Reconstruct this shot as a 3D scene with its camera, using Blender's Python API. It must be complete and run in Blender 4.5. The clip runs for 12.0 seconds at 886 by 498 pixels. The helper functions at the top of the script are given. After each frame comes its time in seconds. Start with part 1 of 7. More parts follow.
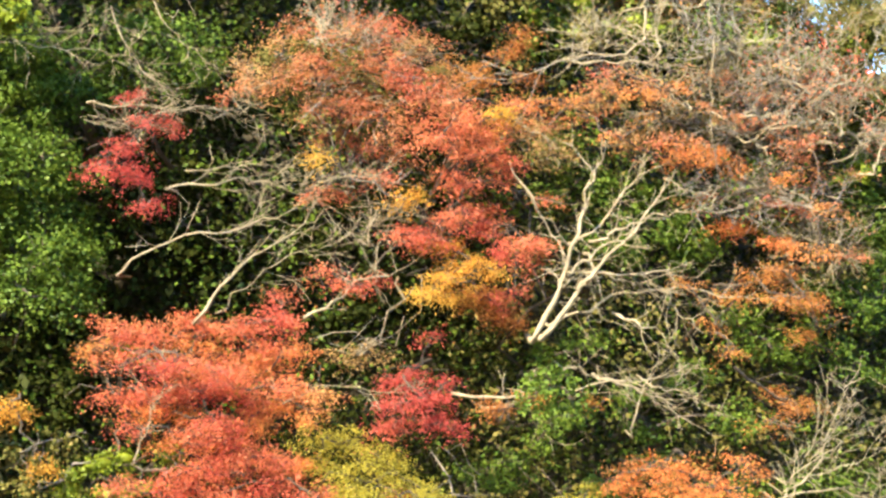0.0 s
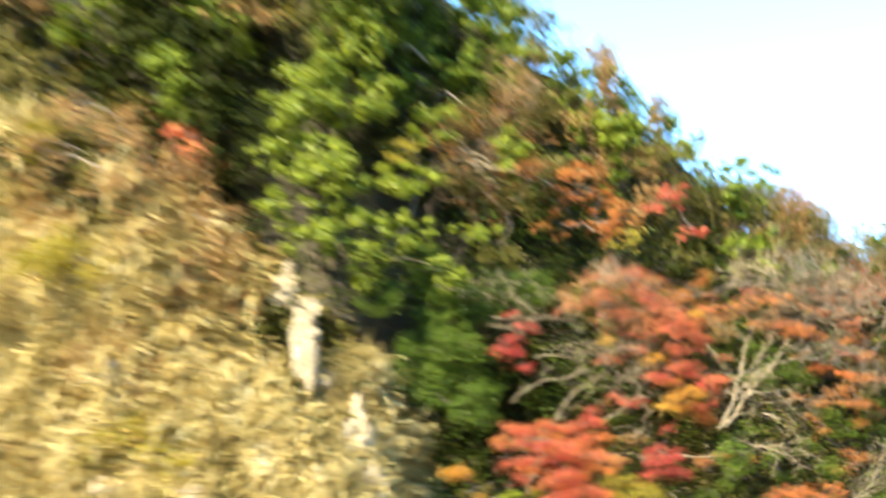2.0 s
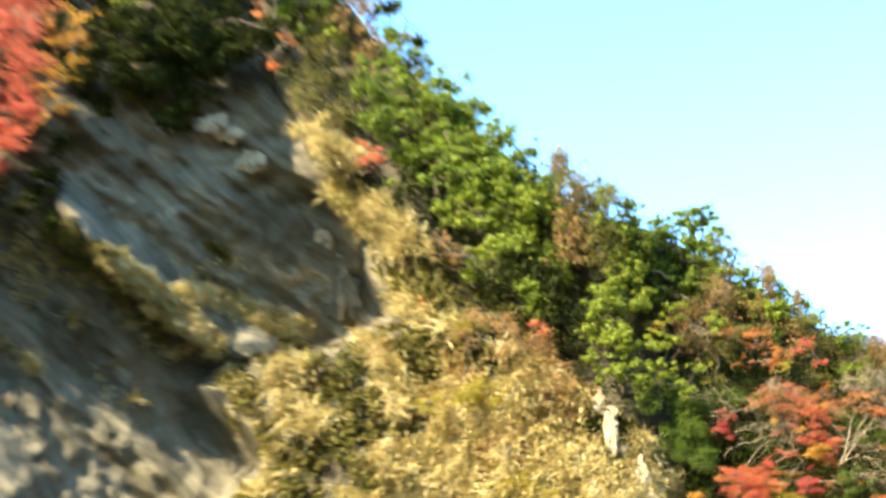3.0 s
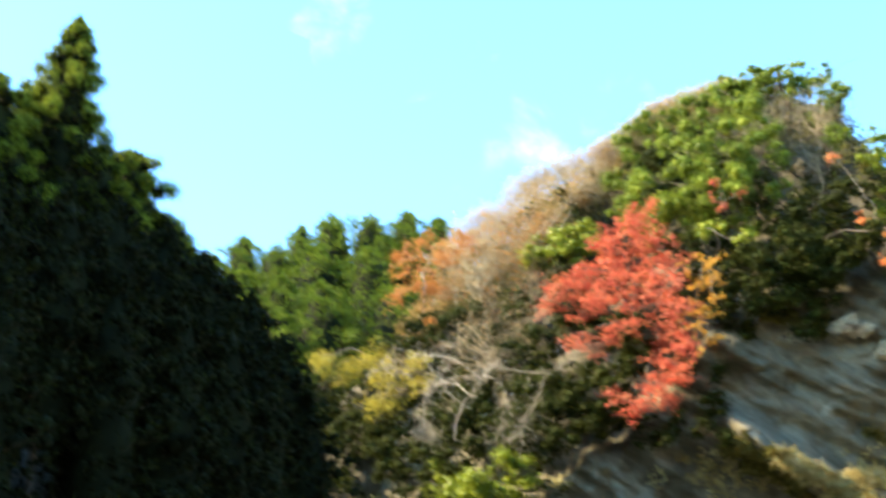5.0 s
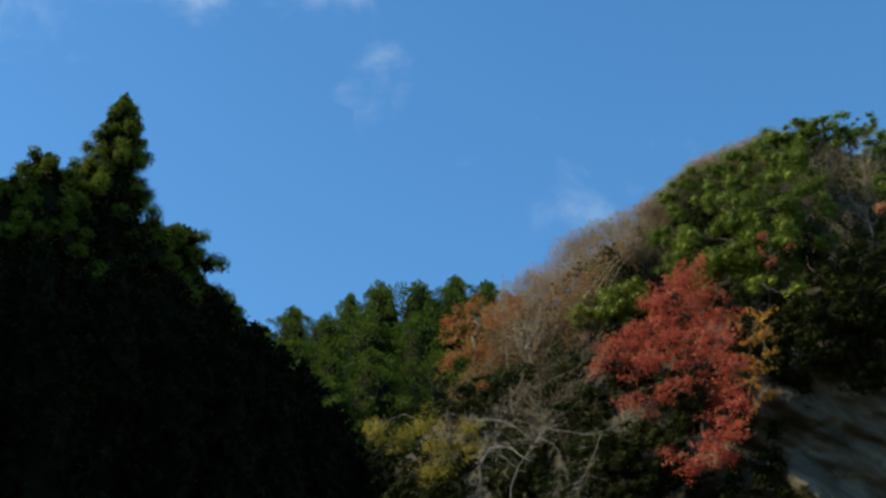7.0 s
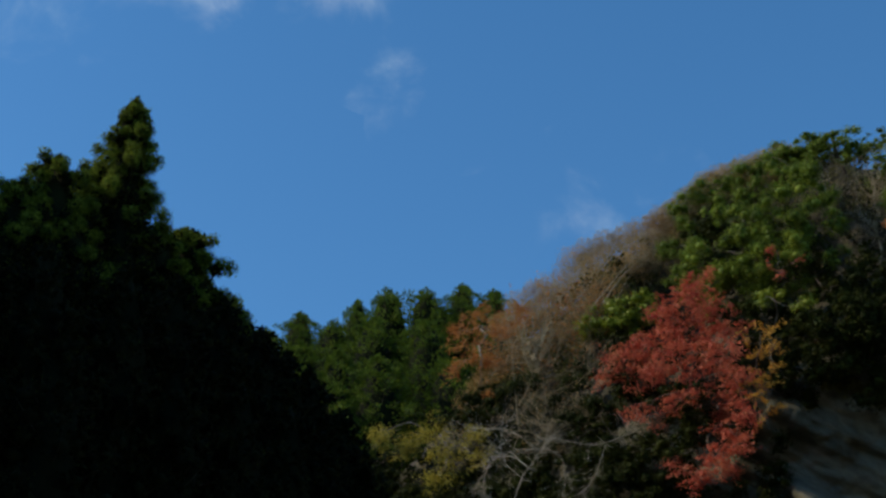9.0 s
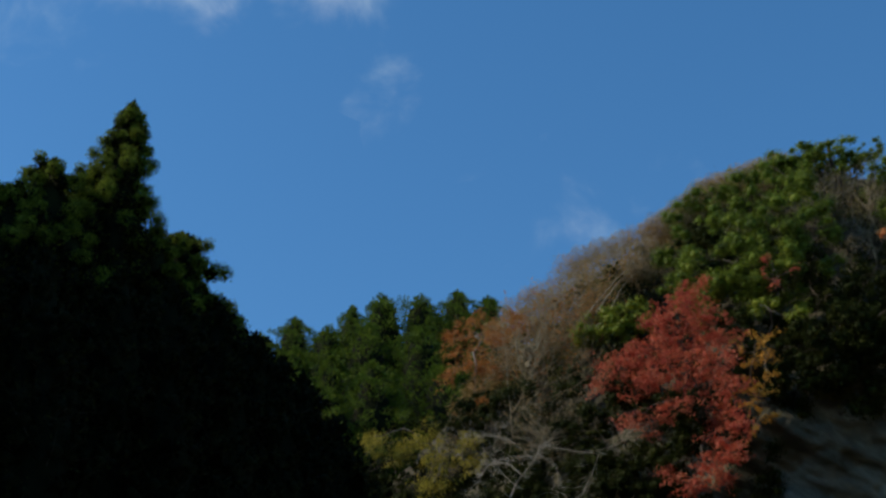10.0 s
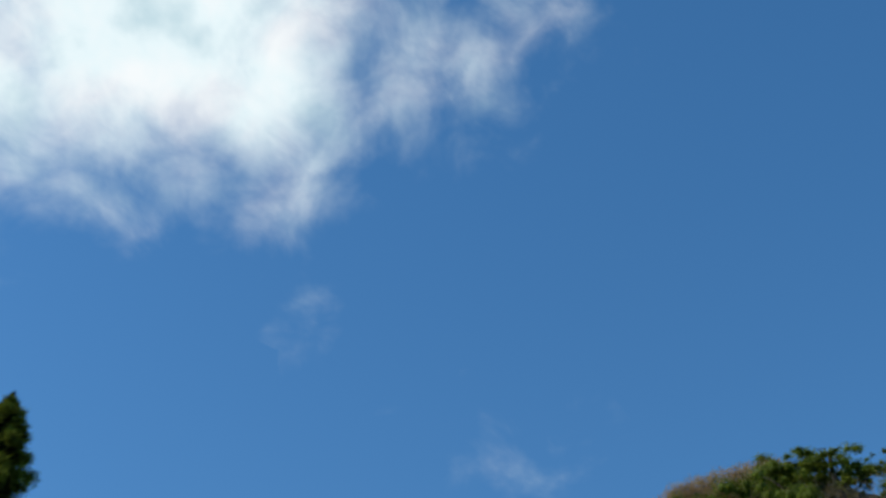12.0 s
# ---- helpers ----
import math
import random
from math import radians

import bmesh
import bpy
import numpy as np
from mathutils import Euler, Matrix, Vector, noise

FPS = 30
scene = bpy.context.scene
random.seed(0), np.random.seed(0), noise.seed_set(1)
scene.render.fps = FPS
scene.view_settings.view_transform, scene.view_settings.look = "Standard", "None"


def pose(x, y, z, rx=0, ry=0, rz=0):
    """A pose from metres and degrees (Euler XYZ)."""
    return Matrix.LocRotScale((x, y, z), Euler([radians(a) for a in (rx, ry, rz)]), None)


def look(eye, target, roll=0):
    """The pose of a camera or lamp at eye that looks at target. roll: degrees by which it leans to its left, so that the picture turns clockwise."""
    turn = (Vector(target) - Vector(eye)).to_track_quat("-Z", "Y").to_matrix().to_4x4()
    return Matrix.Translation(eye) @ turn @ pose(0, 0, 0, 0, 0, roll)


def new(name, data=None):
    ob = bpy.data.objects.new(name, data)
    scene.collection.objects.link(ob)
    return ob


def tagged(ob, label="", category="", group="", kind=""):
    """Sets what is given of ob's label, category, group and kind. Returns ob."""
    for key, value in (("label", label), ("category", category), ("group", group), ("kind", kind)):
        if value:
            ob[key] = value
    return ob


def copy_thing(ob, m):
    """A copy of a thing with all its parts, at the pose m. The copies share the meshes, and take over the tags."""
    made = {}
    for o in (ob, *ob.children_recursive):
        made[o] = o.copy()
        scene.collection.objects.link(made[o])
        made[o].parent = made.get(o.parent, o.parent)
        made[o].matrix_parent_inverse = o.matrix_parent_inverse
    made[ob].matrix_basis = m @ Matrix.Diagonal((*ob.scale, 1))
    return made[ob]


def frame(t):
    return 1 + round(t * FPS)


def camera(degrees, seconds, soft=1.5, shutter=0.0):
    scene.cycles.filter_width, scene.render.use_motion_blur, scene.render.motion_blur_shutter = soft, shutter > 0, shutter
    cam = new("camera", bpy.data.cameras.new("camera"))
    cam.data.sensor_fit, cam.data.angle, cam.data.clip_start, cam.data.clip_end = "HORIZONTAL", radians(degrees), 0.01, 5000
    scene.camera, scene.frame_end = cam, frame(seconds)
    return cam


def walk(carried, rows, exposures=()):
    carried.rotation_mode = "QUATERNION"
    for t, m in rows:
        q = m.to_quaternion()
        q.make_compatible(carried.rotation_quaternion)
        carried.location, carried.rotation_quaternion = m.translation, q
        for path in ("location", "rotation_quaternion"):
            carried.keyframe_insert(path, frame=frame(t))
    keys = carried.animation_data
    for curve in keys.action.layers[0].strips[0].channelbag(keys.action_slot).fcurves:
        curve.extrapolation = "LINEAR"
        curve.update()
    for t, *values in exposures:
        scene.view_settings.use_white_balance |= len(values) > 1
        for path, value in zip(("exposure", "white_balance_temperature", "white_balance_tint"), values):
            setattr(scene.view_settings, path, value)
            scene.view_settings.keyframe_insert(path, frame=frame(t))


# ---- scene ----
# Camera: starts high over the slope opposite, sinks back to the river bank, then looks up the gorge.
cam = camera(32.42, 12.0, soft=2.7, shutter=0.6)


def aim(x, y, z, yaw, pitch, roll):
    """A camera pose from a place, the turn to the left of +y, the tilt up and the lean."""
    a, b = radians(yaw), radians(pitch)
    ahead = Vector((-math.sin(a) * math.cos(b), math.cos(a) * math.cos(b), math.sin(b)))
    return look((x, y, z), Vector((x, y, z)) + ahead, roll)


walk(cam, [
    (0.0, aim(17.63, 50.44, 21.08, -26.05, 5.18, 2.28)),
    (0.5, aim(17.77, 50.33, 21.24, -25.82, 4.66, 2.38)),
    (1.0, aim(17.42, 50.64, 20.51, -26.89, 6.53, 1.73)),
    (1.5, aim(13.79, 45.30, 20.31, -26.23, 7.46, 1.34)),
    (2.0, aim(8.59, 36.62, 18.21, -20.97, 12.57, 0.65)),
    (2.5, aim(4.05, 24.74, 13.46, -14.95, 17.78, 0.90)),
    (3.0, aim(-0.46, 9.99, 7.75, -10.62, 21.18, 0.77)),
    (3.5, aim(0.00, 0.00, 1.60, -2.36, 24.81, 1.44)),
    (3.7, aim(0.00, 0.00, 1.60, 0.47, 25.43, 1.51)),
    (5.3, aim(0.00, 0.00, 1.60, 17.89, 31.46, -1.95)),
    (5.5, aim(0.00, 0.00, 1.60, 18.58, 32.12, -2.48)),
    (6.0, aim(0.00, 0.00, 1.60, 18.50, 32.75, -2.35)),
    (6.5, aim(0.00, 0.00, 1.60, 18.16, 32.70, -1.67)),
    (7.0, aim(0.00, 0.00, 1.60, 17.91, 32.70, -1.63)),
    (9.0, aim(0.00, 0.00, 1.60, 18.27, 33.01, -0.45)),
    (9.5, aim(0.00, 0.00, 1.60, 18.30, 33.02, -0.39)),
    (10.0, aim(0.00, 0.00, 1.60, 18.05, 33.25, -0.15)),
    (10.5, aim(0.00, 0.00, 1.60, 18.00, 36.91, 0.20)),
    (11.0, aim(0.00, 0.00, 1.60, 17.18, 39.32, -0.38)),
    (11.5, aim(0.00, 0.00, 1.60, 15.48, 42.58, -0.86)),
    (11.7, aim(-1.53, 3.39, 6.08, 15.53, 42.73, -0.29)),
    (12.0, aim(-4.34, 8.34, 12.95, 14.11, 41.94, -0.46)),
], exposures=[(0.0, 2.02, 6650, 10), (1.5, 1.98, 6700, 10), (2.5, 2.0, 7000, 10), (3.7, 2.1, 7350, 10), (5.3, 2.05, 7400, 10), (5.5, 1.72, 7350, 10),
              (6.0, 0.5, 6650, 10), (6.5, 0.0, 6500, 10), (7.0, -0.25, 6450, 10), (9.0, -0.70, 6250, 10), (12.0, -0.75, 6250, 10)])

# ---- light ----
SUN_AZIMUTH, SUN_HEIGHT = radians(-115), radians(36)
to_sun = Vector((math.sin(SUN_AZIMUTH) * math.cos(SUN_HEIGHT), math.cos(SUN_AZIMUTH) * math.cos(SUN_HEIGHT), math.sin(SUN_HEIGHT)))
world = bpy.data.worlds.new("world")
scene.world = world
world.use_nodes = True
wn, wl = world.node_tree.nodes, world.node_tree.links
sky = wn.new("ShaderNodeTexSky")
sky.sky_type, sky.sun_disc = "NISHITA", False
sky.sun_elevation, sky.sun_rotation = SUN_HEIGHT, SUN_AZIMUTH
sky.air_density, sky.dust_density, sky.ozone_density = 1.0, 0.2, 2.0
deep = wn.new("ShaderNodeHueSaturation")
deep.inputs["Hue"].default_value, deep.inputs["Saturation"].default_value = 0.496, 1.26
wl.new(sky.outputs[0], deep.inputs["Color"])
wl.new(deep.outputs[0], wn["Background"].inputs[0])
wn["Background"].inputs[1].default_value = 0.265
lamp = bpy.data.lights.new("sun", "SUN")
lamp.energy, lamp.angle, lamp.color = 4.9, radians(0.53), (1.0, 0.88, 0.66)
sun = new("sun", lamp)
sun.matrix_world = look(to_sun * 300, (0, 0, 0))


# ---- materials ----
def material(name):
    m = bpy.data.materials.new(name)
    m.use_nodes = True
    n = m.node_tree.nodes
    return m, n, m.node_tree.links, n["Principled BSDF"]


def ramp_of(n, colours):
    r = n.new("ShaderNodeValToRGB")
    while len(r.color_ramp.elements) < len(colours):
        r.color_ramp.elements.new(0.5)
    for i, c in enumerate(colours):
        r.color_ramp.elements[i].position = i / max(1, len(colours) - 1)
        r.color_ramp.elements[i].color = (*c, 1)
    return r


def leaf_material(name, colours, rough=0.5, glow=0.35, patch=0.5, gloss=0.35):
    """Leaves: colour by leaf and by metre-sized drifts, some light passing through."""
    m, n, l, b = material(name)
    geo, where, noise_t, mix = n.new("ShaderNodeNewGeometry"), n.new("ShaderNodeTexCoord"), n.new("ShaderNodeTexNoise"), n.new("ShaderNodeMath")
    noise_t.inputs["Scale"].default_value, noise_t.inputs["Detail"].default_value = 0.9, 3
    l.new(where.outputs["Object"], noise_t.inputs["Vector"])
    spread = n.new("ShaderNodeMapRange")
    spread.inputs["From Min"].default_value, spread.inputs["From Max"].default_value = 0.3, 0.7
    l.new(noise_t.outputs["Fac"], spread.inputs["Value"])
    mix.operation = "MULTIPLY_ADD"
    mix.inputs[1].default_value = 1 - patch
    scaled = n.new("ShaderNodeMath")
    scaled.operation = "MULTIPLY"
    scaled.inputs[1].default_value = patch
    l.new(spread.outputs[0], scaled.inputs[0])
    l.new(geo.outputs["Random Per Island"], mix.inputs[0])
    l.new(scaled.outputs[0], mix.inputs[2])
    r = ramp_of(n, colours)
    l.new(mix.outputs[0], r.inputs[0])
    l.new(r.outputs[0], b.inputs["Base Color"])
    b.inputs["Roughness"].default_value = rough
    b.inputs["Specular IOR Level"].default_value = gloss
    t, both = n.new("ShaderNodeBsdfTranslucent"), n.new("ShaderNodeMixShader")
    l.new(r.outputs[0], t.inputs["Color"])
    both.inputs[0].default_value = glow
    l.new(b.outputs[0], both.inputs[1])
    l.new(t.outputs[0], both.inputs[2])
    l.new(both.outputs[0], n["Material Output"].inputs[0])
    return m


def rough_material(name, colours, scale, detail=6, rough=0.85, bump=0.4, stretch=(1, 1, 1), fine=6.0, turn=None, stain=None):
    """Bark, rock and earth: noise at two scales for colour and relief."""
    m, n, l, b = material(name)
    where, mp, big, small = n.new("ShaderNodeTexCoord"), n.new("ShaderNodeMapping"), n.new("ShaderNodeTexNoise"), n.new("ShaderNodeTexNoise")
    mp.inputs["Scale"].default_value = stretch
    l.new(where.outputs["Object"], mp.inputs[0])
    if turn:
        spin = n.new("ShaderNodeMapping")
        spin.inputs["Rotation"].default_value = turn
        l.new(where.outputs["Object"], spin.inputs[0])
        l.new(spin.outputs[0], mp.inputs[0])
    for k, s in ((big, scale), (small, scale * fine)):
        k.inputs["Scale"].default_value, k.inputs["Detail"].default_value, k.inputs["Roughness"].default_value = s, detail, 0.65
        l.new(mp.outputs[0], k.inputs["Vector"])
    add = n.new("ShaderNodeMath")
    add.operation = "MULTIPLY_ADD"
    add.inputs[1].default_value = 0.4
    l.new(small.outputs["Fac"], add.inputs[0])
    half = n.new("ShaderNodeMath")
    half.operation = "MULTIPLY_ADD"
    half.inputs[1].default_value, half.inputs[2].default_value = 1.6, -0.5
    l.new(big.outputs["Fac"], half.inputs[0])
    l.new(half.outputs[0], add.inputs[2])
    r = ramp_of(n, colours)
    l.new(add.outputs[0], r.inputs[0])
    l.new(r.outputs[0], b.inputs["Base Color"])
    if stain:
        blot = n.new("ShaderNodeTexNoise")
        blot.inputs["Scale"].default_value, blot.inputs["Detail"].default_value, blot.inputs["Roughness"].default_value = 0.33, 5, 0.68
        l.new(mp.outputs[0], blot.inputs["Vector"])
        edge = n.new("ShaderNodeMapRange")
        edge.inputs["From Min"].default_value, edge.inputs["From Max"].default_value, edge.inputs["To Max"].default_value = 0.47, 0.60, 0.8
        l.new(blot.outputs["Fac"], edge.inputs["Value"])
        mix = n.new("ShaderNodeMix")
        mix.data_type = "RGBA"
        mix.inputs[7].default_value = (*stain, 1)
        l.new(edge.outputs[0], mix.inputs[0])
        l.new(r.outputs[0], mix.inputs[6])
        l.new(mix.outputs[2], b.inputs["Base Color"])
    b.inputs["Roughness"].default_value = rough
    bp = n.new("ShaderNodeBump")
    bp.inputs["Strength"].default_value, bp.inputs["Distance"].default_value = bump, 0.3 if scale < 0.6 else 0.05
    l.new(add.outputs[0], bp.inputs["Height"])
    l.new(bp.outputs[0], b.inputs["Normal"])
    return m


EVERGREEN = leaf_material("evergreen_leaf", [(0.026, 0.042, 0.006), (0.108, 0.158, 0.015), (0.205, 0.268, 0.025), (0.31, 0.37, 0.048)], 0.5, 0.35, 0.4, 0.2)
GLOSSY = leaf_material("glossy_leaf", [(0.018, 0.038, 0.006), (0.066, 0.114, 0.013), (0.130, 0.195, 0.024), (0.21, 0.29, 0.045)], 0.5, 0.32, 0.4, 0.15)
# Dark green with the shade of gaps and hollows put into the colour.
DARK_SHADE_GREEN = leaf_material("dark_shade_leaf", [(0.010, 0.014, 0.003), (0.030, 0.039, 0.006), (0.068, 0.076, 0.011)], 0.6, 0.22, 0.45, 0.08)
LIMEGREEN = leaf_material("bright_leaf", [(0.080, 0.112, 0.009), (0.225, 0.280, 0.020), (0.37, 0.42, 0.045)], 0.45, 0.35, 0.4, 0.35)
OLIVE = leaf_material("olive_leaf", [(0.058, 0.060, 0.012), (0.125, 0.120, 0.026), (0.21, 0.18, 0.05), (0.30, 0.24, 0.09)], 0.65, 0.3, 0.5, 0.1)
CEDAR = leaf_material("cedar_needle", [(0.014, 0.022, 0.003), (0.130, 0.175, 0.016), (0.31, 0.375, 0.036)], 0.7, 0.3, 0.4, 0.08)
# Near black: the shade inside conifer crowns is put into this colour.
INNER_SHADE = leaf_material("inner_shade", [(0.004, 0.005, 0.001), (0.008, 0.010, 0.003), (0.014, 0.018, 0.004)], 0.8, 0.0, 0.5, 0.05)
CYPRESS = leaf_material("cypress_needle", [(0.022, 0.045, 0.006), (0.084, 0.132, 0.013), (0.195, 0.235, 0.022)], 0.65, 0.35, 0.4, 0.1)
RED = leaf_material("red_maple_leaf", [(0.440, 0.048, 0.047), (0.632, 0.136, 0.083), (0.722, 0.268, 0.108), (0.730, 0.424, 0.136)], 0.55, 0.4, 0.7, 0.2)
SCARLET = leaf_material("scarlet_leaf", [(0.32, 0.040, 0.032), (0.56, 0.115, 0.068), (0.68, 0.200, 0.105), (0.68, 0.28, 0.13)], 0.55, 0.35, 0.5, 0.2)
CRIMSON = leaf_material("crimson_leaf", [(0.378, 0.037, 0.043), (0.610, 0.113, 0.083), (0.702, 0.234, 0.114)], 0.55, 0.4, 0.65, 0.2)
ORANGE = leaf_material("orange_leaf", [(0.560, 0.112, 0.039), (0.717, 0.218, 0.067), (0.739, 0.325, 0.095), (0.650, 0.381, 0.123)], 0.55, 0.4, 0.5, 0.2)
SALMON = leaf_material("salmon_leaf", [(0.484, 0.071, 0.054), (0.652, 0.176, 0.092), (0.620, 0.300, 0.125), (0.480, 0.375, 0.136)], 0.55, 0.4, 0.7, 0.2)
RUST = leaf_material("rust_leaf", [(0.22, 0.06, 0.02), (0.42, 0.15, 0.04), (0.55, 0.24, 0.06), (0.46, 0.29, 0.12)], 0.6, 0.35, 0.5, 0.2)
AMBER = leaf_material("amber_leaf", [(0.582, 0.213, 0.034), (0.694, 0.370, 0.056), (0.717, 0.504, 0.101)], 0.55, 0.4, 0.5, 0.2)
YELLOW = leaf_material("yellow_leaf", [(0.235, 0.207, 0.025), (0.437, 0.370, 0.050), (0.616, 0.493, 0.084)], 0.55, 0.4, 0.5, 0.2)
TAN = leaf_material("withered_leaf", [(0.26, 0.14, 0.05), (0.42, 0.26, 0.10), (0.52, 0.36, 0.15)], 0.7, 0.3, 0.5, 0.15)
BRUSH = leaf_material("pale_brush", [(0.22, 0.150, 0.078), (0.38, 0.28, 0.155), (0.52, 0.41, 0.25)], 0.75, 0.3, 0.5, 0.1)
STRAW = leaf_material("dry_grass_blade", [(0.15, 0.115, 0.036), (0.42, 0.335, 0.12), (0.64, 0.535, 0.235), (0.84, 0.75, 0.45)], 0.7, 0.3, 0.65, 0.15)
PALE_BARK = rough_material("pale_bark", [(0.15, 0.115, 0.062), (0.30, 0.24, 0.14), (0.46, 0.385, 0.25)], 5.0, stretch=(1, 1, 0.3))
WHITE_BARK = rough_material("white_bark", [(0.30, 0.25, 0.18), (0.52, 0.46, 0.36), (0.68, 0.62, 0.52)], 4.0, stretch=(1, 1, 0.3))
GREY_BARK = rough_material("grey_bark", [(0.10, 0.08, 0.06), (0.24, 0.20, 0.15), (0.38, 0.33, 0.26)], 4.0, stretch=(1, 1, 0.3))
DARK_BARK = rough_material("dark_bark", [(0.03, 0.022, 0.015), (0.08, 0.06, 0.04), (0.14, 0.10, 0.07)], 4.0, stretch=(1, 1, 0.25))
TWIG = rough_material("twig_bark", [(0.14, 0.085, 0.045), (0.27, 0.175, 0.085), (0.40, 0.28, 0.14)], 3.0)
BEDS = Matrix(((0.695, -0.281, -0.661), (0.612, -0.2475, 0.751), (-0.3746, -0.9272, 0.0))).to_euler()
ROCK = rough_material("cliff_rock", [(0.050, 0.044, 0.026), (0.130, 0.117, 0.075), (0.240, 0.216, 0.142), (0.60, 0.54, 0.38)], 0.55, 8, 0.9, 1.0, (0.28, 1, 1), 6.0, BEDS, (0.062, 0.052, 0.022))
PALE_ROCK = rough_material("pale_rock", [(0.17, 0.13, 0.07), (0.38, 0.31, 0.19), (0.58, 0.50, 0.34)], 2.2, 8, 0.9, 0.8)
EARTH = rough_material("earth", [(0.03, 0.025, 0.015), (0.06, 0.05, 0.028), (0.10, 0.085, 0.045)], 0.5, 6, 0.95, 0.6)
GRAVEL = rough_material("river_gravel", [(0.04, 0.038, 0.03), (0.08, 0.076, 0.06), (0.14, 0.13, 0.10)], 1.5, 6, 0.9, 0.6)

# ---- the slope's own frame: u along it to the right, z up, out towards the river ----
FOOT = Vector((26.22, 64.90, 0))
ALONG, OUT = Vector((0.92718, -0.37461, 0)), Vector((-0.37461, -0.92718, 0))
ALONG_N, OUT_N = np.array(ALONG), np.array(OUT)


def slope(u, z, out=0.0):
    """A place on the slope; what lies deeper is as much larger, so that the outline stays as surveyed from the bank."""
    k = 1 - out / 70
    p = FOOT + ALONG * (u * k) + OUT * out
    return Vector((p.x, p.y, 1.6 + (z - 1.6) * k))


def smooth(a, b, x):
    t = min(1.0, max(0.0, (x - a) / (b - a)))
    return t * t * (3 - 2 * t)


RIDGE_U = [-150, -75, -66, -58, -53, -50, -46, -42, -38, -34, -30, -26, -24, -18, -12, -7, -3, -1, 0.8, 2.4, 3.6, 6, 20, 100]
RIDGE_Z = [44, 42, 43, 48, 51.5, 51.5, 53.8, 54.2, 56.2, 56, 55.6, 52, 47.6, 41, 34.3, 31.9, 29.2, 27.5, 26.3, 25.2, 25.1, 24.7, 22, 18]


def ridge(u):
    return float(np.interp(u, RIDGE_U, RIDGE_Z))


def seam_at(z):
    """Where the bare rock ends and the grassy bank begins, along the slope."""
    return float(np.interp(z, [15, 22, 23.7, 25.6, 26.4, 27.2, 28.2, 32.2, 37, 44], [-27.8, -23.0, -24.3, -26.0, -25.0, -20.0, -17.0, -18.7, -23.0, -25.5])) + 0.8 * noise.noise((0.3, z * 0.35, 6.1))


def rib(u, z):
    """The grassy ledge that slants down across the bare rock: 1 on its crest, 0 away from it."""
    line = float(np.interp(u, [-34.5, -30.9, -28.2, -25.6], [34.8, 31.4, 29.2, 27.0]))
    return math.exp(-((z - line) / 1.1) ** 2) * smooth(-36.5, -33, u) * (1 - smooth(-25, -22, u))


def face(u, z):
    """How far out the slope's ground stands at that height: a bulge, the overhung rock face, then a bank turned to the sun."""
    lean = -2.4 - 0.30 * max(0.0, z - 30) + 0.28 * max(0.0, 14 - z)
    lean += 3.6 * (1 - smooth(-45, -41, u)) * smooth(-80, -64, u) * smooth(30, 38, z)
    rock = max(-14.0, -1.2 - 0.36 * (u + 42) + 0.36 * (min(z, 44.0) - 42) + (0.3 + 0.75 * smooth(-46, -40, u) * (1 - 0.8 * smooth(-37, -32, u))) * max(0.0, 26.4 - z) + 4.2 * rib(u, z))
    seam = seam_at(z)
    wr = smooth(-50, -41, u) * (1 - smooth(seam - 1.6, seam + 1.2, u)) * (1 - smooth(42, 48, z))
    bank = -4.4 + 0.30 * (u + 21) + 0.12 * max(0.0, 30 - z) + 1.3 * noise.noise((u * 0.33, z * 0.33, 7.7)) + 0.5 * noise.noise((u * 0.9, z * 0.7, 2.7))
    bank += 1.6 * noise.noise(((0.75 * u - 0.66 * z) * 0.09, (0.66 * u + 0.75 * z) * 0.55, 4.9))
    wb = smooth(seam - 1.2, seam + 1.2, u) * (1 - smooth(-9, -6, u)) * (1 - smooth(34, 40, z))
    return lean * (1 - wr - wb) + rock * wr + bank * wb if wr + wb <= 1 else (rock * wr + bank * wb) / (wr + wb)


# ---- mesh helpers ----
def quads(name, v, q, mat, smooth_on=False):
    v, q = np.ascontiguousarray(v, np.float32), np.ascontiguousarray(q, np.int32)
    me = bpy.data.meshes.new(name)
    me.vertices.add(len(v))
    me.vertices.foreach_set("co", v.ravel())
    me.loops.add(q.size)
    me.loops.foreach_set("vertex_index", q.ravel())
    me.polygons.add(len(q))
    me.polygons.foreach_set("loop_start", np.arange(0, q.size, 4, dtype=np.int32))
    if smooth_on:
        me.polygons.foreach_set("use_smooth", np.ones(len(q), bool))
    me.update(calc_edges=True)
    me.materials.append(mat)
    return me


def part(name, me, parent, label="", kind=""):
    ob = new(name, me)
    ob.parent = parent
    return tagged(ob, label, kind=kind)


def thing(name, place, label, category, group=""):
    ob = new(name)
    ob.matrix_basis = Matrix.Translation(place)
    ob.empty_display_size = 0.3
    return tagged(ob, label, category, group)


def unit(a):
    return a / np.maximum(np.linalg.norm(a, axis=-1, keepdims=True), 1e-9)


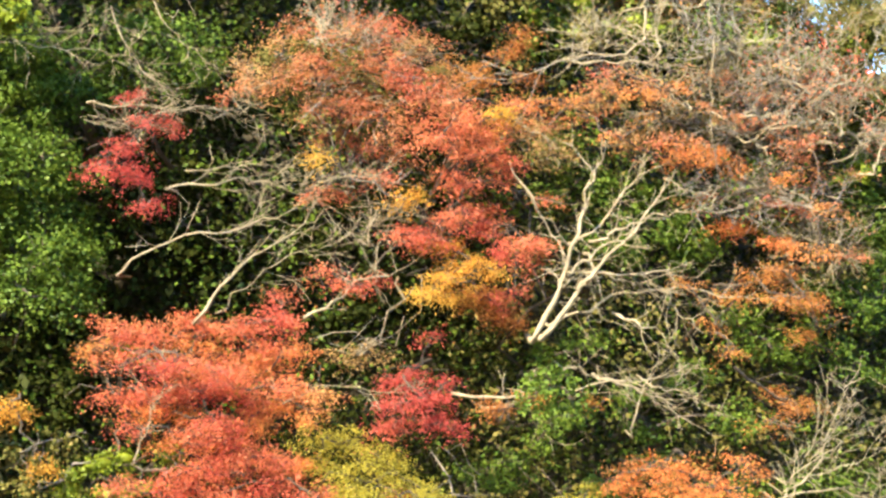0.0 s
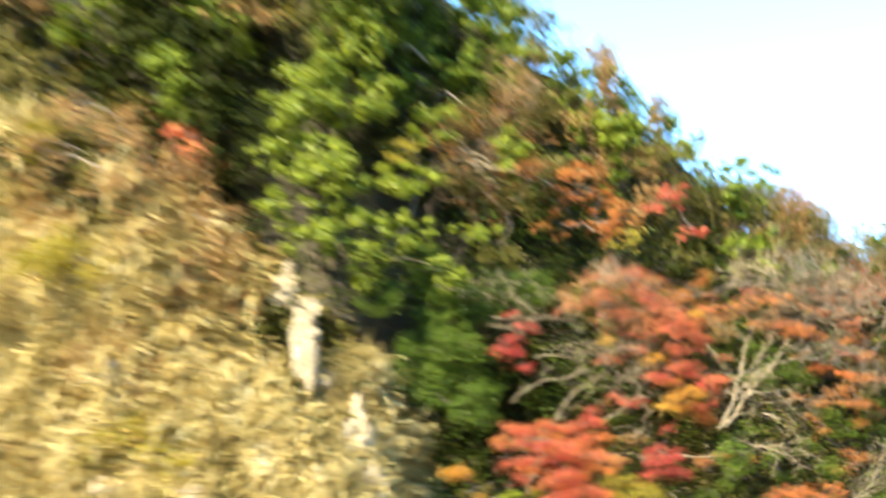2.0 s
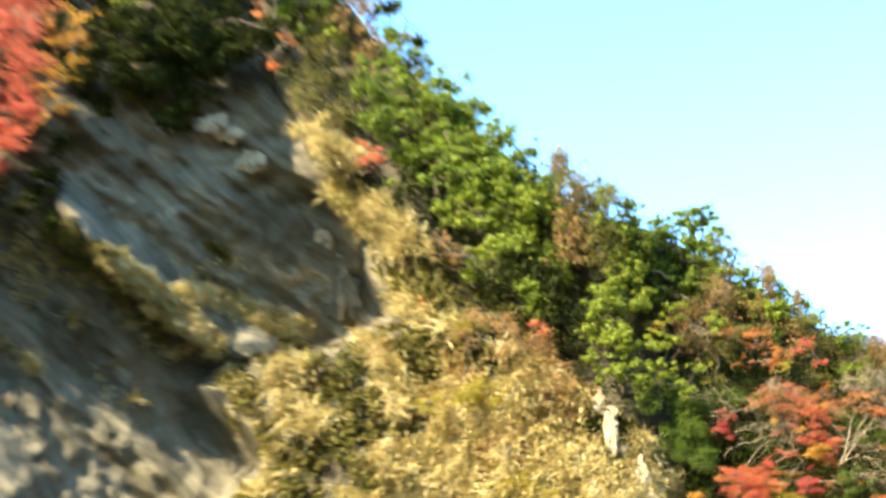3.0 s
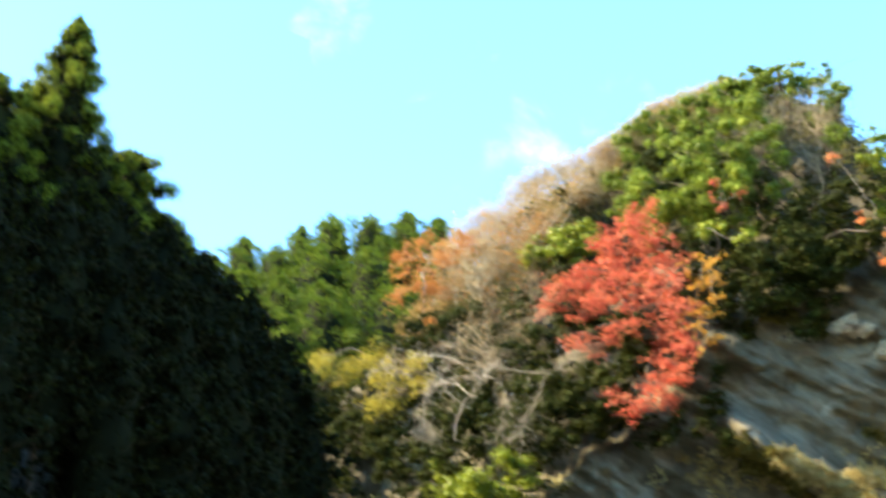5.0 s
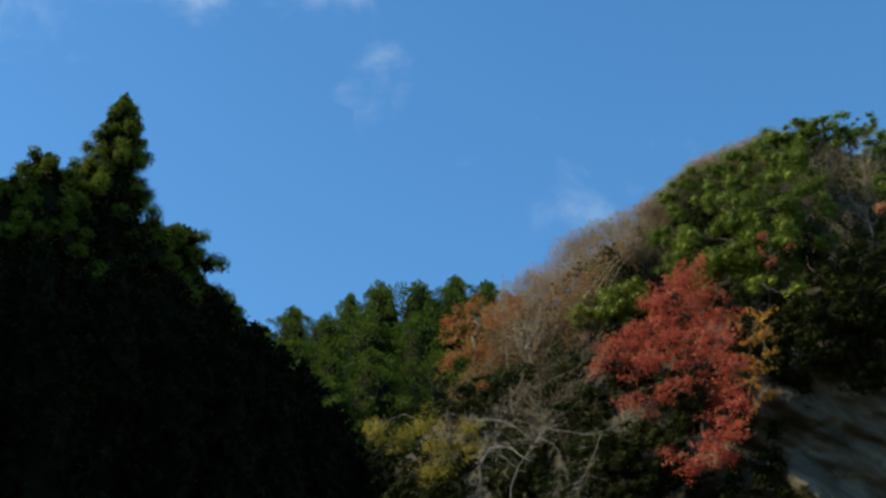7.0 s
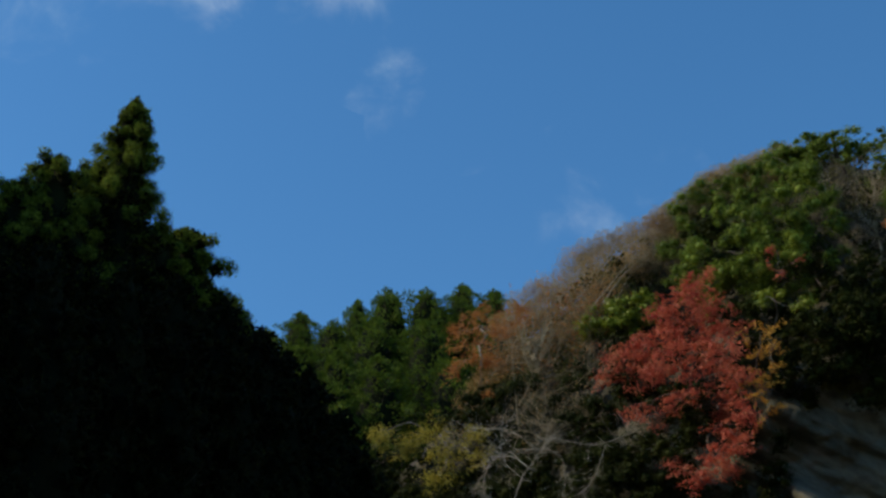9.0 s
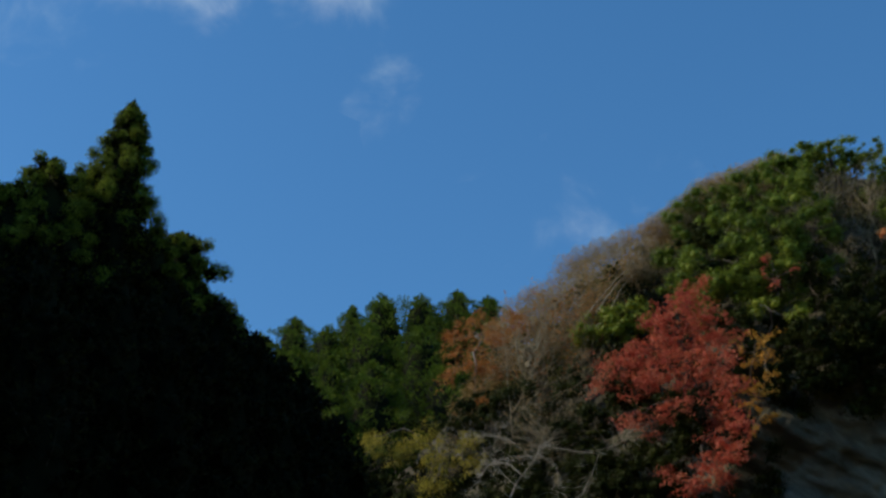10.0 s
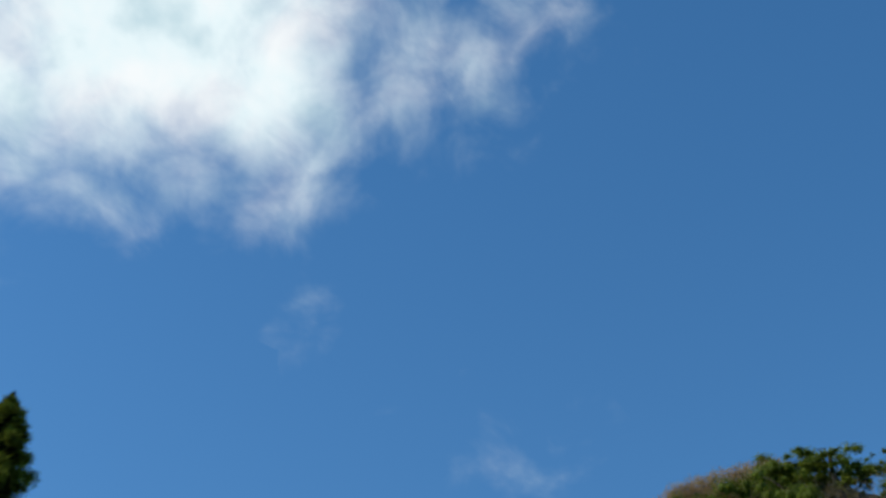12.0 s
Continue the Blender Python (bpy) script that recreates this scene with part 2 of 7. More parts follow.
def leaf_quads(rng, c, size, wide=0.6, up=0.5, facing=None):
    """One folded rhombus a leaf at each centre."""
    n = rng.normal(size=c.shape) * 0.6
    n[:, 2] += up
    if facing is not None:
        n += facing
    n = unit(n)
    a = unit(np.cross(n, rng.normal(size=c.shape)))
    b = np.cross(n, a)
    le = (size * rng.uniform(0.65, 1.35, len(c)))[:, None]
    v = np.stack([c + a * le / 2, c + b * le * wide / 2 - n * le * 0.13, c - a * le / 2 - n * le * 0.08, c - b * le * wide / 2 - n * le * 0.13], 1).reshape(-1, 3)
    return v, np.arange(len(v)).reshape(-1, 4)


def spray_points(rng, centre, radii, count, cluster, flat, per=26):
    """Leaf places gathered in small clusters inside an ellipsoid that lies along the slope."""
    k = max(3, int(count / per))
    d = unit(rng.normal(size=(k, 3))) * (rng.uniform(0.12, 1, k) ** 0.42)[:, None]
    if per < 30:
        d = d * rng.uniform(0.65, 1.4, k)[:, None]
        lean = rng.uniform(-0.6, 0.6) * radii[0] / max(0.05, radii[2])
        d[:, 2] += lean * d[:, 0] * 0.6 - 0.3 * d[:, 0] ** 2
    sub = d[:, :1] * radii[0] * ALONG_N + d[:, 1:2] * radii[1] * OUT_N + d[:, 2:] * np.array([0, 0, radii[2]])
    weight = rng.uniform(0.4, 1.6, k) if per > 30 else rng.uniform(0.05, 1.0, k) ** 1.6
    pick = rng.choice(k, count, p=weight / weight.sum())
    size = cluster * rng.uniform(0.6, 1.4, k)[pick][:, None]
    if per > 30:
        way = unit(rng.normal(size=(count, 3)))
        off = way * rng.uniform(0.55, 1.0, count)[:, None] ** 0.6 * size * 1.75 * np.array([1, 1, 0.4 + 0.6 * flat])
        return centre + sub[pick] + off, unit(way + 0.35 * unit(d[pick]))
    finger = rng.normal(size=(k, 3)) * np.array([1, 1, 0.3]) + d * 0.5
    finger = unit(finger - np.array([0, 0, 0.18]))[pick]
    off = np.clip(rng.normal(size=(count, 3)), -2.2, 2.2) * size * np.array([0.42, 0.42, 0.18 + 0.4 * flat])
    run = rng.uniform(-1.7, 1.7, count)[:, None]
    off += finger * run * size - np.array([0, 0, 0.22]) * run ** 2 * size
    return centre + sub[pick] + off, unit(d[pick])


def pillow(rng, c, s, rings=4, sides=6):
    """A closed lumpy ball of needles or leaves, the inside of a puff."""
    th, ph = np.linspace(0.12, math.pi - 0.12, rings), np.arange(sides) * 2 * math.pi / sides
    r = s * rng.uniform(0.82, 1.1, (rings, sides))
    v = np.stack([r * np.sin(th)[:, None] * np.cos(ph), r * np.sin(th)[:, None] * np.sin(ph), 0.85 * r * np.cos(th)[:, None] * np.ones(sides)], -1) + c
    i, j = np.arange(rings - 1)[:, None] * sides, np.arange(sides)[None]
    k = (j + 1) % sides
    return v.reshape(-1, 3), np.stack([i + j, i + sides + j, i + sides + k, i + k], -1).reshape(-1, 4)


def puffs_of(rng, centre, radii, cover, size, flat, leaf, wide, up):
    """Leafy puffs over an ellipsoid along the slope: solid hearts with leaves standing off them."""
    vs, qs, n = [], [], 0
    for _ in range(max(3, int(1.15 * cover * radii[0] * radii[2] / size ** 2))):
        d = unit(rng.normal(size=3)) * rng.uniform(0.45, 1.0)
        c = centre + d[0] * radii[0] * ALONG_N + d[1] * radii[1] * OUT_N + np.array([0, 0, d[2] * radii[2]])
        r = size * rng.uniform(0.4, 1.25)
        v, q = pillow(rng, c, r * 0.62)
        v[:, 2] = c[2] + (v[:, 2] - c[2]) * (0.4 + 0.6 * flat)
        m = int(0.26 * 4 * math.pi * r * r / (leaf * leaf * wide * 0.5))
        way = unit(rng.normal(size=(m, 3)))
        p = c + way * (r * rng.uniform(0.6, 1.3, m))[:, None] * np.array([1, 1, 0.4 + 0.6 * flat])
        w, x = leaf_quads(rng, p, leaf, wide, up, way * 0.9)
        vs += [v, w]
        qs += [q + n, x + n + len(v)]
        n += len(v) + len(w)
    return np.concatenate(vs), np.concatenate(qs)


def tube(line, radii, sides=5):
    p = np.asarray(line, float)
    t = unit(np.gradient(p, axis=0))
    side = unit(np.cross(t, np.array([0.31, 0.17, 0.93])))
    other = np.cross(t, side)
    a = np.arange(sides) * 2 * np.pi / sides
    r = np.asarray(radii, float)[:, None, None]
    v = p[:, None] + r * (np.cos(a)[None, :, None] * side[:, None] + np.sin(a)[None, :, None] * other[:, None])
    i = np.arange(len(p) - 1)[:, None] * sides
    j = np.arange(sides)[None]
    k = (j + 1) % sides
    q = np.stack([i + j, i + k, i + sides + k, i + sides + j], -1).reshape(-1, 4)
    return v.reshape(-1, 3), q


def tubes(name, lines, mat):
    """lines: (points, radii, sides) each; one mesh."""
    vs, qs, n = [], [], 0
    for pts, radii, sides in lines:
        v, q = tube(pts, radii, sides)
        vs.append(v)
        qs.append(q + n)
        n += len(v)
    return quads(name, np.concatenate(vs), np.concatenate(qs), mat, True)


def bend(rng, a, b, steps, sag, wob):
    """A crooked line from a to b."""
    a, b = np.asarray(a, float), np.asarray(b, float)
    t = np.linspace(0, 1, steps)[:, None]
    length = np.linalg.norm(b - a)
    w = np.cumsum(rng.normal(size=(steps, 3)), 0) * wob * length / steps
    w -= t * w[-1]
    line = a + (b - a) * t + w
    line[:, 2] += sag * length * np.sin(np.pi * t[:, 0])
    return line


def twigs(rng, lines, p, d, length, r, depth, rise=0.25, spread=0.7, kids=4, thin=0.003):
    """Grows a branch with its side branches into lines."""
    steps = 5 if depth else 3
    step = length / (steps - 1)
    pts = [np.array(p, float)]
    d = unit(np.array(d, float))
    for _ in range(steps - 1):
        d = unit(d + rng.normal(size=3) * 0.17 + np.array([0, 0, rise * 0.25]))
        pts.append(pts[-1] + d * step)
    lines.append((pts, np.linspace(r, max(thin, r * 0.3), steps), 5 if r > 0.03 else 3))
    if depth:
        for _ in range(kids):
            s = rng.uniform(0.25, 1.0) * (steps - 1)
            i = min(steps - 2, int(s))
            q = pts[i] + (pts[i + 1] - pts[i]) * (s - i)
            e = unit(unit(pts[i + 1] - pts[i]) + rng.normal(size=3) * spread * np.array([1, 0.8, 0.8]))
            twigs(rng, lines, q, e, length * rng.uniform(0.4, 0.7), max(thin, r * 0.5), depth - 1, rise, spread, kids, thin)


# ---- kinds of plants ----
def leafy_tree(name, label, category, seed, clumps, mat, bark, leaf=0.06, cover=1.6, flat=0.35, depth=0.0, scatter=0.35, cluster=0.12,
               wide=0.6, up=0.4, stem=0.09, base=None, twig=3, facing=0.75, thick=0.6, group="", crown_label=""):
    """A tree or bush: stem, a limb to each clump, and a crown of separate leaves. clumps: (u, z, half width, half height)."""
    rng = np.random.default_rng(seed)
    zs = np.array([c[1] for c in clumps])
    us = np.array([c[0] for c in clumps])
    if base is None:
        base = (us.mean(), zs.min() - 0.8)
    root = np.array(slope(base[0], base[1], face(base[0], base[1]) - 0.3))
    top = np.array(slope(us.mean(), zs.mean() + 0.25 * (zs.max() - zs.min()), depth - 0.4))
    ob = thing(name, Vector(root), label, category, group)
    size = np.linalg.norm(top - root)
    trunk = bend(rng, root, top, 9, 0.04, 0.35)
    limbs, cv, cq, n = [], [], [], 0
    joints = list(trunk[2:])
    lump = 70 if mat is GLOSSY else 26
    rounded = mat in (EVERGREEN, DARK_SHADE_GREEN, LIMEGREEN)
    for u, z, ru, rz, *own in clumps:
        c = np.array(slope(u, z, max(own[0] if own else depth, face(u, z) + 0.6 + 0.25 * ru) + rng.uniform(-scatter, scatter)))
        wood = np.array(joints)
        gap = np.linalg.norm(wood - c, axis=1) + np.maximum(0, wood[:, 2] - c[2])
        start = wood[gap.argmin()]
        far = np.linalg.norm(c - start)
        if far > 2.2 * (ru + rz) + 0.6 * size:
            start = np.array(slope(u, z - 0.5 - rz, face(u, z - 0.5 - rz) - 0.3))
            far = np.linalg.norm(c - start)
        joints.append(c)
        r0 = min(stem * 0.55, 0.010 + 0.010 * far)
        limb = bend(rng, start, c, 7, 0.05, 0.4)
        part("limb", tubes("limb", [(limb - root, np.linspace(r0, r0 * 0.35, 7), 5)], bark), ob)
        for _ in range(twig):
            e = c + rng.normal(size=3) * np.array([ru, ru * 0.6, rz]) * 0.8
            limbs.append((bend(rng, limb[rng.integers(3, 6)], e, 5, 0.0, 0.5), np.linspace(r0 * 0.35, 0.004, 5), 3))
        if rounded:
            v, q = puffs_of(rng, c, (ru, max(0.25, ru * thick), rz), cover, cluster * 1.5, flat, leaf, wide, up)
        else:
            count = int(cover * math.pi * ru * rz / (leaf * leaf * wide * 0.5))
            p, d = spray_points(rng, c, (ru, max(0.25, ru * thick), rz * (1.1 if lump < 30 and rz < 0.3 else 1)), count, cluster * (1.2 if lump > 26 else 1), flat, lump)
            v, q = leaf_quads(rng, p, leaf, wide, up, d * facing + OUT_N * 0.15)
        cv.append(v)
        cq.append(q + n)
        n += len(v)
    part("trunk", tubes("trunk", [(trunk - root, np.linspace(stem, stem * 0.45, 9), 8)], bark), ob)
    if limbs:
        part("brushwood", tubes("brushwood", [(np.asarray(a) - root, b, c) for a, b, c in limbs], bark), ob, kind="stuff")
    part("crown", quads("crown", np.concatenate(cv) - root, np.concatenate(cq), mat), ob, crown_label)
    return ob


def bare_tree(name, label, seed, stems, bark, thick=0.06, twig_mat=None, depth=0.1, kids=5, levels=2, length=0.9, rise=0.2, group="", category="bare tree"):
    """A leafless tree from its main stems, each a line of (u, z), with side branches and fine twigs."""
    rng = np.random.default_rng(seed)
    first = stems[0][0]
    root = np.array(slope(first[0], first[1], depth)) + np.array((0.44, 0.89, 0.07)) * 0.8
    ob = thing(name, Vector(root), label, category, group)
    for i, s in enumerate(stems):
        k = np.linspace(0, 1, len(s))
        fine = np.linspace(0, 1, len(s) * 3)
        o = depth + rng.uniform(-0.25, 0.25)
        pts = np.array([slope(np.interp(f, k, [a[0] for a in s]), np.interp(f, k, [a[1] for a in s]), o + 0.35 * f * rng.uniform(-1, 1)) for f in fine])
        pts[1:-1] = (pts[:-2] + 2 * pts[1:-1] + pts[2:]) / 4
        pts += rng.normal(size=pts.shape) * 0.02
        behind = root if i == 0 else pts[0] + np.array((0.44, 0.89, 0.09)) * 0.7
        pts = np.concatenate([[behind], pts])
        r = thick * (0.42 if i < 2 else 0.22)
        part("stem", tubes("stem", [(pts - root, np.linspace(r, r * 0.14, len(pts)), 7)], bark), ob)
        lines = []
        for f in range(max(1, int(len(pts) * 0.25)), len(pts)):
            for _ in range(kids if f > len(pts) / 2 else max(1, kids // 2)):
                d = unit(pts[f] - pts[f - 1]) + rng.normal(size=3) * np.array([0.8, 0.5, 0.55])
                twigs(rng, lines, pts[f] - root, d, length * rng.uniform(0.4, 1.1), r * 0.3, levels - 1, rise, 0.6, 3)
        part("brushwood", tubes("brushwood", lines, twig_mat or bark), ob, kind="stuff")
    return ob


def twig_tree(name, label, seed, centre, radii, mat, bark, count=26, depth=0.0, levels=2, length=1.2, leaf_mat=None, leaf=0.06, leaves=0, group=""):
    """A sparse crown of fine upswept twigs, with a few last leaves."""
    rng = np.random.default_rng(seed)
    u, z = centre
    root = np.array(slope(u, z - radii[1] * 1.15, face(u, z - radii[1]) - 0.2))
    ob = thing(name, Vector(root), label, "bare tree", group)
    mid = np.array(slope(u, z, depth))
    trunk = bend(rng, root, mid, 8, 0.0, 0.3)
    part("trunk", tubes("trunk", [(trunk - root, np.linspace(0.035 * radii[1] + 0.02, 0.012 * radii[1] + 0.01, 8), 7)], bark), ob)
    lines = []
    for _ in range(count):
        d = unit(rng.normal(size=3) + np.array([0, 0, 0.35]))
        e = mid + d[0] * radii[0] * 0.75 * ALONG_N + d[1] * radii[0] * 0.45 * OUT_N + np.array([0, 0, d[2] * radii[1] * 0.75])
        b = bend(rng, trunk[rng.integers(3, 8)], e, 6, 0.06, 0.4)
        part("bough", tubes("bough", [(b - root, np.linspace(0.012 * radii[1] + 0.008, 0.006, 6), 5)], bark), ob)
        for _ in range(5):
            i = rng.integers(2, 6)
            twigs(rng, lines, b[i] - root, d + rng.normal(size=3) * 0.6, length * rng.uniform(0.4, 1), 0.007, levels - 1, 0.3, 0.6, 5, 0.0028)
    part("brushwood", tubes("brushwood", lines, mat), ob, kind="stuff")
    if leaves:
        tips = np.array([l[0][-1] for l in lines])
        c = tips[rng.integers(0, len(tips), leaves)] + rng.normal(size=(leaves, 3)) * 0.07
        v, q = leaf_quads(rng, c, leaf, 0.6, 0.5)
        part("foliage", quads("foliage", v, q, leaf_mat), ob, kind="stuff")
    return ob


def needle_quads(rng, c, way, length, wide):
    """Slender pointed sprigs at the centres c, each lying along its way."""
    a = unit(way + rng.normal(size=c.shape) * 0.35)
    b = unit(np.cross(a, rng.normal(size=c.shape)))
    le, w = (length * rng.uniform(0.6, 1.4, len(c)))[:, None], (wide * rng.uniform(0.7, 1.3, len(c)))[:, None]
    v = np.stack([c - a * le / 2, c + b * w / 2, c + a * le / 2, c - b * w / 2], 1).reshape(-1, 3)
    return v, np.arange(len(v)).reshape(-1, 4)


def conifer(name, label, seed, height, crown, mat, boughs, group, sprig=0.3, per=60, tuft=1.0, rise=0.35, lean=0.0, leafy=0.0, heart=0.0):
    """A cedar or cypress: straight bole, boughs in a spiral that end in feathered tufts. crown: (metres below the tip,
    reach) pairs.
    leafy: how far down from the tip the tufts are full; heart: how much of a tuft is near-black, painting its shade."""
    rng = np.random.default_rng(seed)
    ob = thing(name, (0, 0, 0), label, "tree", group)
    down, reach = [c[0] for c in crown], [c[1] for c in crown]
    zs = np.linspace(0, height - 0.3, 12)
    bole = np.stack([0.06 * np.sin(zs * 0.4) + lean * (zs / height) ** 2, 0.06 * np.cos(zs * 0.5), zs], 1)
    part("trunk", tubes("trunk", [(bole, np.linspace(height * 0.011, 0.02, 12), 8)], DARK_BARK), ob)
    wood, leafage, shade_mass = [], [[], [], 0], [[], [], 0]

    def feather(c, way, size, count, full=False):
        d = unit(rng.normal(size=(count, 3)))
        p = c + d * (rng.uniform(0.3, 1.0, count) ** 0.5 * size)[:, None] * np.array([1, 1, 0.7])
        made = [(leafage, needle_quads(rng, p, d * 0.7 + way * 0.4 + np.array([0, 0, rise]), sprig, sprig * 0.36))]
        if full:
            d = unit(rng.normal(size=(int(30 * size * size / sprig ** 2), 3)))
            a, b = rng.uniform(0, 6, 2)
            lump = 1 + 0.24 * np.sin(4.5 * d[:, 0] + a) * np.cos(4 * d[:, 1] + b) + 0.16 * np.sin(9 * d[:, 2] + a)
            made.append((leafage, leaf_quads(rng, c + d * (rng.uniform(0.55, 1.08, len(d)) * lump * size)[:, None] * np.array([1, 1, 0.85]), sprig, 0.42, 0.3, d * 0.9)))
        # Near-black balls and sprigs paint the shade within and below the full tufts.
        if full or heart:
            made.append((shade_mass, pillow(rng, c, size * (0.45 if full else heart), 3, 5)))
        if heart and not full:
            made.append((shade_mass, needle_quads(rng, c + d * (rng.uniform(0.5, 1.0, len(d)) * size)[:, None], d + np.array([0, 0, rise]), sprig * 1.8, sprig * 0.85)))
        for to, (v, q) in made:
            to[0].append(v)
            to[1].append(q + to[2])
            to[2] += len(v)

    for i in range(boughs):
        f = (i + 0.5) / boughs
        dz = 0.35 + (down[-1] - 0.35) * f ** 1.15
        r = float(np.interp(dz, down, reach)) * rng.uniform(0.6, 1.22)
        a = i * 2.39996 + rng.uniform(-0.5, 0.5)
        out = np.array([math.cos(a), math.sin(a), 0])
        h = height - dz
        axis = np.array([lean * (h / height) ** 2, 0, h])
        tip = axis + out * r + np.array([0, 0, rise * 0.5 * r - 0.2])
        wood.append((bend(rng, axis - np.array([0, 0, 0.25 * r]), tip, 4, -0.06, 0.15), np.linspace(0.015 + 0.008 * r, 0.008, 4), 3))
        size = tuft * (0.26 + 0.13 * r)
        for k, g in ((1.0, 0.5), (0.7, 0.3), (0.45, 0.2)) if not heart else ((1.0, 0.6), (0.62, 0.4)):
            if r * k > 0.25 or k == 1.0:
                feather(axis + (tip - axis) * (k - size * 0.3 / max(r, 0.3)) + rng.normal(size=3) * 0.08 * r, out, size * (1.15 if k < 1 else 0.9), int(per * g * (0.5 + 0.25 * r)) + 3, dz < leafy and k == 1.0)
    top = np.array([lean, 0, height])
    for k in range(4):
        feather(top - np.array([0, 0, 0.12 + 0.28 * k]), np.array([0, 0, 1.5]), 0.10 + 0.07 * k, int(per * 0.25))
    # A near-black inner cone stands in for the shade inside the crown.
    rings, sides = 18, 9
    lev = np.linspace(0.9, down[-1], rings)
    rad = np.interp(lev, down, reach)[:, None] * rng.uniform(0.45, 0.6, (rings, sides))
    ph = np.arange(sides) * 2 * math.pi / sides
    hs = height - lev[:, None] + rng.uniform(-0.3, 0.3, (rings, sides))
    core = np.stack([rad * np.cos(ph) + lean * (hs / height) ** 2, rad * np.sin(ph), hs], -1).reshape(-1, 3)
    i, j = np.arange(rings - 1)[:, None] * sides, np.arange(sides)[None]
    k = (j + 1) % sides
    shade_mass[0].append(core)
    shade_mass[1].append(np.stack([i + j, i + sides + j, i + sides + k, i + k], -1).reshape(-1, 4) + shade_mass[2])
    part("crown_shade_core", quads("crown_shade_core", np.concatenate(shade_mass[0]), np.concatenate(shade_mass[1]), INNER_SHADE), ob, "near-black core put in for the shade inside the crown", "stuff")
    part("branchwork", tubes("branchwork", wood, DARK_BARK), ob, kind="stuff")
    part("crown", quads("crown", np.concatenate(leafage[0]), np.concatenate(leafage[1]), mat), ob)
    return ob


def bare_crown(name, label, seed, centre, radii, depth, mat, bark, count=1500, sliver=0.42, group="", leaf_mat=None, leaves=0):
    """A leafless tree: trunk, fanned limbs and a dense round haze of fine twigs."""
    rng = np.random.default_rng(seed)
    u, z = centre
    mid = np.array(slope(u, z, depth))
    foot = z - radii[1] * 1.3
    root = np.array(slope(u, foot, min(depth, face(u, foot)) - 0.2))
    ob = thing(name, Vector(root), label, "bare tree", group)
    fork = mid - np.array([0, 0, radii[1] * 0.55])
    thick = 0.022 * radii[1] + 0.012
    part("trunk", tubes("trunk", [(bend(rng, root, fork, 6, 0.0, 0.25) - root, np.linspace(thick * 1.3, thick, 6), 6)], bark), ob)
    for _ in range(7):
        d = unit(rng.normal(size=3) * np.array([1, 1, 0.5]) + np.array([0, 0, 0.75]))
        e = mid + d[0] * radii[0] * 0.85 * ALONG_N + d[1] * radii[0] * 0.7 * OUT_N + np.array([0, 0, d[2] * radii[1] * 0.85])
        part("limb", tubes("limb", [(bend(rng, fork, e, 6, 0.05, 0.3) - root, np.linspace(thick * 0.6, 0.006, 6), 4)], bark), ob)
    d = unit(rng.normal(size=(count, 3)))
    lumps = 1 + 0.16 * np.sin(5 * d[:, 0] + seed) * np.cos(4 * d[:, 2] + seed)
    rr = (rng.uniform(0.05, 1, count) ** 0.42 * lumps)[:, None]
    p = mid + rr * (d[:, :1] * radii[0] * ALONG_N + d[:, 1:2] * radii[0] * 0.8 * OUT_N + d[:, 2:] * np.array([0, 0, radii[1]]))
    v, q = needle_quads(rng, p, d * 0.6 + np.array([0, 0, 0.75]), sliver, sliver * 0.055)
    part("brushwood", quads("brushwood", v - root, q, mat), ob, kind="stuff")
    if leaves:
        v, q = leaf_quads(rng, p[rng.integers(0, count, leaves)] + rng.normal(size=(leaves, 3)) * 0.05, 0.09 * radii[1], 0.6, 0.5)
        part("foliage", quads("foliage", v - root, q, leaf_mat), ob, kind="stuff")
    return ob


# ---- setting: river bank, slopes, cliff ----
def grid_mesh(name, pts, mat):
    h, w = pts.shape[:2]
    i = np.arange(h - 1)[:, None] * w + np.arange(w - 1)[None]
    q = np.stack([i, i + 1, i + w + 1, i + w], -1).reshape(-1, 4)
    return quads(name, pts.reshape(-1, 3), q, mat, True)


def ground_sheet():
    rs = np.concatenate([np.linspace(0, 60, 30), np.geomspace(66, 2600, 26)])
    an = np.linspace(0, 2 * np.pi, 97)
    pts = np.zeros((len(rs), len(an), 3))
    for i, r in enumerate(rs):
        for j, a in enumerate(an):
            x, y = r * math.cos(a), r * math.sin(a)
            pts[i, j] = (x, y, 0.25 * noise.noise((x * 0.08, y * 0.08, 0)) * min(1, (r + 5) / 30) - (0.2 if r > 5 else 0))
    ob = new("ground", grid_mesh("ground", pts, GRAVEL))
    tagged(ob, "grey gravel river bank on the gorge floor", "ground", kind="structure")


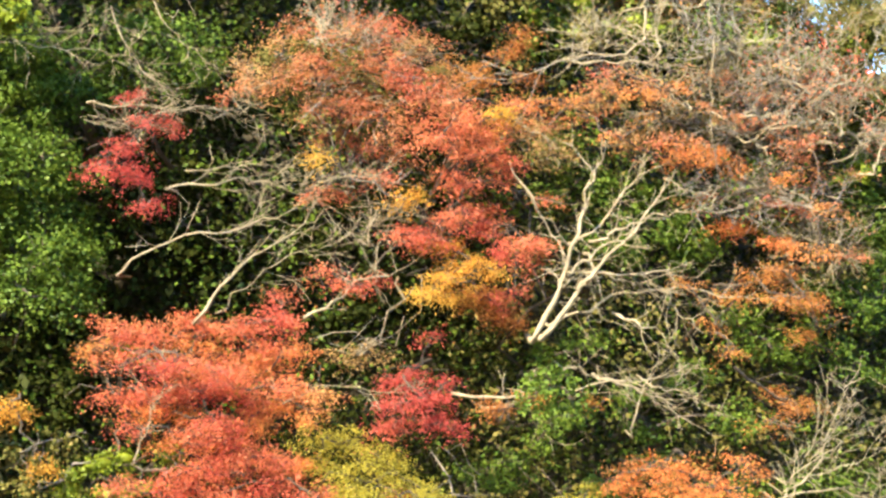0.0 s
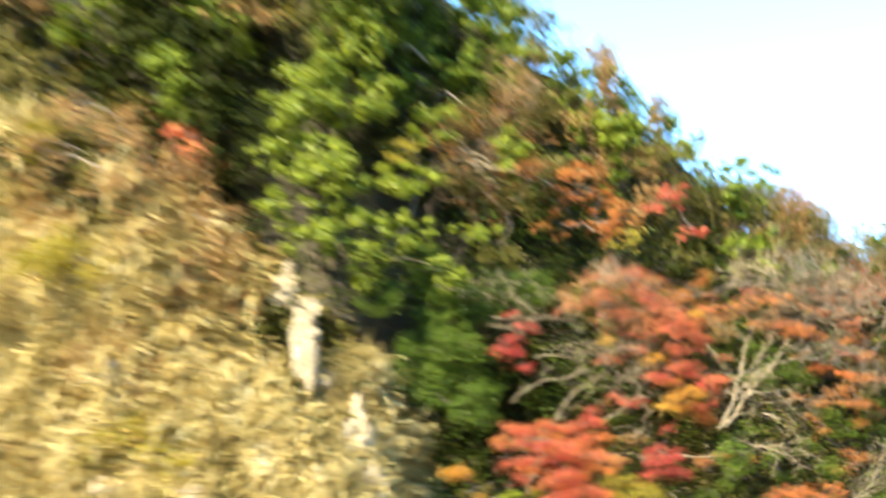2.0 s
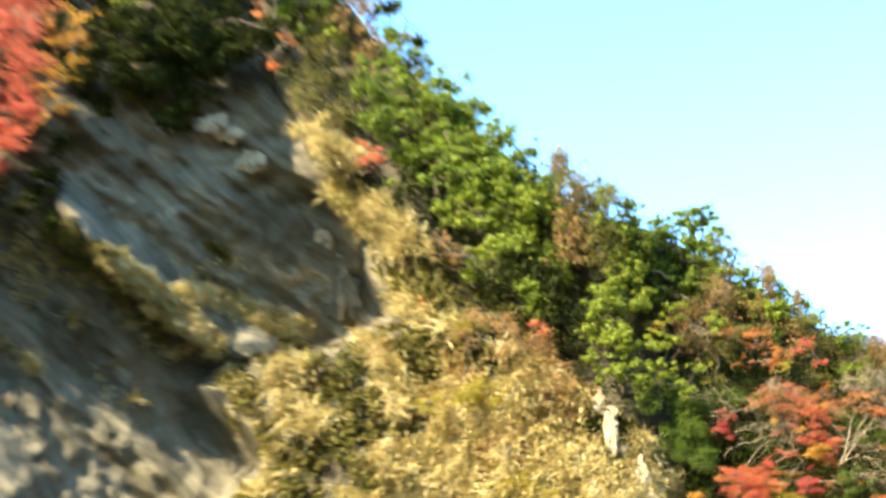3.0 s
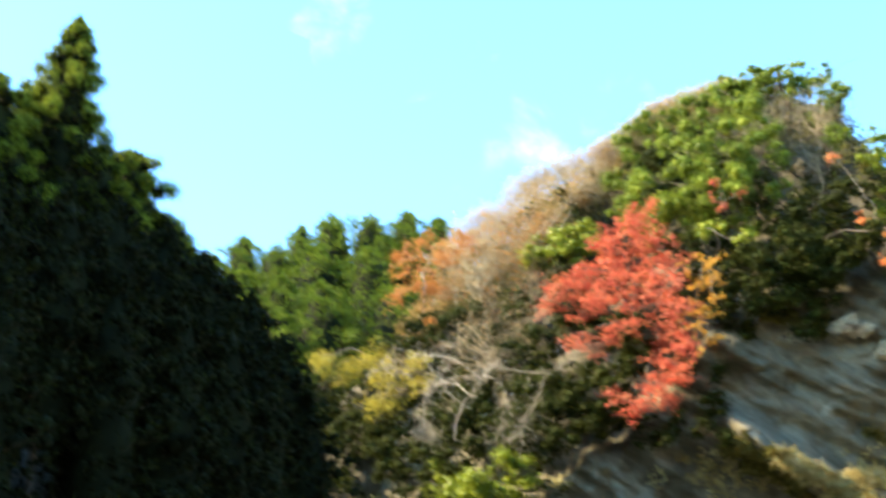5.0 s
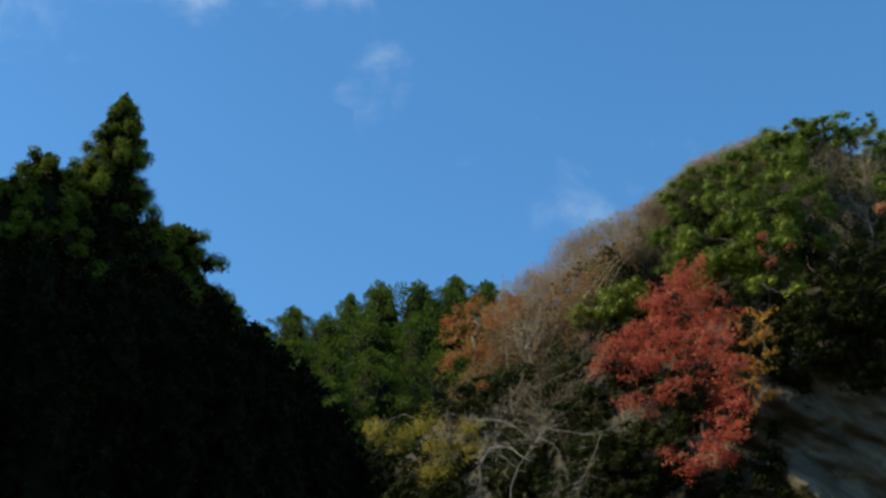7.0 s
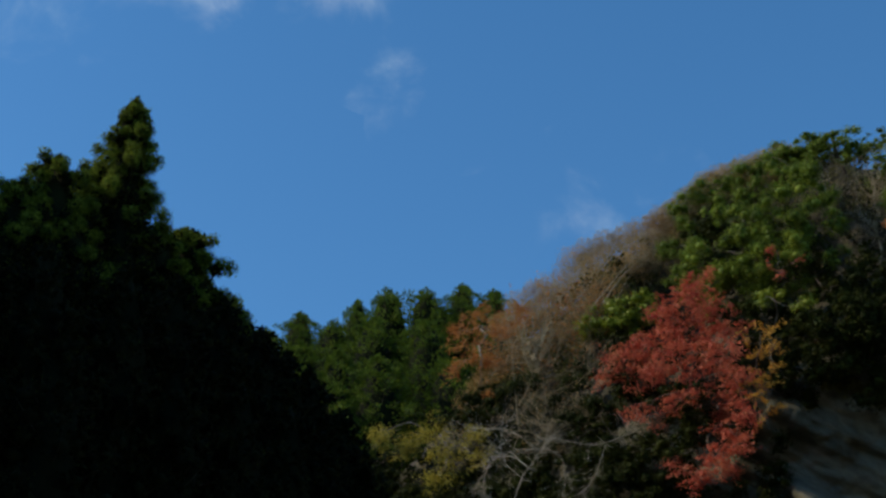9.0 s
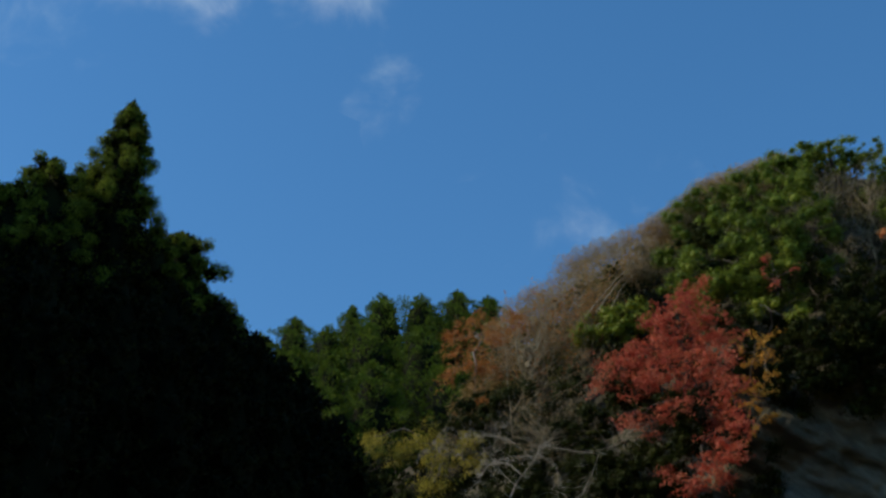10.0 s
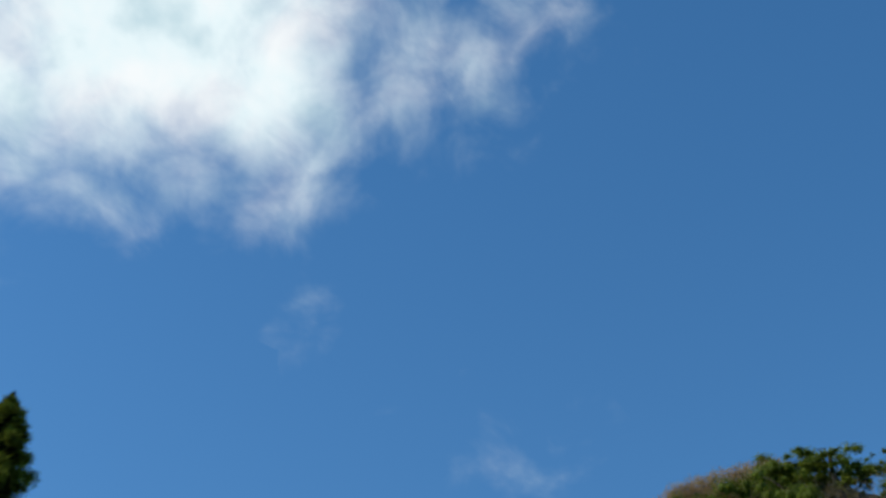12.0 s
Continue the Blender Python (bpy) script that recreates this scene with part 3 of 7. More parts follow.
def hillside():
    us = np.concatenate([np.linspace(-150, -72, 27), np.linspace(-70, 14, 130), np.linspace(17, 100, 28)])
    rows = 60
    pts = np.zeros((rows + 14, len(us), 3))
    for j, u in enumerate(us):
        zr = ridge(u) + 0.7 * noise.noise((u * 0.55, 0, 9)) + 0.4 * noise.noise((u * 1.7, 0, 3)) - 0.2
        for i in range(rows):
            z = -1.5 + (zr + 1.5) * i / (rows - 1)
            o = face(u, z) + 1.1 * noise.fractal((u * 0.13, z * 0.13, 3.1), 1.0, 2.1, 4) - 0.6 - 3.5 * smooth(-62, -57, u) * (1 - smooth(seam_at(z) - 1.5, seam_at(z) + 0.2, u)) * (1 - smooth(40, 45, z))
            pts[i, j] = slope(u, z, o)
        o1 = face(u, zr)
        for i in range(14):
            f = (i + 1) / 14
            pts[rows + i, j] = slope(u, zr * (1 - f) ** 1.3 + 2.0 * math.sin(3.1 * f) - 2 * f, o1 - 120 * f * f - 14 * f)
    tagged(new("hillside", grid_mesh("hillside", pts, EARTH)), "steep earthy gorge side under trees and brush", "hillside", kind="structure")


def strata(u, z):
    """Relief of the bare rock: beds that dip to the right, broken by cracks."""
    a, b = 0.75 * u - 0.66 * z, 0.66 * u + 0.75 * z
    bed = noise.fractal((a * 0.06, b * 0.55, 1.7), 0.9, 2.2, 6)
    block = abs(noise.fractal((a * 0.16, b * 0.30, 8.3), 1.0, 2.0, 4))
    crack = 1 - smooth(0.0, 0.09, abs(noise.noise((a * 0.22, b * 0.42, 11.3)))) * smooth(0.0, 0.06, abs(noise.noise((a * 0.45 + 3, b * 1.2, 2.3))))
    return 1.05 * bed - 0.12 * crack - 0.55 * block - 0.35 * abs(noise.noise((a * 0.7, b * 1.1, 6.6))) + 0.16 * noise.noise((a * 0.8, b * 4.2, 0.6)) + 0.3 * noise.noise((a * 0.2, b * 1.9, 3.3)) + 0.7 * noise.noise((u * 0.12, z * 0.1, 5.0))


CLIFF_TOP = [(-67.43, 33.94), (-54.90, 33.82), (-47.31, 35.06), (-41.88, 36.49), (-36.73, 39.87), (-34.08, 43.10),
     (-29.87, 43.13)]


def cliff():
    us, zs = np.linspace(-62, -15, 290), np.linspace(8, 45, 240)
    pts = np.zeros((len(zs), len(us), 3))
    for i, z in enumerate(zs):
        for j, u in enumerate(us):
            top = float(np.interp(u, [c[0] for c in CLIFF_TOP], [c[1] for c in CLIFF_TOP])) + noise.noise((u * 0.4, 0, 2))
            edge = smooth(-62, -56, u) * (1 - smooth(seam_at(z) - 1.0, seam_at(z) + 1.0, u)) * (1 - smooth(40, 44, z)) * (1 - smooth(top - 1.2, top + 0.8, z))
            h = min(z, ridge(u) - 2.0)
            pts[i, j] = slope(u, h, face(u, h) + 0.7 * edge - 2.2 * (1 - edge) + strata(u, z) * (0.3 + 0.7 * edge))
    tagged(new("cliff", grid_mesh("cliff", pts, ROCK)), "bare grey rock face with slanting beds, partly shaded", "cliff", kind="structure")


def valley_side():
    """The cedar slope across the gorge and the head of the valley, with an unseen crest added to cast shade."""
    azs, rs = np.linspace(0.2, 2.2, 90), np.linspace(40, 210, 60)
    pts = np.zeros((len(rs), len(azs), 3))
    for j, az in enumerate(azs):
        k = 1 - smooth(0.44, 0.56, az)
        # Extra height out of view, added to shade the lower cedars and the gully.
        crest = float(np.interp(az, [0.74, 0.86, 0.95, 1.1, 1.2, 1.36, 1.56], [0, 31, 26, 29, 37, 37, 0]))
        for i, r in enumerate(rs):
            h = (40 + 16 * k + crest) * smooth(46 + 26 * k, 82 + 42 * k, r) - 1 + 1.5 * noise.noise((r * 0.05, az * 5, 2))
            pts[i, j] = (-math.sin(az) * r, math.cos(az) * r, h * (1 - 0.5 * smooth(150, 210, r)))
    tagged(new("valley_side", grid_mesh("valley_side", pts, EARTH)), "shaded valley side under dark cedars", "hillside", kind="structure")


def unseen_gorge_side():
    """A plain gorge side at the camera's back, unseen and added to block skylight; it stays low where the sun comes in.
    """
    azs, rs = np.linspace(60, 300, 90), np.linspace(26, 130, 30)
    pts = np.zeros((len(rs), len(azs), 3))
    for j, az in enumerate(azs):
        # Heights chosen to hold back skylight and still let the sun pass.
        top = float(np.interp(az, [60, 80, 100, 205, 222, 270, 300], [8, 40, 78, 78, 26, 20, 8]))
        for i, r in enumerate(rs):
            h = top * smooth(26, 66, r) - 1 + 3 * noise.noise((r * 0.06, az * 0.08, 5)) * smooth(28, 50, r)
            pts[i, j] = (math.sin(radians(az)) * r, math.cos(radians(az)) * r, h)
    tagged(new("unseen_hillside", grid_mesh("unseen_hillside", pts, EARTH)), "unseen dark hillside added behind the camera to block skylight", "hillside", kind="structure")


ground_sheet()
unseen_gorge_side()
hillside()
cliff()
valley_side()

# ---- cedars across the gorge ----
SPIRE = ((0, 0.08), (0.8, 0.45), (1.5, 0.9), (2.7, 1.55), (5.0, 1.85), (7, 2.2), (11, 2.8), (20, 3.5))
BLUNT = ((0, 0.35), (0.8, 1.2), (2.6, 2.1), (7, 3.0), (18, 3.8))
CONE = ((0, 0.08), (0.8, 0.6), (2.5, 1.7), (6, 2.9), (17, 3.8))
cedar_a = conifer("cedar_tree", "tall dark cedar with a narrow spire, in shade", 11, 26, SPIRE, CEDAR, 135, "cedars across the gorge", 0.17, 150, 1.2, 0.5, 0.2, 11, 0.6)
cedar_b = conifer("cedar_tree", "dark cedar with a blunt puffy top, in shade", 12, 24, BLUNT, CEDAR, 95, "cedars across the gorge", 0.20, 50, 1.2, 0.45, 0.2, 5.5, 0.65)
# The lower cedars take the darker leaf colour in place of hill shade.
cedar_d = conifer("cedar_tree", "cedar lower on the slope, its shade put into darker leaves", 14, 24, CONE, DARK_SHADE_GREEN, 90, "cedars across the gorge", 0.24, 28, 1.35, 0.3, 0.0, 0.0, 0.5)
cedar_c = conifer("cedar_tree", "small green conifer at the head of the valley", 13, 20, CONE, CYPRESS, 150, "conifers at the valley head", 0.29, 66, 0.95, 0.7)
ROUND = ((0, 0.15), (0.5, 0.8), (2.0, 1.9), (5, 2.8), (17, 3.7))
cedar_e = conifer("cedar_tree", "green conifer with a ragged rounded top at the valley head", 15, 20, ROUND, CYPRESS, 130, "conifers at the valley head", 0.29, 68, 1.1, 0.7, 0.4)


NEARER = 0.78


def plant(ob, x, y, tip, height, turn, scale, first=False, widen=1.0):
    scale *= NEARER
    x, y, tip = x * NEARER, y * NEARER, 1.6 + (tip - 1.6) * NEARER
    m = Matrix.LocRotScale((x, y, tip - height * scale), Euler((0, 0, turn)), (scale * widen, scale * widen, scale))
    if first:
        ob.matrix_basis = m
        return ob
    return copy_thing(ob, m @ Matrix.Diagonal((1 / ob.scale.x, 1 / ob.scale.y, 1 / ob.scale.z, 1)))


rng0 = random.Random(4)
plant(cedar_a, -43.2, 67.3, 63.9, 26, 0.4, 1.0, True, 0.95)
plant(cedar_b, -45.6, 63.3, 57.0, 24, 1.4, 1.0, True)
plant(cedar_d, -47.5, 70.0, 56.0, 24, 2.4, 1.0, True)
for x, y, tip in ((-45.9, 67.9, 59.4), (-45.8, 60.7, 53.4), (-41.5, 73.1, 56.9), (-41.0, 77.9, 54.2), (-41.8, 82.0, 55.0), (-46.5, 57.5, 52.1), (-41.3, 75.4, 54.4),
                  (-43.5, 84.5, 56.5), (-42.0, 70.0, 55.2), (-44.0, 64.0, 52.5), (-48.5, 65.5, 55.0)):
    plant(cedar_b, x, y, tip, 24, rng0.uniform(0, 6), rng0.uniform(0.92, 1.08), widen=1.02)
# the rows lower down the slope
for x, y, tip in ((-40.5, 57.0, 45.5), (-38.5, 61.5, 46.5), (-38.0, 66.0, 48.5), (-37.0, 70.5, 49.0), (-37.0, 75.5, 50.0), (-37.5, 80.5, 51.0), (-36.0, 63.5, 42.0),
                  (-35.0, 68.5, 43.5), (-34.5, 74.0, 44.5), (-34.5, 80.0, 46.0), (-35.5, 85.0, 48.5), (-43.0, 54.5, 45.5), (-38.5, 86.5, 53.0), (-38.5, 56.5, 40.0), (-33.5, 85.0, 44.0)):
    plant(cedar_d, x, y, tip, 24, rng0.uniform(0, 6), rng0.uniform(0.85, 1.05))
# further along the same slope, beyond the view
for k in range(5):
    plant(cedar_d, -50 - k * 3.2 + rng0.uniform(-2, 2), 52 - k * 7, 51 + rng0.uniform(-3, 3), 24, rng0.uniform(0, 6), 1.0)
NEARER = 1.0
plant(cedar_c, -46.9, 115.9, 77.0, 20, 0.2, 1.0, True)
plant(cedar_e, -39.4, 113.3, 74.9, 20, 0.2, 1.0, True)
for x, y, tip in ((-54.6, 112.4, 73.4), (-51.8, 113.8, 75.5), (-51.0, 119.6, 76.4), (-42.8, 114.2, 75.9), (-37.7, 113.9, 73.3), (-36.5, 116.4, 77.0),
                  (-33.2, 115.3, 75.1), (-39.5, 102.7, 62.8), (-34.3, 104.5, 62.0), (-44.5, 106.0, 66.0), (-49.0, 108.0, 68.5), (-53.5, 106.0, 67.5), (-43.0, 110.0, 71.0),
                  (-37.0, 108.5, 68.5), (-47.5, 112.0, 72.5), (-31.0, 110.0, 69.0), (-57.0, 110.0, 71.0), (-41.0, 98.0, 58.0), (-46.0, 100.0, 60.5)):
    plant(rng0.choice((cedar_c, cedar_e)), x, y, tip, 20, rng0.uniform(0, 6), rng0.uniform(0.85, 1.15), widen=rng0.uniform(1.1, 1.4))

# ---- top of the gorge side: evergreens, twiggy trees, the red maple over the cliff ----
def dome_clumps(seed, centre, rim, reach, back, size):
    """Clumps over a rounded crown: rim gives its half width by the turn from +u, and back the depth of its edge."""
    rng = random.Random(seed)
    out = []
    for s, n in ((0.9, 19), (0.66, 14), (0.42, 9), (0.15, 4)):
        for k in range(n):
            a = 2 * math.pi * (k + rng.uniform(-0.3, 0.3) + 0.5 * s) / n
            g = float(np.interp(math.degrees(a) % 360, *zip(*rim))) * (s + rng.uniform(-0.07, 0.07))
            w = size * rng.uniform(0.75, 1.25)
            out.append((centre[0] + g * math.cos(a), centre[1] + g * math.sin(a), w, w * 0.72, back + reach * math.sqrt(max(0, 1 - s * s))))
    return out


OAK_RIM = ((0, 5.2), (35, 5.4), (65, 5.6), (92, 5.5), (115, 5.8), (140, 6.6), (165, 6.7), (180, 6.2), (210, 4.5), (240, 4.6), (270, 4.8), (300, 5.6), (325, 7.2), (345, 6.2), (360, 5.2))
leafy_tree("evergreen_tree", "large dark evergreen oak with a rounded crown above the rock face", "tree", 21, dome_clumps(5, (-35.5, 51.6), OAK_RIM, 4.6, -6.5, 1.1),
           EVERGREEN, DARK_BARK, leaf=0.12, cover=2.0, flat=0.75, depth=-6.0, scatter=0.35, cluster=0.36, stem=0.2, base=(-36, 46.5))
# Dark foliage set behind the oak paints the shade in its gaps.
leafy_tree("evergreen_tree", "dark backing of the evergreen oak, painting the shade between its boughs", "tree", 20,
           [(-35.30, 53.20, 3.95, 1.54), (-30.9, 46.3, 1.9, 1.0), (-29.0, 45.6, 1.6, 0.9), (-38.22, 52.46, 3.00, 1.74), (-33.36, 50.68, 3.12, 1.66), (-31.51, 48.28, 2.33, 1.42), (-36.18, 49.93, 3.23, 1.49), (-39.64, 51.03, 1.91, 1.15)], DARK_SHADE_GREEN, DARK_BARK, leaf=0.2, cover=1.4, flat=0.6, depth=-8.5, scatter=0.6, cluster=0.45, stem=0.2)
leafy_tree("rust_shrub", "orange-red leaves caught in the evergreen oak", "shrub", 18, [(-33.80, 50.28, 0.50, 0.37), (-33.61, 48.62, 0.35, 0.33), (-32.48, 49.10, 0.27, 0.22), (-34.31, 49.51, 0.29, 0.22)], SCARLET, GREY_BARK, leaf=0.10, cover=0.9, flat=0.4, depth=-1.4, cluster=0.2, stem=0.04)
bare_tree("bare_tree", "white-stemmed leafless trees on the ridge", 17,
          [[(-46.91, 51.39), (-45.70, 52.37), (-44.05, 53.36), (-42.89, 53.92)], [(-46.01, 51.44), (-44.55, 52.73), (-42.71, 53.63)], [(-47.70, 52.57), (-46.22, 53.88), (-44.81, 54.55)], [(-44.91, 51.41), (-43.67, 52.77), (-42.32, 53.24)], [(-48.20, 52.14), (-47.39, 53.51), (-46.42, 54.18)]],
          WHITE_BARK, 0.075, PALE_BARK, -2.8, 3, 2, 1.3, 0.4, "bare trees above the cliff")
BROW_U = [-54, -52.8, -49.5, -47.9, -45.6, -42.4, -40.1, -37.8, -35.3, -33.3, -30]
BROW_Z = [53.9, 54.9, 55.5, 56.6, 56.8, 56.4, 56.7, 57.6, 57.6, 57.3, 56.4]
rng2 = random.Random(31)
for k in range(46):
    u = -54 + 22.5 * (k + rng2.uniform(-0.4, 0.4)) / 46
    row = k % 3 if u < -41.5 else 0
    w = rng2.uniform(1.0, 1.5)
    z = float(np.interp(u, BROW_U, BROW_Z)) - w * 0.85 - 1.15 * row - rng2.uniform(0, 0.25)
    bare_crown("bare_tree", "pale leafless tree with a fine twiggy crown on the ridge", 400 + k, (u, z), (w * 1.25, w), -9.0 + 0.9 * row, BRUSH if k % 4 else TAN, PALE_BARK, 1300, 0.45,
               "bare trees along the ridge", OLIVE if k % 3 else TAN, 260)
leafy_tree("pine_tree", "flat-topped dark pine on the hilltop", "tree", 22,
           [(-30.85, 56.55, 1.58, 0.78), (-32.06, 56.23, 1.24, 0.86), (-28.69, 55.85, 1.52, 0.57), (-26.73, 54.55, 1.47, 0.67), (-25.77, 53.04, 1.27, 0.80), (-29.53, 55.36, 1.70, 0.76),
     (-32.73, 57.00, 0.51, 0.56), (-26.18, 50.09, 0.95, 1.06), (-27.86, 54.31, 1.32, 0.67), (-31.83, 55.27, 1.06, 0.58), (-26.50, 52.01, 1.28, 0.72)],
           EVERGREEN, DARK_BARK, leaf=0.14, cover=3.2, flat=0.35, depth=-8.0, scatter=1.2, cluster=0.28, stem=0.28, base=(-29.5, 50))
leafy_tree("yellow_shrub", "bright yellow-green shrub on the cliff edge", "shrub", 23,
           [(-34.64, 47.39, 0.98, 0.50), (-32.99, 46.06, 0.85, 0.35), (-35.24, 47.18, 0.64, 0.43)], LIMEGREEN, GREY_BARK, leaf=0.16, cover=1.9, flat=0.4, depth=-2.5, cluster=0.3, scatter=0.5)
leafy_tree("green_shrub", "rounded green bush beside the twiggy trees", "shrub", 24,
           [(-45.68, 50.27, 2.48, 1.19), (-43.48, 50.60, 1.82, 1.17), (-47.04, 49.99, 1.49, 0.80), (-44.52, 48.98, 1.63, 0.86), (-42.80, 49.10, 1.20, 0.96)], LIMEGREEN, GREY_BARK, leaf=0.18, cover=2.0, flat=0.5, depth=-5.0, cluster=0.35, scatter=0.7)
leafy_tree("red_maple", "scarlet maple hanging over the rock face", "tree", 25,
           [(-39.16, 50.01, 1.21, 0.83), (-40.28, 49.27, 1.54, 0.83), (-38.42, 48.11, 1.12, 0.75), (-41.58, 48.80, 1.37, 0.61), (-39.76, 47.08, 2.62, 0.82), (-42.60, 47.22, 2.34, 0.75),
     (-37.51, 46.18, 1.27, 0.72), (-44.72, 47.05, 1.81, 0.76), (-41.15, 45.68, 2.46, 0.74), (-38.45, 45.03, 2.00, 0.79), (-45.64, 46.41, 1.22, 0.54), (-42.84, 45.16, 1.94, 0.52),
     (-39.82, 43.65, 2.21, 0.64), (-37.38, 43.12, 1.07, 0.91), (-41.11, 42.82, 1.68, 0.43), (-44.30, 43.20, 1.37, 0.36), (-42.43, 41.80, 0.95, 0.36), (-38.17, 41.58, 1.25, 0.69),
     (-36.98, 40.79, 0.77, 1.18)],
           SCARLET, DARK_BARK, leaf=0.15, cover=1.9, flat=0.25, depth=0.2, scatter=1.0, cluster=0.33, stem=0.2, base=(-39.5, 42.5), twig=4)
leafy_tree("red_maple", "lower scarlet boughs of a maple on the rock face", "tree", 26,
           [(-38.42, 39.86, 1.41, 0.54), (-37.46, 38.83, 0.87, 0.67), (-38.95, 38.80, 1.42, 0.47), (-39.61, 38.14, 1.25, 0.47), (-40.45, 37.54, 0.91, 0.41), (-38.36, 37.73, 0.88, 0.46),
     (-42.33, 39.39, 0.82, 0.28), (-41.25, 38.68, 0.73, 0.28)], SCARLET, DARK_BARK, leaf=0.15, cover=1.8, flat=0.25,
           depth=0.4, scatter=0.6, cluster=0.3, stem=0.12, base=(-38.2, 41.5))
leafy_tree("amber_creeper", "hanging amber and yellow shrub beside the maple", "shrub", 27,
           [(-35.14, 45.42, 1.22, 0.49), (-34.78, 44.16, 0.86, 0.49), (-35.74, 43.98, 0.98, 0.56), (-35.03, 42.60, 0.86, 0.61), (-35.71, 41.77, 0.86, 0.61), (-35.36, 40.57, 0.69, 0.61),
     (-36.49, 42.79, 0.71, 0.87), (-36.21, 39.81, 0.52, 0.34)], AMBER, GREY_BARK, leaf=0.13, cover=0.85, flat=0.35,
           depth=-1.0, scatter=0.5, cluster=0.26, stem=0.08)
leafy_tree("orange_tree", "half-bare tree with rust orange leaves", "tree", 28,
           [(-55.22, 53.91, 2.16, 0.95), (-57.74, 53.81, 1.39, 0.88), (-53.84, 52.26, 1.88, 1.05), (-56.82, 51.68, 2.18, 0.93), (-54.45, 49.92, 1.86, 0.82), (-58.36, 50.96, 1.00, 0.60),
     (-55.53, 47.80, 1.40, 0.49), (-52.81, 53.16, 1.39, 0.76)], RUST, GREY_BARK, leaf=0.16, cover=1.15, flat=0.35,
           depth=-4.0, scatter=1.2, cluster=0.35, stem=0.14)
twig_tree("bare_tree", "grey leafless tree with a few tan leaves", 29, (-51.0, 50.5), (5.0, 4.2), PALE_BARK, PALE_BARK, 40, -3.5, 2, 2.2, RUST, 0.16, 1500, "bare trees above the cliff")
twig_tree("bare_tree", "grey leafless tree with a few tan leaves", 30, (-47.5, 50.0), (4.0, 3.2), PALE_BARK, PALE_BARK, 32, -4.2, 2, 2.0, RUST, 0.15, 1000, "bare trees above the cliff")
for i, (u, z, a, b) in enumerate(((-30.0, 53.0, 2.4, 2.2), (-27.0, 52.0, 2.2, 2.4), (-27.5, 49.5, 2.2, 2.2))):
    twig_tree("bare_tree", "pale twiggy tree on the ridge with withered leaves", 40 + i, (u, z), (a, b), PALE_BARK if i % 2 else GREY_BARK, PALE_BARK, 26, -7.0, 2, 1.5, OLIVE if i % 3 else TAN, 0.11, 160, "twiggy trees on the ridge")
bare_tree("bare_shrub", "pale arching leafless shrub over the shaded gully", 50,
          [[(-53.69, 39.27), (-53.35, 41.07), (-52.15, 42.22), (-51.19, 43.00), (-50.26, 43.54)], [(-52.39, 41.92), (-53.45, 43.04), (-54.81, 43.57), (-55.78, 43.01), (-56.18, 41.56), (-55.46, 40.18)], [(-51.19, 43.00), (-49.74, 41.82), (-49.65, 40.28), (-50.19, 38.96)], [(-50.71, 43.49), (-47.38, 41.80), (-45.28, 41.84), (-44.40, 42.29)], [(-46.54, 41.71), (-47.07, 40.57), (-48.03, 39.40), (-48.57, 38.10)],
           [(-51.42, 42.95), (-53.42, 43.50), (-55.05, 43.48)], [(-51.65, 42.84), (-53.34, 44.79), (-55.63, 45.77), (-56.82, 46.10)], [(-52.88, 41.30), (-54.38, 42.95), (-54.75, 44.66), (-53.76, 45.53)]],
          WHITE_BARK, 0.065, WHITE_BARK, 1.7, 5, 2, 1.3, 0.05, category="bare shrub")
bare_tree("bare_tree", "slender pale leafless tree in front of the orange one", 16,
          [[(-53.10, 44.90), (-53.20, 46.96), (-53.40, 49.11), (-53.41, 51.23), (-53.79, 53.12)], [(-53.00, 46.48), (-51.73, 48.07), (-50.91, 49.84), (-50.56, 51.39)], [(-52.30, 46.64), (-49.58, 46.46), (-47.33, 46.84), (-46.34, 48.07)], [(-51.82, 46.87), (-50.39, 47.57), (-48.15, 47.55), (-46.94, 48.71)], [(-48.88, 44.23), (-48.35, 45.23), (-47.37, 46.45), (-46.04, 46.75)]],
          PALE_BARK, 0.10, PALE_BARK, -0.8, 3, 2, 1.6, 0.3, "bare trees above the cliff")
twig_tree("bare_tree", "tangle of brown leafless brush", 51, (-50.5, 44.5), (4.4, 2.4), PALE_BARK, PALE_BARK, 34, -0.8, 2, 1.8, TAN, 0.12, 700)
leafy_tree("yellow_shrub", "yellow-green shrub at the shaded foot of the conifers", "shrub", 52,
           [(-61.01, 46.98, 2.24, 0.66), (-65.16, 48.39, 0.95, 0.86), (-59.06, 44.88, 1.68, 0.64), (-63.07, 46.83, 1.29, 0.59), (-60.10, 43.39, 1.22, 0.56), (-56.60, 45.69, 1.04, 0.56),
     (-56.20, 43.94, 0.84, 0.70)], YELLOW, GREY_BARK, leaf=0.13, cover=1.7, flat=0.4, depth=-0.4,
           scatter=1.0, cluster=0.35, stem=0.1)
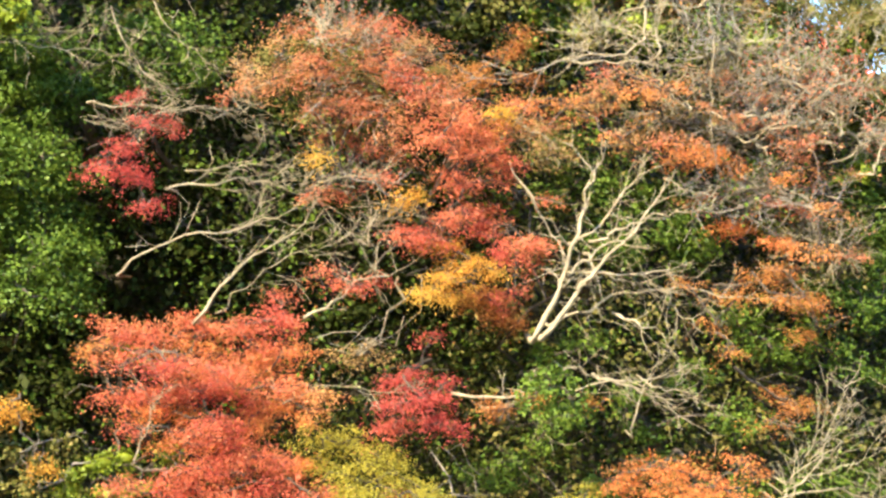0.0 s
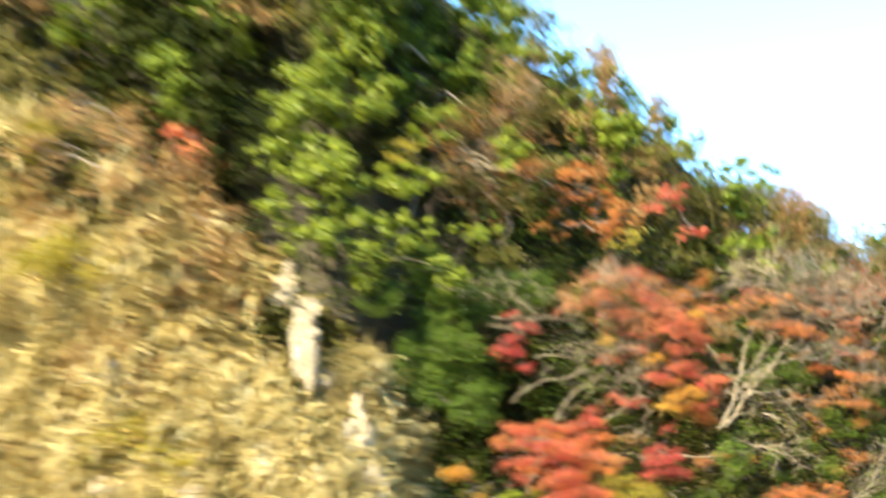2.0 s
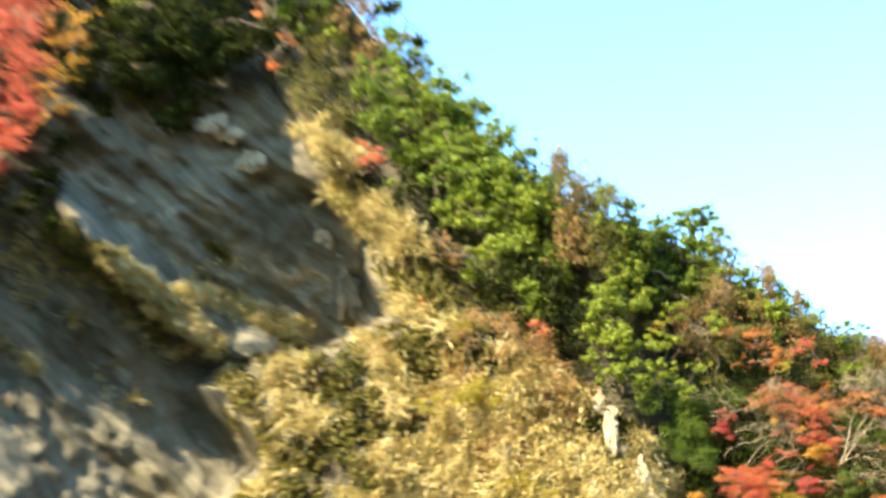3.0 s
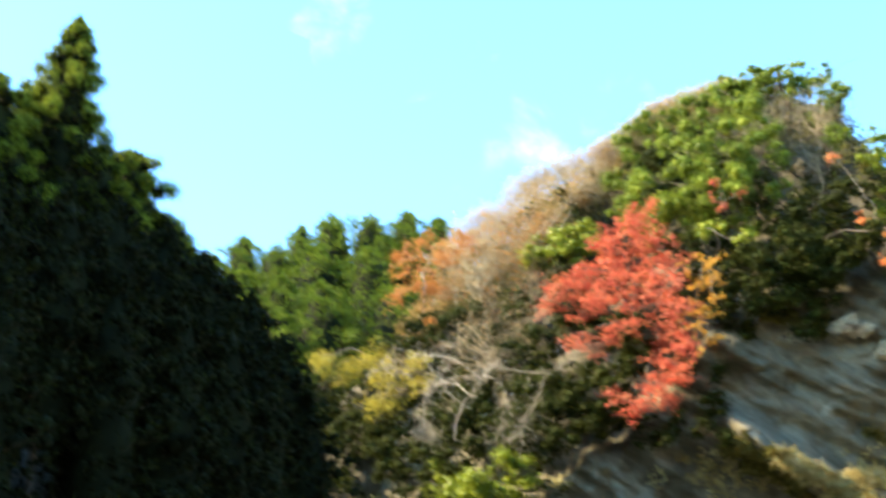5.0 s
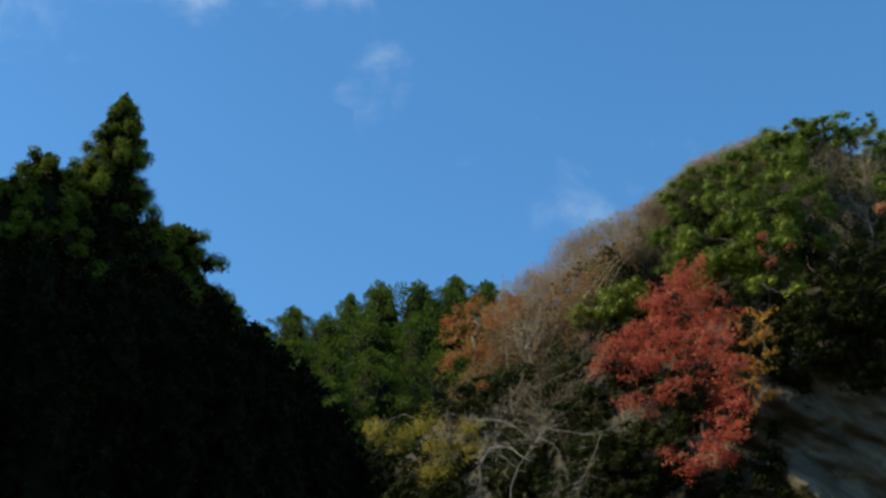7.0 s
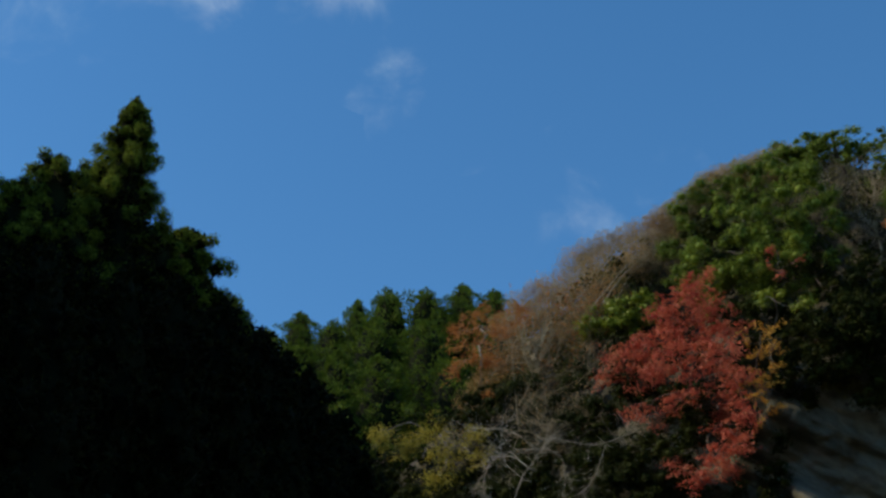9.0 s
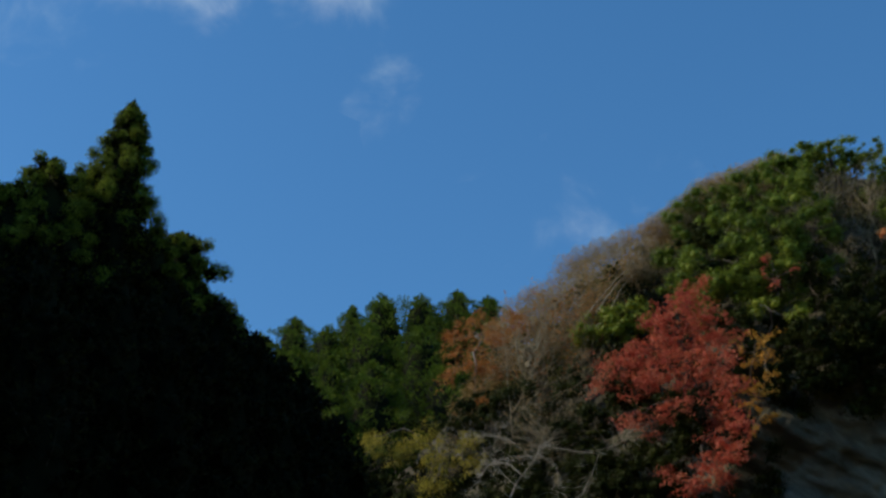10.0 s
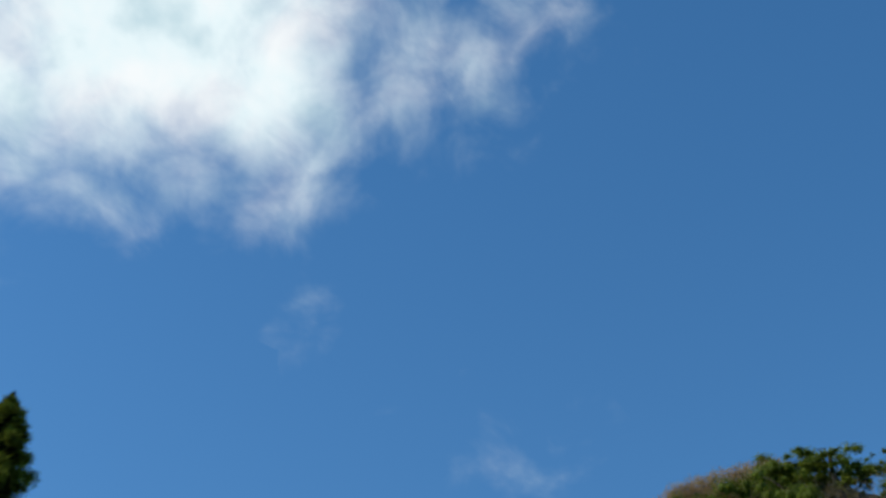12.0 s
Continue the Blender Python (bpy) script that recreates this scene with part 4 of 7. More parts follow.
# Dark leaves paint the shade of the gully behind the bare shrub.
leafy_tree("dark_shade_shrub", "dark brush put in for the shade of the gully", "shrub", 53,
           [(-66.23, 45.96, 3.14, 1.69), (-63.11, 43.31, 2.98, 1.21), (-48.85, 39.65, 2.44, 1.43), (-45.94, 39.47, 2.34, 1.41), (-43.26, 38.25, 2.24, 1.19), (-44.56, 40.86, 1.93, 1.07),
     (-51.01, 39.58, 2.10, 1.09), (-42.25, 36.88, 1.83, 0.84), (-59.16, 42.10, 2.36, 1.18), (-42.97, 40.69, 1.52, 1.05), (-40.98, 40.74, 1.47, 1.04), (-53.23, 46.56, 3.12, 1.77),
     (-49.64, 45.69, 2.55, 1.54), (-55.25, 44.03, 2.72, 1.94), (-51.65, 42.84, 2.57, 1.88), (-47.20, 43.65, 2.44, 1.49), (-57.00, 47.49, 2.36, 1.63), (-53.60, 40.76, 2.62, 1.49)], DARK_SHADE_GREEN, DARK_BARK, leaf=0.18, cover=1.7,
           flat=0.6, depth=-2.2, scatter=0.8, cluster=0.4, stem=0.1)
# More dark brush, added so that the gully floor reads as deep shade.
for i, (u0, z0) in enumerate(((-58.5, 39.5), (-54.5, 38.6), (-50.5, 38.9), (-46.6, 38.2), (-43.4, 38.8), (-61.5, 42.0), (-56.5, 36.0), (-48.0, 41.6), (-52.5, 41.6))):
    leafy_tree("dark_shade_shrub", "dark brush put in for the deep shade low in the gully", "shrub", 440 + i,
               [(u0 + a, z0 + b, 1.5, 1.0, face(u0 + a, z0 + b) + 1.3) for a, b in ((-1.3, 0.2), (0.2, 0.9), (1.4, 0.1), (-0.4, -0.9), (0.9, -1.0))], DARK_SHADE_GREEN, DARK_BARK, leaf=0.16, cover=1.3,
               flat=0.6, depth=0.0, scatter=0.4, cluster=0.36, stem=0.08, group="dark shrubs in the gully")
leafy_tree("green_shrub", "green bush under the pale bare shrub", "shrub", 54,
           [(-50.70, 36.09, 2.79, 1.47), (-53.44, 35.73, 2.44, 1.30), (-48.91, 34.42, 1.57, 1.08), (-52.05, 34.46, 2.01, 0.91), (-55.70, 37.14, 1.68, 1.14)], LIMEGREEN, GREY_BARK, leaf=0.17, cover=1.7, flat=0.6, depth=0.0, scatter=0.6, cluster=0.35, stem=0.08)

# The black shade under the oak is put in as dark brush.
leafy_tree("evergreen_tree", "dark brush put in for the shade under the overhang", "tree", 55,
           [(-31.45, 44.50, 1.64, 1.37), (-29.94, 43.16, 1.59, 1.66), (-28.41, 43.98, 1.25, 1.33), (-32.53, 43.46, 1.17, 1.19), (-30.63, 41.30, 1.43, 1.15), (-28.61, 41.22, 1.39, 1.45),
     (-32.71, 41.37, 0.82, 0.66), (-27.60, 42.93, 1.23, 1.30), (-33.94, 42.56, 1.35, 1.19), (-33.61, 40.29, 1.00, 0.99), (-35.14, 41.92, 1.03, 1.18), (-29.61, 39.53, 1.24, 0.80)], DARK_SHADE_GREEN, DARK_BARK, leaf=0.2, cover=2.0, flat=0.6, depth=-8.0,
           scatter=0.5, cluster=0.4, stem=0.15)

# Dark clumps stand in for the shadowed recess above the rock.
leafy_tree("dark_shade_shrub", "dark brush put in for the shadow over the rock face", "shrub", 56,
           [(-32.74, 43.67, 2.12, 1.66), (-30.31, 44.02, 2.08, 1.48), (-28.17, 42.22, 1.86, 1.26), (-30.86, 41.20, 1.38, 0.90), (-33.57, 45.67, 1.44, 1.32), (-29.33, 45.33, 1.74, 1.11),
     (-26.51, 43.04, 1.51, 1.08)], DARK_SHADE_GREEN, DARK_BARK, leaf=0.17, cover=2.0, flat=0.6, depth=-6.5, scatter=0.7, cluster=0.35, stem=0.1)
leafy_tree("olive_shrub", "olive and brown brush on the upper rock face", "shrub", 57,
           [(-22.82, 39.99, 1.28, 1.20), (-22.19, 41.29, 1.45, 1.05), (-21.21, 36.37, 1.25, 1.15), (-21.53, 38.77, 1.10, 1.02), (-20.27, 34.28, 1.07, 1.13)], OLIVE, GREY_BARK, leaf=0.14, cover=1.4, flat=0.6, depth=-4.5, scatter=0.7, cluster=0.3,
           stem=0.08)

# Dark foliage hides the pale rock and paints shade between the maple boughs.
leafy_tree("dark_shade_shrub", "dark brush behind the scarlet maple, painting its shaded gaps", "shrub", 58,
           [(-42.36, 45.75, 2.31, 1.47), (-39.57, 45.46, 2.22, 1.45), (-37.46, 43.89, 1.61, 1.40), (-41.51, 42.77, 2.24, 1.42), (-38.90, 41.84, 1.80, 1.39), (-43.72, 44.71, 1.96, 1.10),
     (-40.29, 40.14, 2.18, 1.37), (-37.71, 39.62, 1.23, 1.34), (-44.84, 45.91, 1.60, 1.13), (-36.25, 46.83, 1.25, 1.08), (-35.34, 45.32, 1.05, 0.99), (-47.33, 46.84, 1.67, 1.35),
     (-37.77, 47.06, 1.46, 0.91), (-36.22, 44.54, 1.06, 1.06)], DARK_SHADE_GREEN, DARK_BARK, leaf=0.19, cover=1.6, flat=0.6, depth=-2.6, scatter=0.5,
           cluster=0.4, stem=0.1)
# Real brush on the rock, its dark colour also standing for shade.
leafy_tree("dark_shade_shrub", "dark brush on the rock below the maple, also painting its shade", "shrub", 59,
           [(-40.38, 36.65, 1.61, 0.83), (-37.85, 36.20, 1.37, 0.90), (-35.94, 36.94, 0.95, 0.90), (-36.41, 35.08, 1.33, 0.79), (-39.09, 35.23, 1.73, 0.65), (-35.05, 38.02, 0.54, 0.65), (-35.6, 35.6, 0.8, 0.7), (-34.9, 34.4, 0.8, 0.6)], DARK_SHADE_GREEN, DARK_BARK, leaf=0.17, cover=1.3, flat=0.6, depth=-3.4, scatter=0.3, cluster=0.35, stem=0.08)

# ---- trees down the ridge to the right of the rock face ----
RIDGE = "evergreens along the ridge"
leafy_tree("evergreen_tree", "dark evergreen leaning out over the rock face", "tree", 60,
           [(-25.74, 46.65, 1.70, 0.93), (-26.76, 45.74, 1.37, 1.11), (-23.71, 46.60, 1.50, 0.73), (-21.70, 47.30, 1.32, 0.67), (-20.41, 45.56, 1.13, 0.79), (-22.39, 44.87, 1.63, 0.65),
     (-25.05, 43.94, 1.50, 0.91), (-20.05, 47.32, 0.71, 0.44), (-19.16, 43.87, 0.79, 0.35), (-23.06, 42.48, 1.30, 0.77), (-17.32, 42.11, 0.68, 0.17), (-28.50, 46.46, 1.39, 1.13),
     (-28.80, 44.28, 1.38, 1.10)],
           DARK_SHADE_GREEN, DARK_BARK, leaf=0.16, cover=1.5, flat=0.45, depth=-5.0, scatter=1.0, cluster=0.3, stem=0.16, group=RIDGE)
leafy_tree("rust_shrub", "rust orange leaves among the dark evergreens", "shrub", 61,
           [(-23.88, 42.92, 0.59, 0.35), (-25.56, 44.58, 0.48, 0.29), (-24.87, 41.75, 0.46, 0.32), (-26.45, 49.07, 0.42, 0.31)], ORANGE, GREY_BARK, leaf=0.13, cover=1.4, flat=0.4, depth=-3.8, cluster=0.2, stem=0.05)
leafy_tree("evergreen_tree", "glossy evergreen on the ridge, sunlit on top", "tree", 62,
           [(-19.88, 40.51, 1.25, 1.03), (-18.34, 39.55, 1.38, 1.01), (-16.82, 38.95, 1.20, 0.83), (-15.34, 38.36, 1.19, 0.98), (-19.00, 37.98, 1.37, 0.99), (-17.20, 37.02, 1.49, 0.98),
     (-15.12, 36.68, 1.32, 0.96), (-13.66, 36.44, 0.87, 1.11), (-18.15, 35.86, 1.20, 0.97), (-16.07, 35.22, 1.46, 0.96), (-14.32, 34.95, 1.29, 0.95), (-13.17, 34.77, 0.71, 0.94)],
           EVERGREEN, DARK_BARK, leaf=0.14, cover=2.1, flat=0.55, depth=-3.2, scatter=0.9, cluster=0.27, stem=0.2, group=RIDGE)
leafy_tree("evergreen_tree", "bright green evergreen bush above the dry grass", "tree", 63,
           [(-14.22, 31.50, 1.13, 0.76), (-15.12, 30.70, 0.85, 0.60), (-13.42, 30.48, 0.83, 0.75), (-12.38, 33.71, 1.12, 0.93), (-15.85, 33.59, 1.01, 0.78), (-14.14, 33.03, 1.14, 0.77),
     (-12.77, 31.91, 0.69, 0.91)], LIMEGREEN, DARK_BARK, leaf=0.12, cover=1.9, flat=0.5,
           depth=-1.8, scatter=0.6, cluster=0.22, stem=0.1, group=RIDGE)
twig_tree("bare_tree", "pale grey-green twiggy tree on the ridge", 64, (-10.8, 33.6), (1.7, 1.6), TWIG, PALE_BARK, 18, -2.2, 2, 1.0, OLIVE, 0.10, 3200, "twiggy trees on the ridge")
leafy_tree("olive_tree", "grey-olive tree on the ridge", "tree", 65,
           [(-11.04, 34.70, 0.74, 0.81), (-9.92, 34.05, 0.83, 0.70), (-8.99, 33.81, 0.73, 0.60), (-10.28, 32.86, 0.92, 0.59), (-9.36, 32.24, 0.73, 0.59), (-8.08, 32.98, 0.55, 0.69)], OLIVE, GREY_BARK, leaf=0.11, cover=1.5, flat=0.5, depth=-2.0, scatter=0.5, cluster=0.2, stem=0.1, group=RIDGE)
leafy_tree("evergreen_tree", "column of bright green leaves beside the dry grass", "tree", 66,
           [(-9.35, 29.91, 0.90, 0.67), (-9.71, 28.78, 0.81, 0.66), (-8.63, 28.75, 0.80, 0.65), (-9.88, 27.66, 0.80, 0.65), (-8.99, 27.46, 0.80, 0.74), (-9.87, 26.55, 0.70, 0.54),
     (-8.46, 26.71, 0.70, 0.64), (-9.16, 25.81, 0.78, 0.54), (-8.27, 30.65, 0.63, 0.68), (-7.92, 29.30, 0.54, 0.66)],
           LIMEGREEN, DARK_BARK, leaf=0.095, cover=2.0, flat=0.55, depth=0.7, scatter=0.4, cluster=0.17, stem=0.1, group=RIDGE)
leafy_tree("evergreen_tree", "dark evergreen in a shaded hollow of the slope", "tree", 67,
           [(-11.53, 30.17, 0.91, 0.77), (-11.87, 28.84, 0.72, 0.76), (-11.18, 31.32, 0.82, 0.68), (-12.62, 29.62, 0.73, 0.67), (-13.41, 31.79, 0.93, 0.59), (-14.57, 32.82, 0.94, 0.60),
     (-13.84, 33.60, 0.94, 0.61), (-15.20, 34.46, 0.96, 0.61), (-16.13, 33.89, 0.86, 0.61), (-12.69, 32.75, 0.93, 0.69), (-11.93, 31.93, 0.74, 0.59), (-14.27, 35.25, 0.86, 0.52),
     (-13.14, 35.61, 0.76, 0.51)],
           EVERGREEN, DARK_BARK, leaf=0.13, cover=1.9, flat=0.6, depth=-2.8, scatter=0.6, cluster=0.25, stem=0.15, group=RIDGE)
# The hollow's shade is painted with dark leaves.
leafy_tree("dark_shade_shrub", "dark evergreen brush painting the shaded hollow above the dry grass", "shrub", 75,
           [(-12.58, 30.39, 0.91, 0.75), (-11.51, 29.58, 0.65, 0.81), (-13.25, 30.93, 0.78, 0.54), (-11.85, 28.64, 0.51, 0.53), (-11.32, 28.11, 0.32, 0.53), (-13.87, 30.38, 0.65, 0.47)], DARK_SHADE_GREEN, DARK_BARK, leaf=0.11, cover=2.2, flat=0.6, depth=-0.9, scatter=0.3, cluster=0.22, stem=0.08)
leafy_tree("tan_shrub", "brown withered brush below the dark hollow", "shrub", 74,
           [(-14.80, 28.62, 0.90, 0.53), (-13.49, 28.23, 0.76, 0.53), (-12.42, 27.18, 0.63, 0.65), (-11.74, 26.14, 0.57, 0.64), (-13.94, 27.17, 0.76, 0.52), (-15.51, 27.69, 0.64, 0.53),
     (-11.08, 25.38, 0.44, 0.51), (-12.86, 25.88, 0.63, 0.45)], TAN, GREY_BARK, leaf=0.09, cover=1.0, flat=0.6, depth=-0.6, scatter=0.3, cluster=0.2, stem=0.05)
leafy_tree("evergreen_tree", "layered evergreen with a ragged top on the ridge", "tree", 68,
           [(-5.72, 32.70, 0.63, 0.24), (-5.01, 32.38, 0.54, 0.24), (-6.09, 32.12, 0.72, 0.27), (-4.48, 31.78, 0.53, 0.24), (-5.39, 31.32, 0.89, 0.30), (-4.33, 30.91, 0.62, 0.27),
     (-6.47, 30.97, 0.72, 0.38), (-5.59, 30.37, 0.89, 0.34), (-4.53, 30.15, 0.71, 0.30), (-7.00, 31.77, 0.54, 0.39), (-6.66, 29.83, 0.71, 0.38)],
           EVERGREEN, DARK_BARK, leaf=0.09, cover=1.9, flat=0.35, depth=-1.6, scatter=0.4, cluster=0.17, stem=0.11, group=RIDGE)
leafy_tree("evergreen_tree", "dense greenery with pale twigs below the ridge", "tree", 69,
           [(-7.23, 27.23, 0.79, 0.55), (-7.07, 25.95, 0.79, 0.54), (-7.94, 25.43, 0.61, 0.63), (-6.39, 25.04, 0.69, 0.42), (-6.51, 28.32, 0.70, 0.46), (-4.94, 27.92, 0.61, 0.41),
     (-5.68, 26.11, 0.61, 0.36)], LIMEGREEN, DARK_BARK, leaf=0.08, cover=1.7, flat=0.5, depth=0.4, scatter=0.4, cluster=0.15,
           stem=0.1, group=RIDGE)
leafy_tree("olive_tree", "dull olive tree between evergreens and maples", "tree", 77,
           [(-5.62, 28.67, 0.79, 0.46), (-6.00, 27.20, 0.78, 0.40), (-4.80, 26.63, 0.60, 0.40), (-4.05, 28.63, 0.53, 0.44), (-5.00, 25.38, 0.60, 0.36), (-6.67, 29.08, 0.53, 0.34),
     (-3.91, 27.52, 0.43, 0.36)], OLIVE, GREY_BARK, leaf=0.07, cover=1.5, flat=0.45, depth=-0.7, scatter=0.35, cluster=0.14, stem=0.07,
           group=RIDGE)
twig_tree("bare_tree", "grey twiggy tree between evergreens and maples", 78, (-5.4, 27.4), (1.3, 1.3), TWIG, PALE_BARK, 18, -0.3, 2, 0.8, RUST, 0.06, 1500, "twiggy trees on the ridge")
twig_tree("bare_tree", "grey twiggy tree between evergreens and maples", 79, (-4.2, 29.2), (1.2, 1.0), TWIG, PALE_BARK, 16, -0.6, 2, 0.7, TAN, 0.06, 1500, "twiggy trees on the ridge")
leafy_tree("evergreen_tree", "small green evergreen at the end of the ridge", "tree", 70,
           [(-2.98, 29.35, 0.61, 0.41), (-2.12, 28.95, 0.60, 0.46), (-1.46, 28.38, 0.60, 0.46), (-0.97, 27.82, 0.42, 0.33), (-1.66, 27.65, 0.68, 0.36), (-2.50, 28.22, 0.69, 0.45),
     (-3.18, 28.61, 0.52, 0.46)], LIMEGREEN, DARK_BARK, leaf=0.075, cover=2.0, flat=0.5,
           depth=-0.9, scatter=0.35, cluster=0.13, stem=0.09, group=RIDGE)
leafy_tree("rust_tree", "thin salmon and rust leaved tree under the ridge", "tree", 71,
           [(-3.22, 27.33, 0.55, 0.33), (-2.73, 26.68, 0.61, 0.29), (-3.59, 26.79, 0.45, 0.29), (-2.93, 26.05, 0.58, 0.28), (-3.78, 26.07, 0.37, 0.25), (-2.24, 26.22, 0.37, 0.25),
     (-4.43, 27.35, 0.38, 0.22)], RUST, GREY_BARK, leaf=0.07, cover=1.2, flat=0.35,
           depth=-0.4, scatter=0.3, cluster=0.13, stem=0.06)
leafy_tree("red_shrub", "dark red maple sprigs near the end of the ridge", "shrub", 80,
           [(-1.37, 26.74, 0.38, 0.18), (-0.81, 25.92, 0.30, 0.14), (-1.63, 26.48, 0.23, 0.15), (-1.18, 27.01, 0.20, 0.11)], SCARLET, GREY_BARK, leaf=0.06, cover=1.7, flat=0.3, depth=-0.2, scatter=0.2, cluster=0.1, stem=0.04)
leafy_tree("yellow_shrub", "little yellow shrub among the evergreens", "shrub", 72, [(-7.22, 27.79, 0.39, 0.23), (-7.57, 27.98, 0.21, 0.19), (-9.99, 31.28, 0.22, 0.27), (-2.26, 25.86, 0.34, 0.18)], YELLOW, GREY_BARK, leaf=0.07, cover=1.6, flat=0.4, depth=-0.2, cluster=0.12, stem=0.04)
for i, s in enumerate(([(-19.82, 36.45, 0.62, 0.46), (-20.26, 37.18, 0.37, 0.26)], [(-12.22, 28.13, 0.50, 0.26), (-11.86, 27.89, 0.27, 0.18), (-13.36, 26.62, 0.29, 0.13)])):
    leafy_tree("red_shrub", "small scarlet shrub in the dry grass", "shrub", 73 + i, s, RED, GREY_BARK, leaf=0.10, cover=1.7, flat=0.4, depth=-0.4, cluster=0.15, stem=0.04, group="scarlet shrubs on the bank")
leafy_tree("tan_shrub", "withered brown brush above the dry grass", "shrub", 76,
           [(-11.85, 27.33, 0.72, 0.55), (-11.29, 26.21, 0.71, 0.63), (-12.18, 26.23, 0.71, 0.55), (-12.75, 27.35, 0.63, 0.46), (-10.92, 25.12, 0.62, 0.54), (-11.80, 25.13, 0.70, 0.45),
     (-16.43, 32.29, 0.66, 0.50), (-16.02, 31.48, 0.56, 0.40)], TAN, GREY_BARK, leaf=0.10, cover=1.1, flat=0.6, depth=-1.0, scatter=0.4, cluster=0.2, stem=0.05)

SKYLINE_U = [-25, -22.7, -19.7, -18.8, -16.9, -15.4, -13.3, -12.3, -9.4, -7.9, -6.2, -4.9, -3.9, -3.4, -2.5, -2.0, -0.7, -0.4, 0.8, 1.6, 2.3, 2.5, 3.5, 5, 8]
SKYLINE_Z = [51, 48.8, 46.5, 44, 42, 39.7, 37.7, 35.3, 34.9, 32.9, 33.1, 33.1, 31.8, 30.6, 30.4, 29.5, 28.5, 27.9, 27.6, 27.0, 26.2, 25.5, 25.9, 25.6, 25]
ur, k = -24.0, 0
rng1 = random.Random(9)
while ur < 8:
    near = smooth(-24, 2, ur)
    r = 1.15 - 0.6 * near
    top = float(np.interp(ur, SKYLINE_U, SKYLINE_Z))
    spots = [(ur + rng1.uniform(-0.5, 0.5) * r, top - r * (0.6 + 0.85 * q) + rng1.uniform(-0.3, 0.1) * r, r * rng1.uniform(0.6, 0.95), r * rng1.uniform(0.45, 0.75)) for q in range(6)]
    pick = rng1.choice(("e", "o", "e", "o", "l", "e", "t") if ur < -2 else ("o", "o", "e", "t"))
    mat, words = {"e": (EVERGREEN, "leafy green"), "d": (DARK_SHADE_GREEN, "dark green"), "o": (OLIVE, "olive brown"), "l": (LIMEGREEN, "bright green"), "t": (TAN, "withered tan")}[pick]
    leafy_tree("ridge_tree", words + " tree on the skyline of the ridge", "tree", 300 + k, spots, mat, DARK_BARK, leaf=0.15 - 0.08 * near, cover=1.3, flat=0.55, depth=-0.8 - 5.8 * smooth(8, 22, -ur), scatter=0.3, cluster=0.26 - 0.13 * near,
               stem=0.09 - 0.04 * near, base=(ur, top - 4.2 * r), group="trees on the ridge skyline")
    ur += r * rng1.uniform(0.75, 1.05)
    k += 1

# ---- dry grass bank beside the rock face ----
def grass_bank(name, label, seed, spots, count, length, width, mat, lift=0.0, per=14, gaps=True, rim=-99.0):
    """Arching dry blades in tufts, three joints each, scattered over ellipses (u, z, half width, half height)."""
    rng = np.random.default_rng(seed)
    area = np.array([a * b for _, _, a, b in spots])
    which = rng.choice(len(spots), count // per, p=area / area.sum())
    tuft = []
    for i in which:
        u, z, a, b = spots[i]
        an, r = rng.uniform(0, 2 * math.pi), math.sqrt(rng.uniform(0, 1))
        uu, zz = u + math.cos(an) * r * a, z + math.sin(an) * r * b
        if uu < seam_at(zz) + rim:
            continue
        gap = noise.noise(((0.75 * uu - 0.66 * zz) * 0.22, (0.66 * uu + 0.75 * zz) * 0.85, 4.4)) + 0.5 * noise.noise((uu * 0.9, zz * 0.9, 1.4))
        if gaps and gap < -0.03:
            continue
        o = face(uu, zz) + 0.9 * noise.fractal((uu * 0.13, zz * 0.13, 3.1), 1.0, 2.1, 4) + lift
        tuft.append(slope(uu, zz, o))
    tuft = np.repeat(np.array(tuft), per, 0)
    n = len(tuft)
    size = np.repeat(rng.uniform(0.45, 1.4, n // per), per)
    p = tuft + rng.normal(size=(n, 3)) * (0.13 if per < 20 else 0.2)
    d = unit(rng.normal(size=(n, 3)) * 0.75 + OUT_N * 0.55 + np.array([0, 0, 0.75]))
    le = (length * size * rng.uniform(0.6, 1.2, n))[:, None]
    mid = p + d * le * 0.55
    end = mid + unit(d + np.array([0, 0, -0.9]) + rng.normal(size=(n, 3)) * 0.25) * le * 0.5
    side = unit(np.cross(d, rng.normal(size=(n, 3)))) * width / 2
    v = np.stack([p - side, p + side, mid + side * 1.2, mid - side * 1.2, end + side * 0.3, end - side * 0.3], 1).reshape(-1, 3)
    b = np.arange(n)[:, None] * 6
    q = np.concatenate([b + [0, 1, 2, 3], b + [3, 2, 4, 5]])
    ob = new(name, quads(name, v, q, mat))
    tagged(ob, label, "grass", kind="stuff")


def strip(line, wide, step=0.7):
    """Small ellipses along a line of (u, z)."""
    out = []
    for (u0, z0), (u1, z1) in zip(line, line[1:]):
        n = max(1, int(math.hypot(u1 - u0, z1 - z0) / step))
        out += [(u0 + (u1 - u0) * k / n, z0 + (z1 - z0) * k / n, wide * (0.6 + 0.4 * math.sin(2.3 * k + u0)), wide * 0.6) for k in range(n)]
    return out


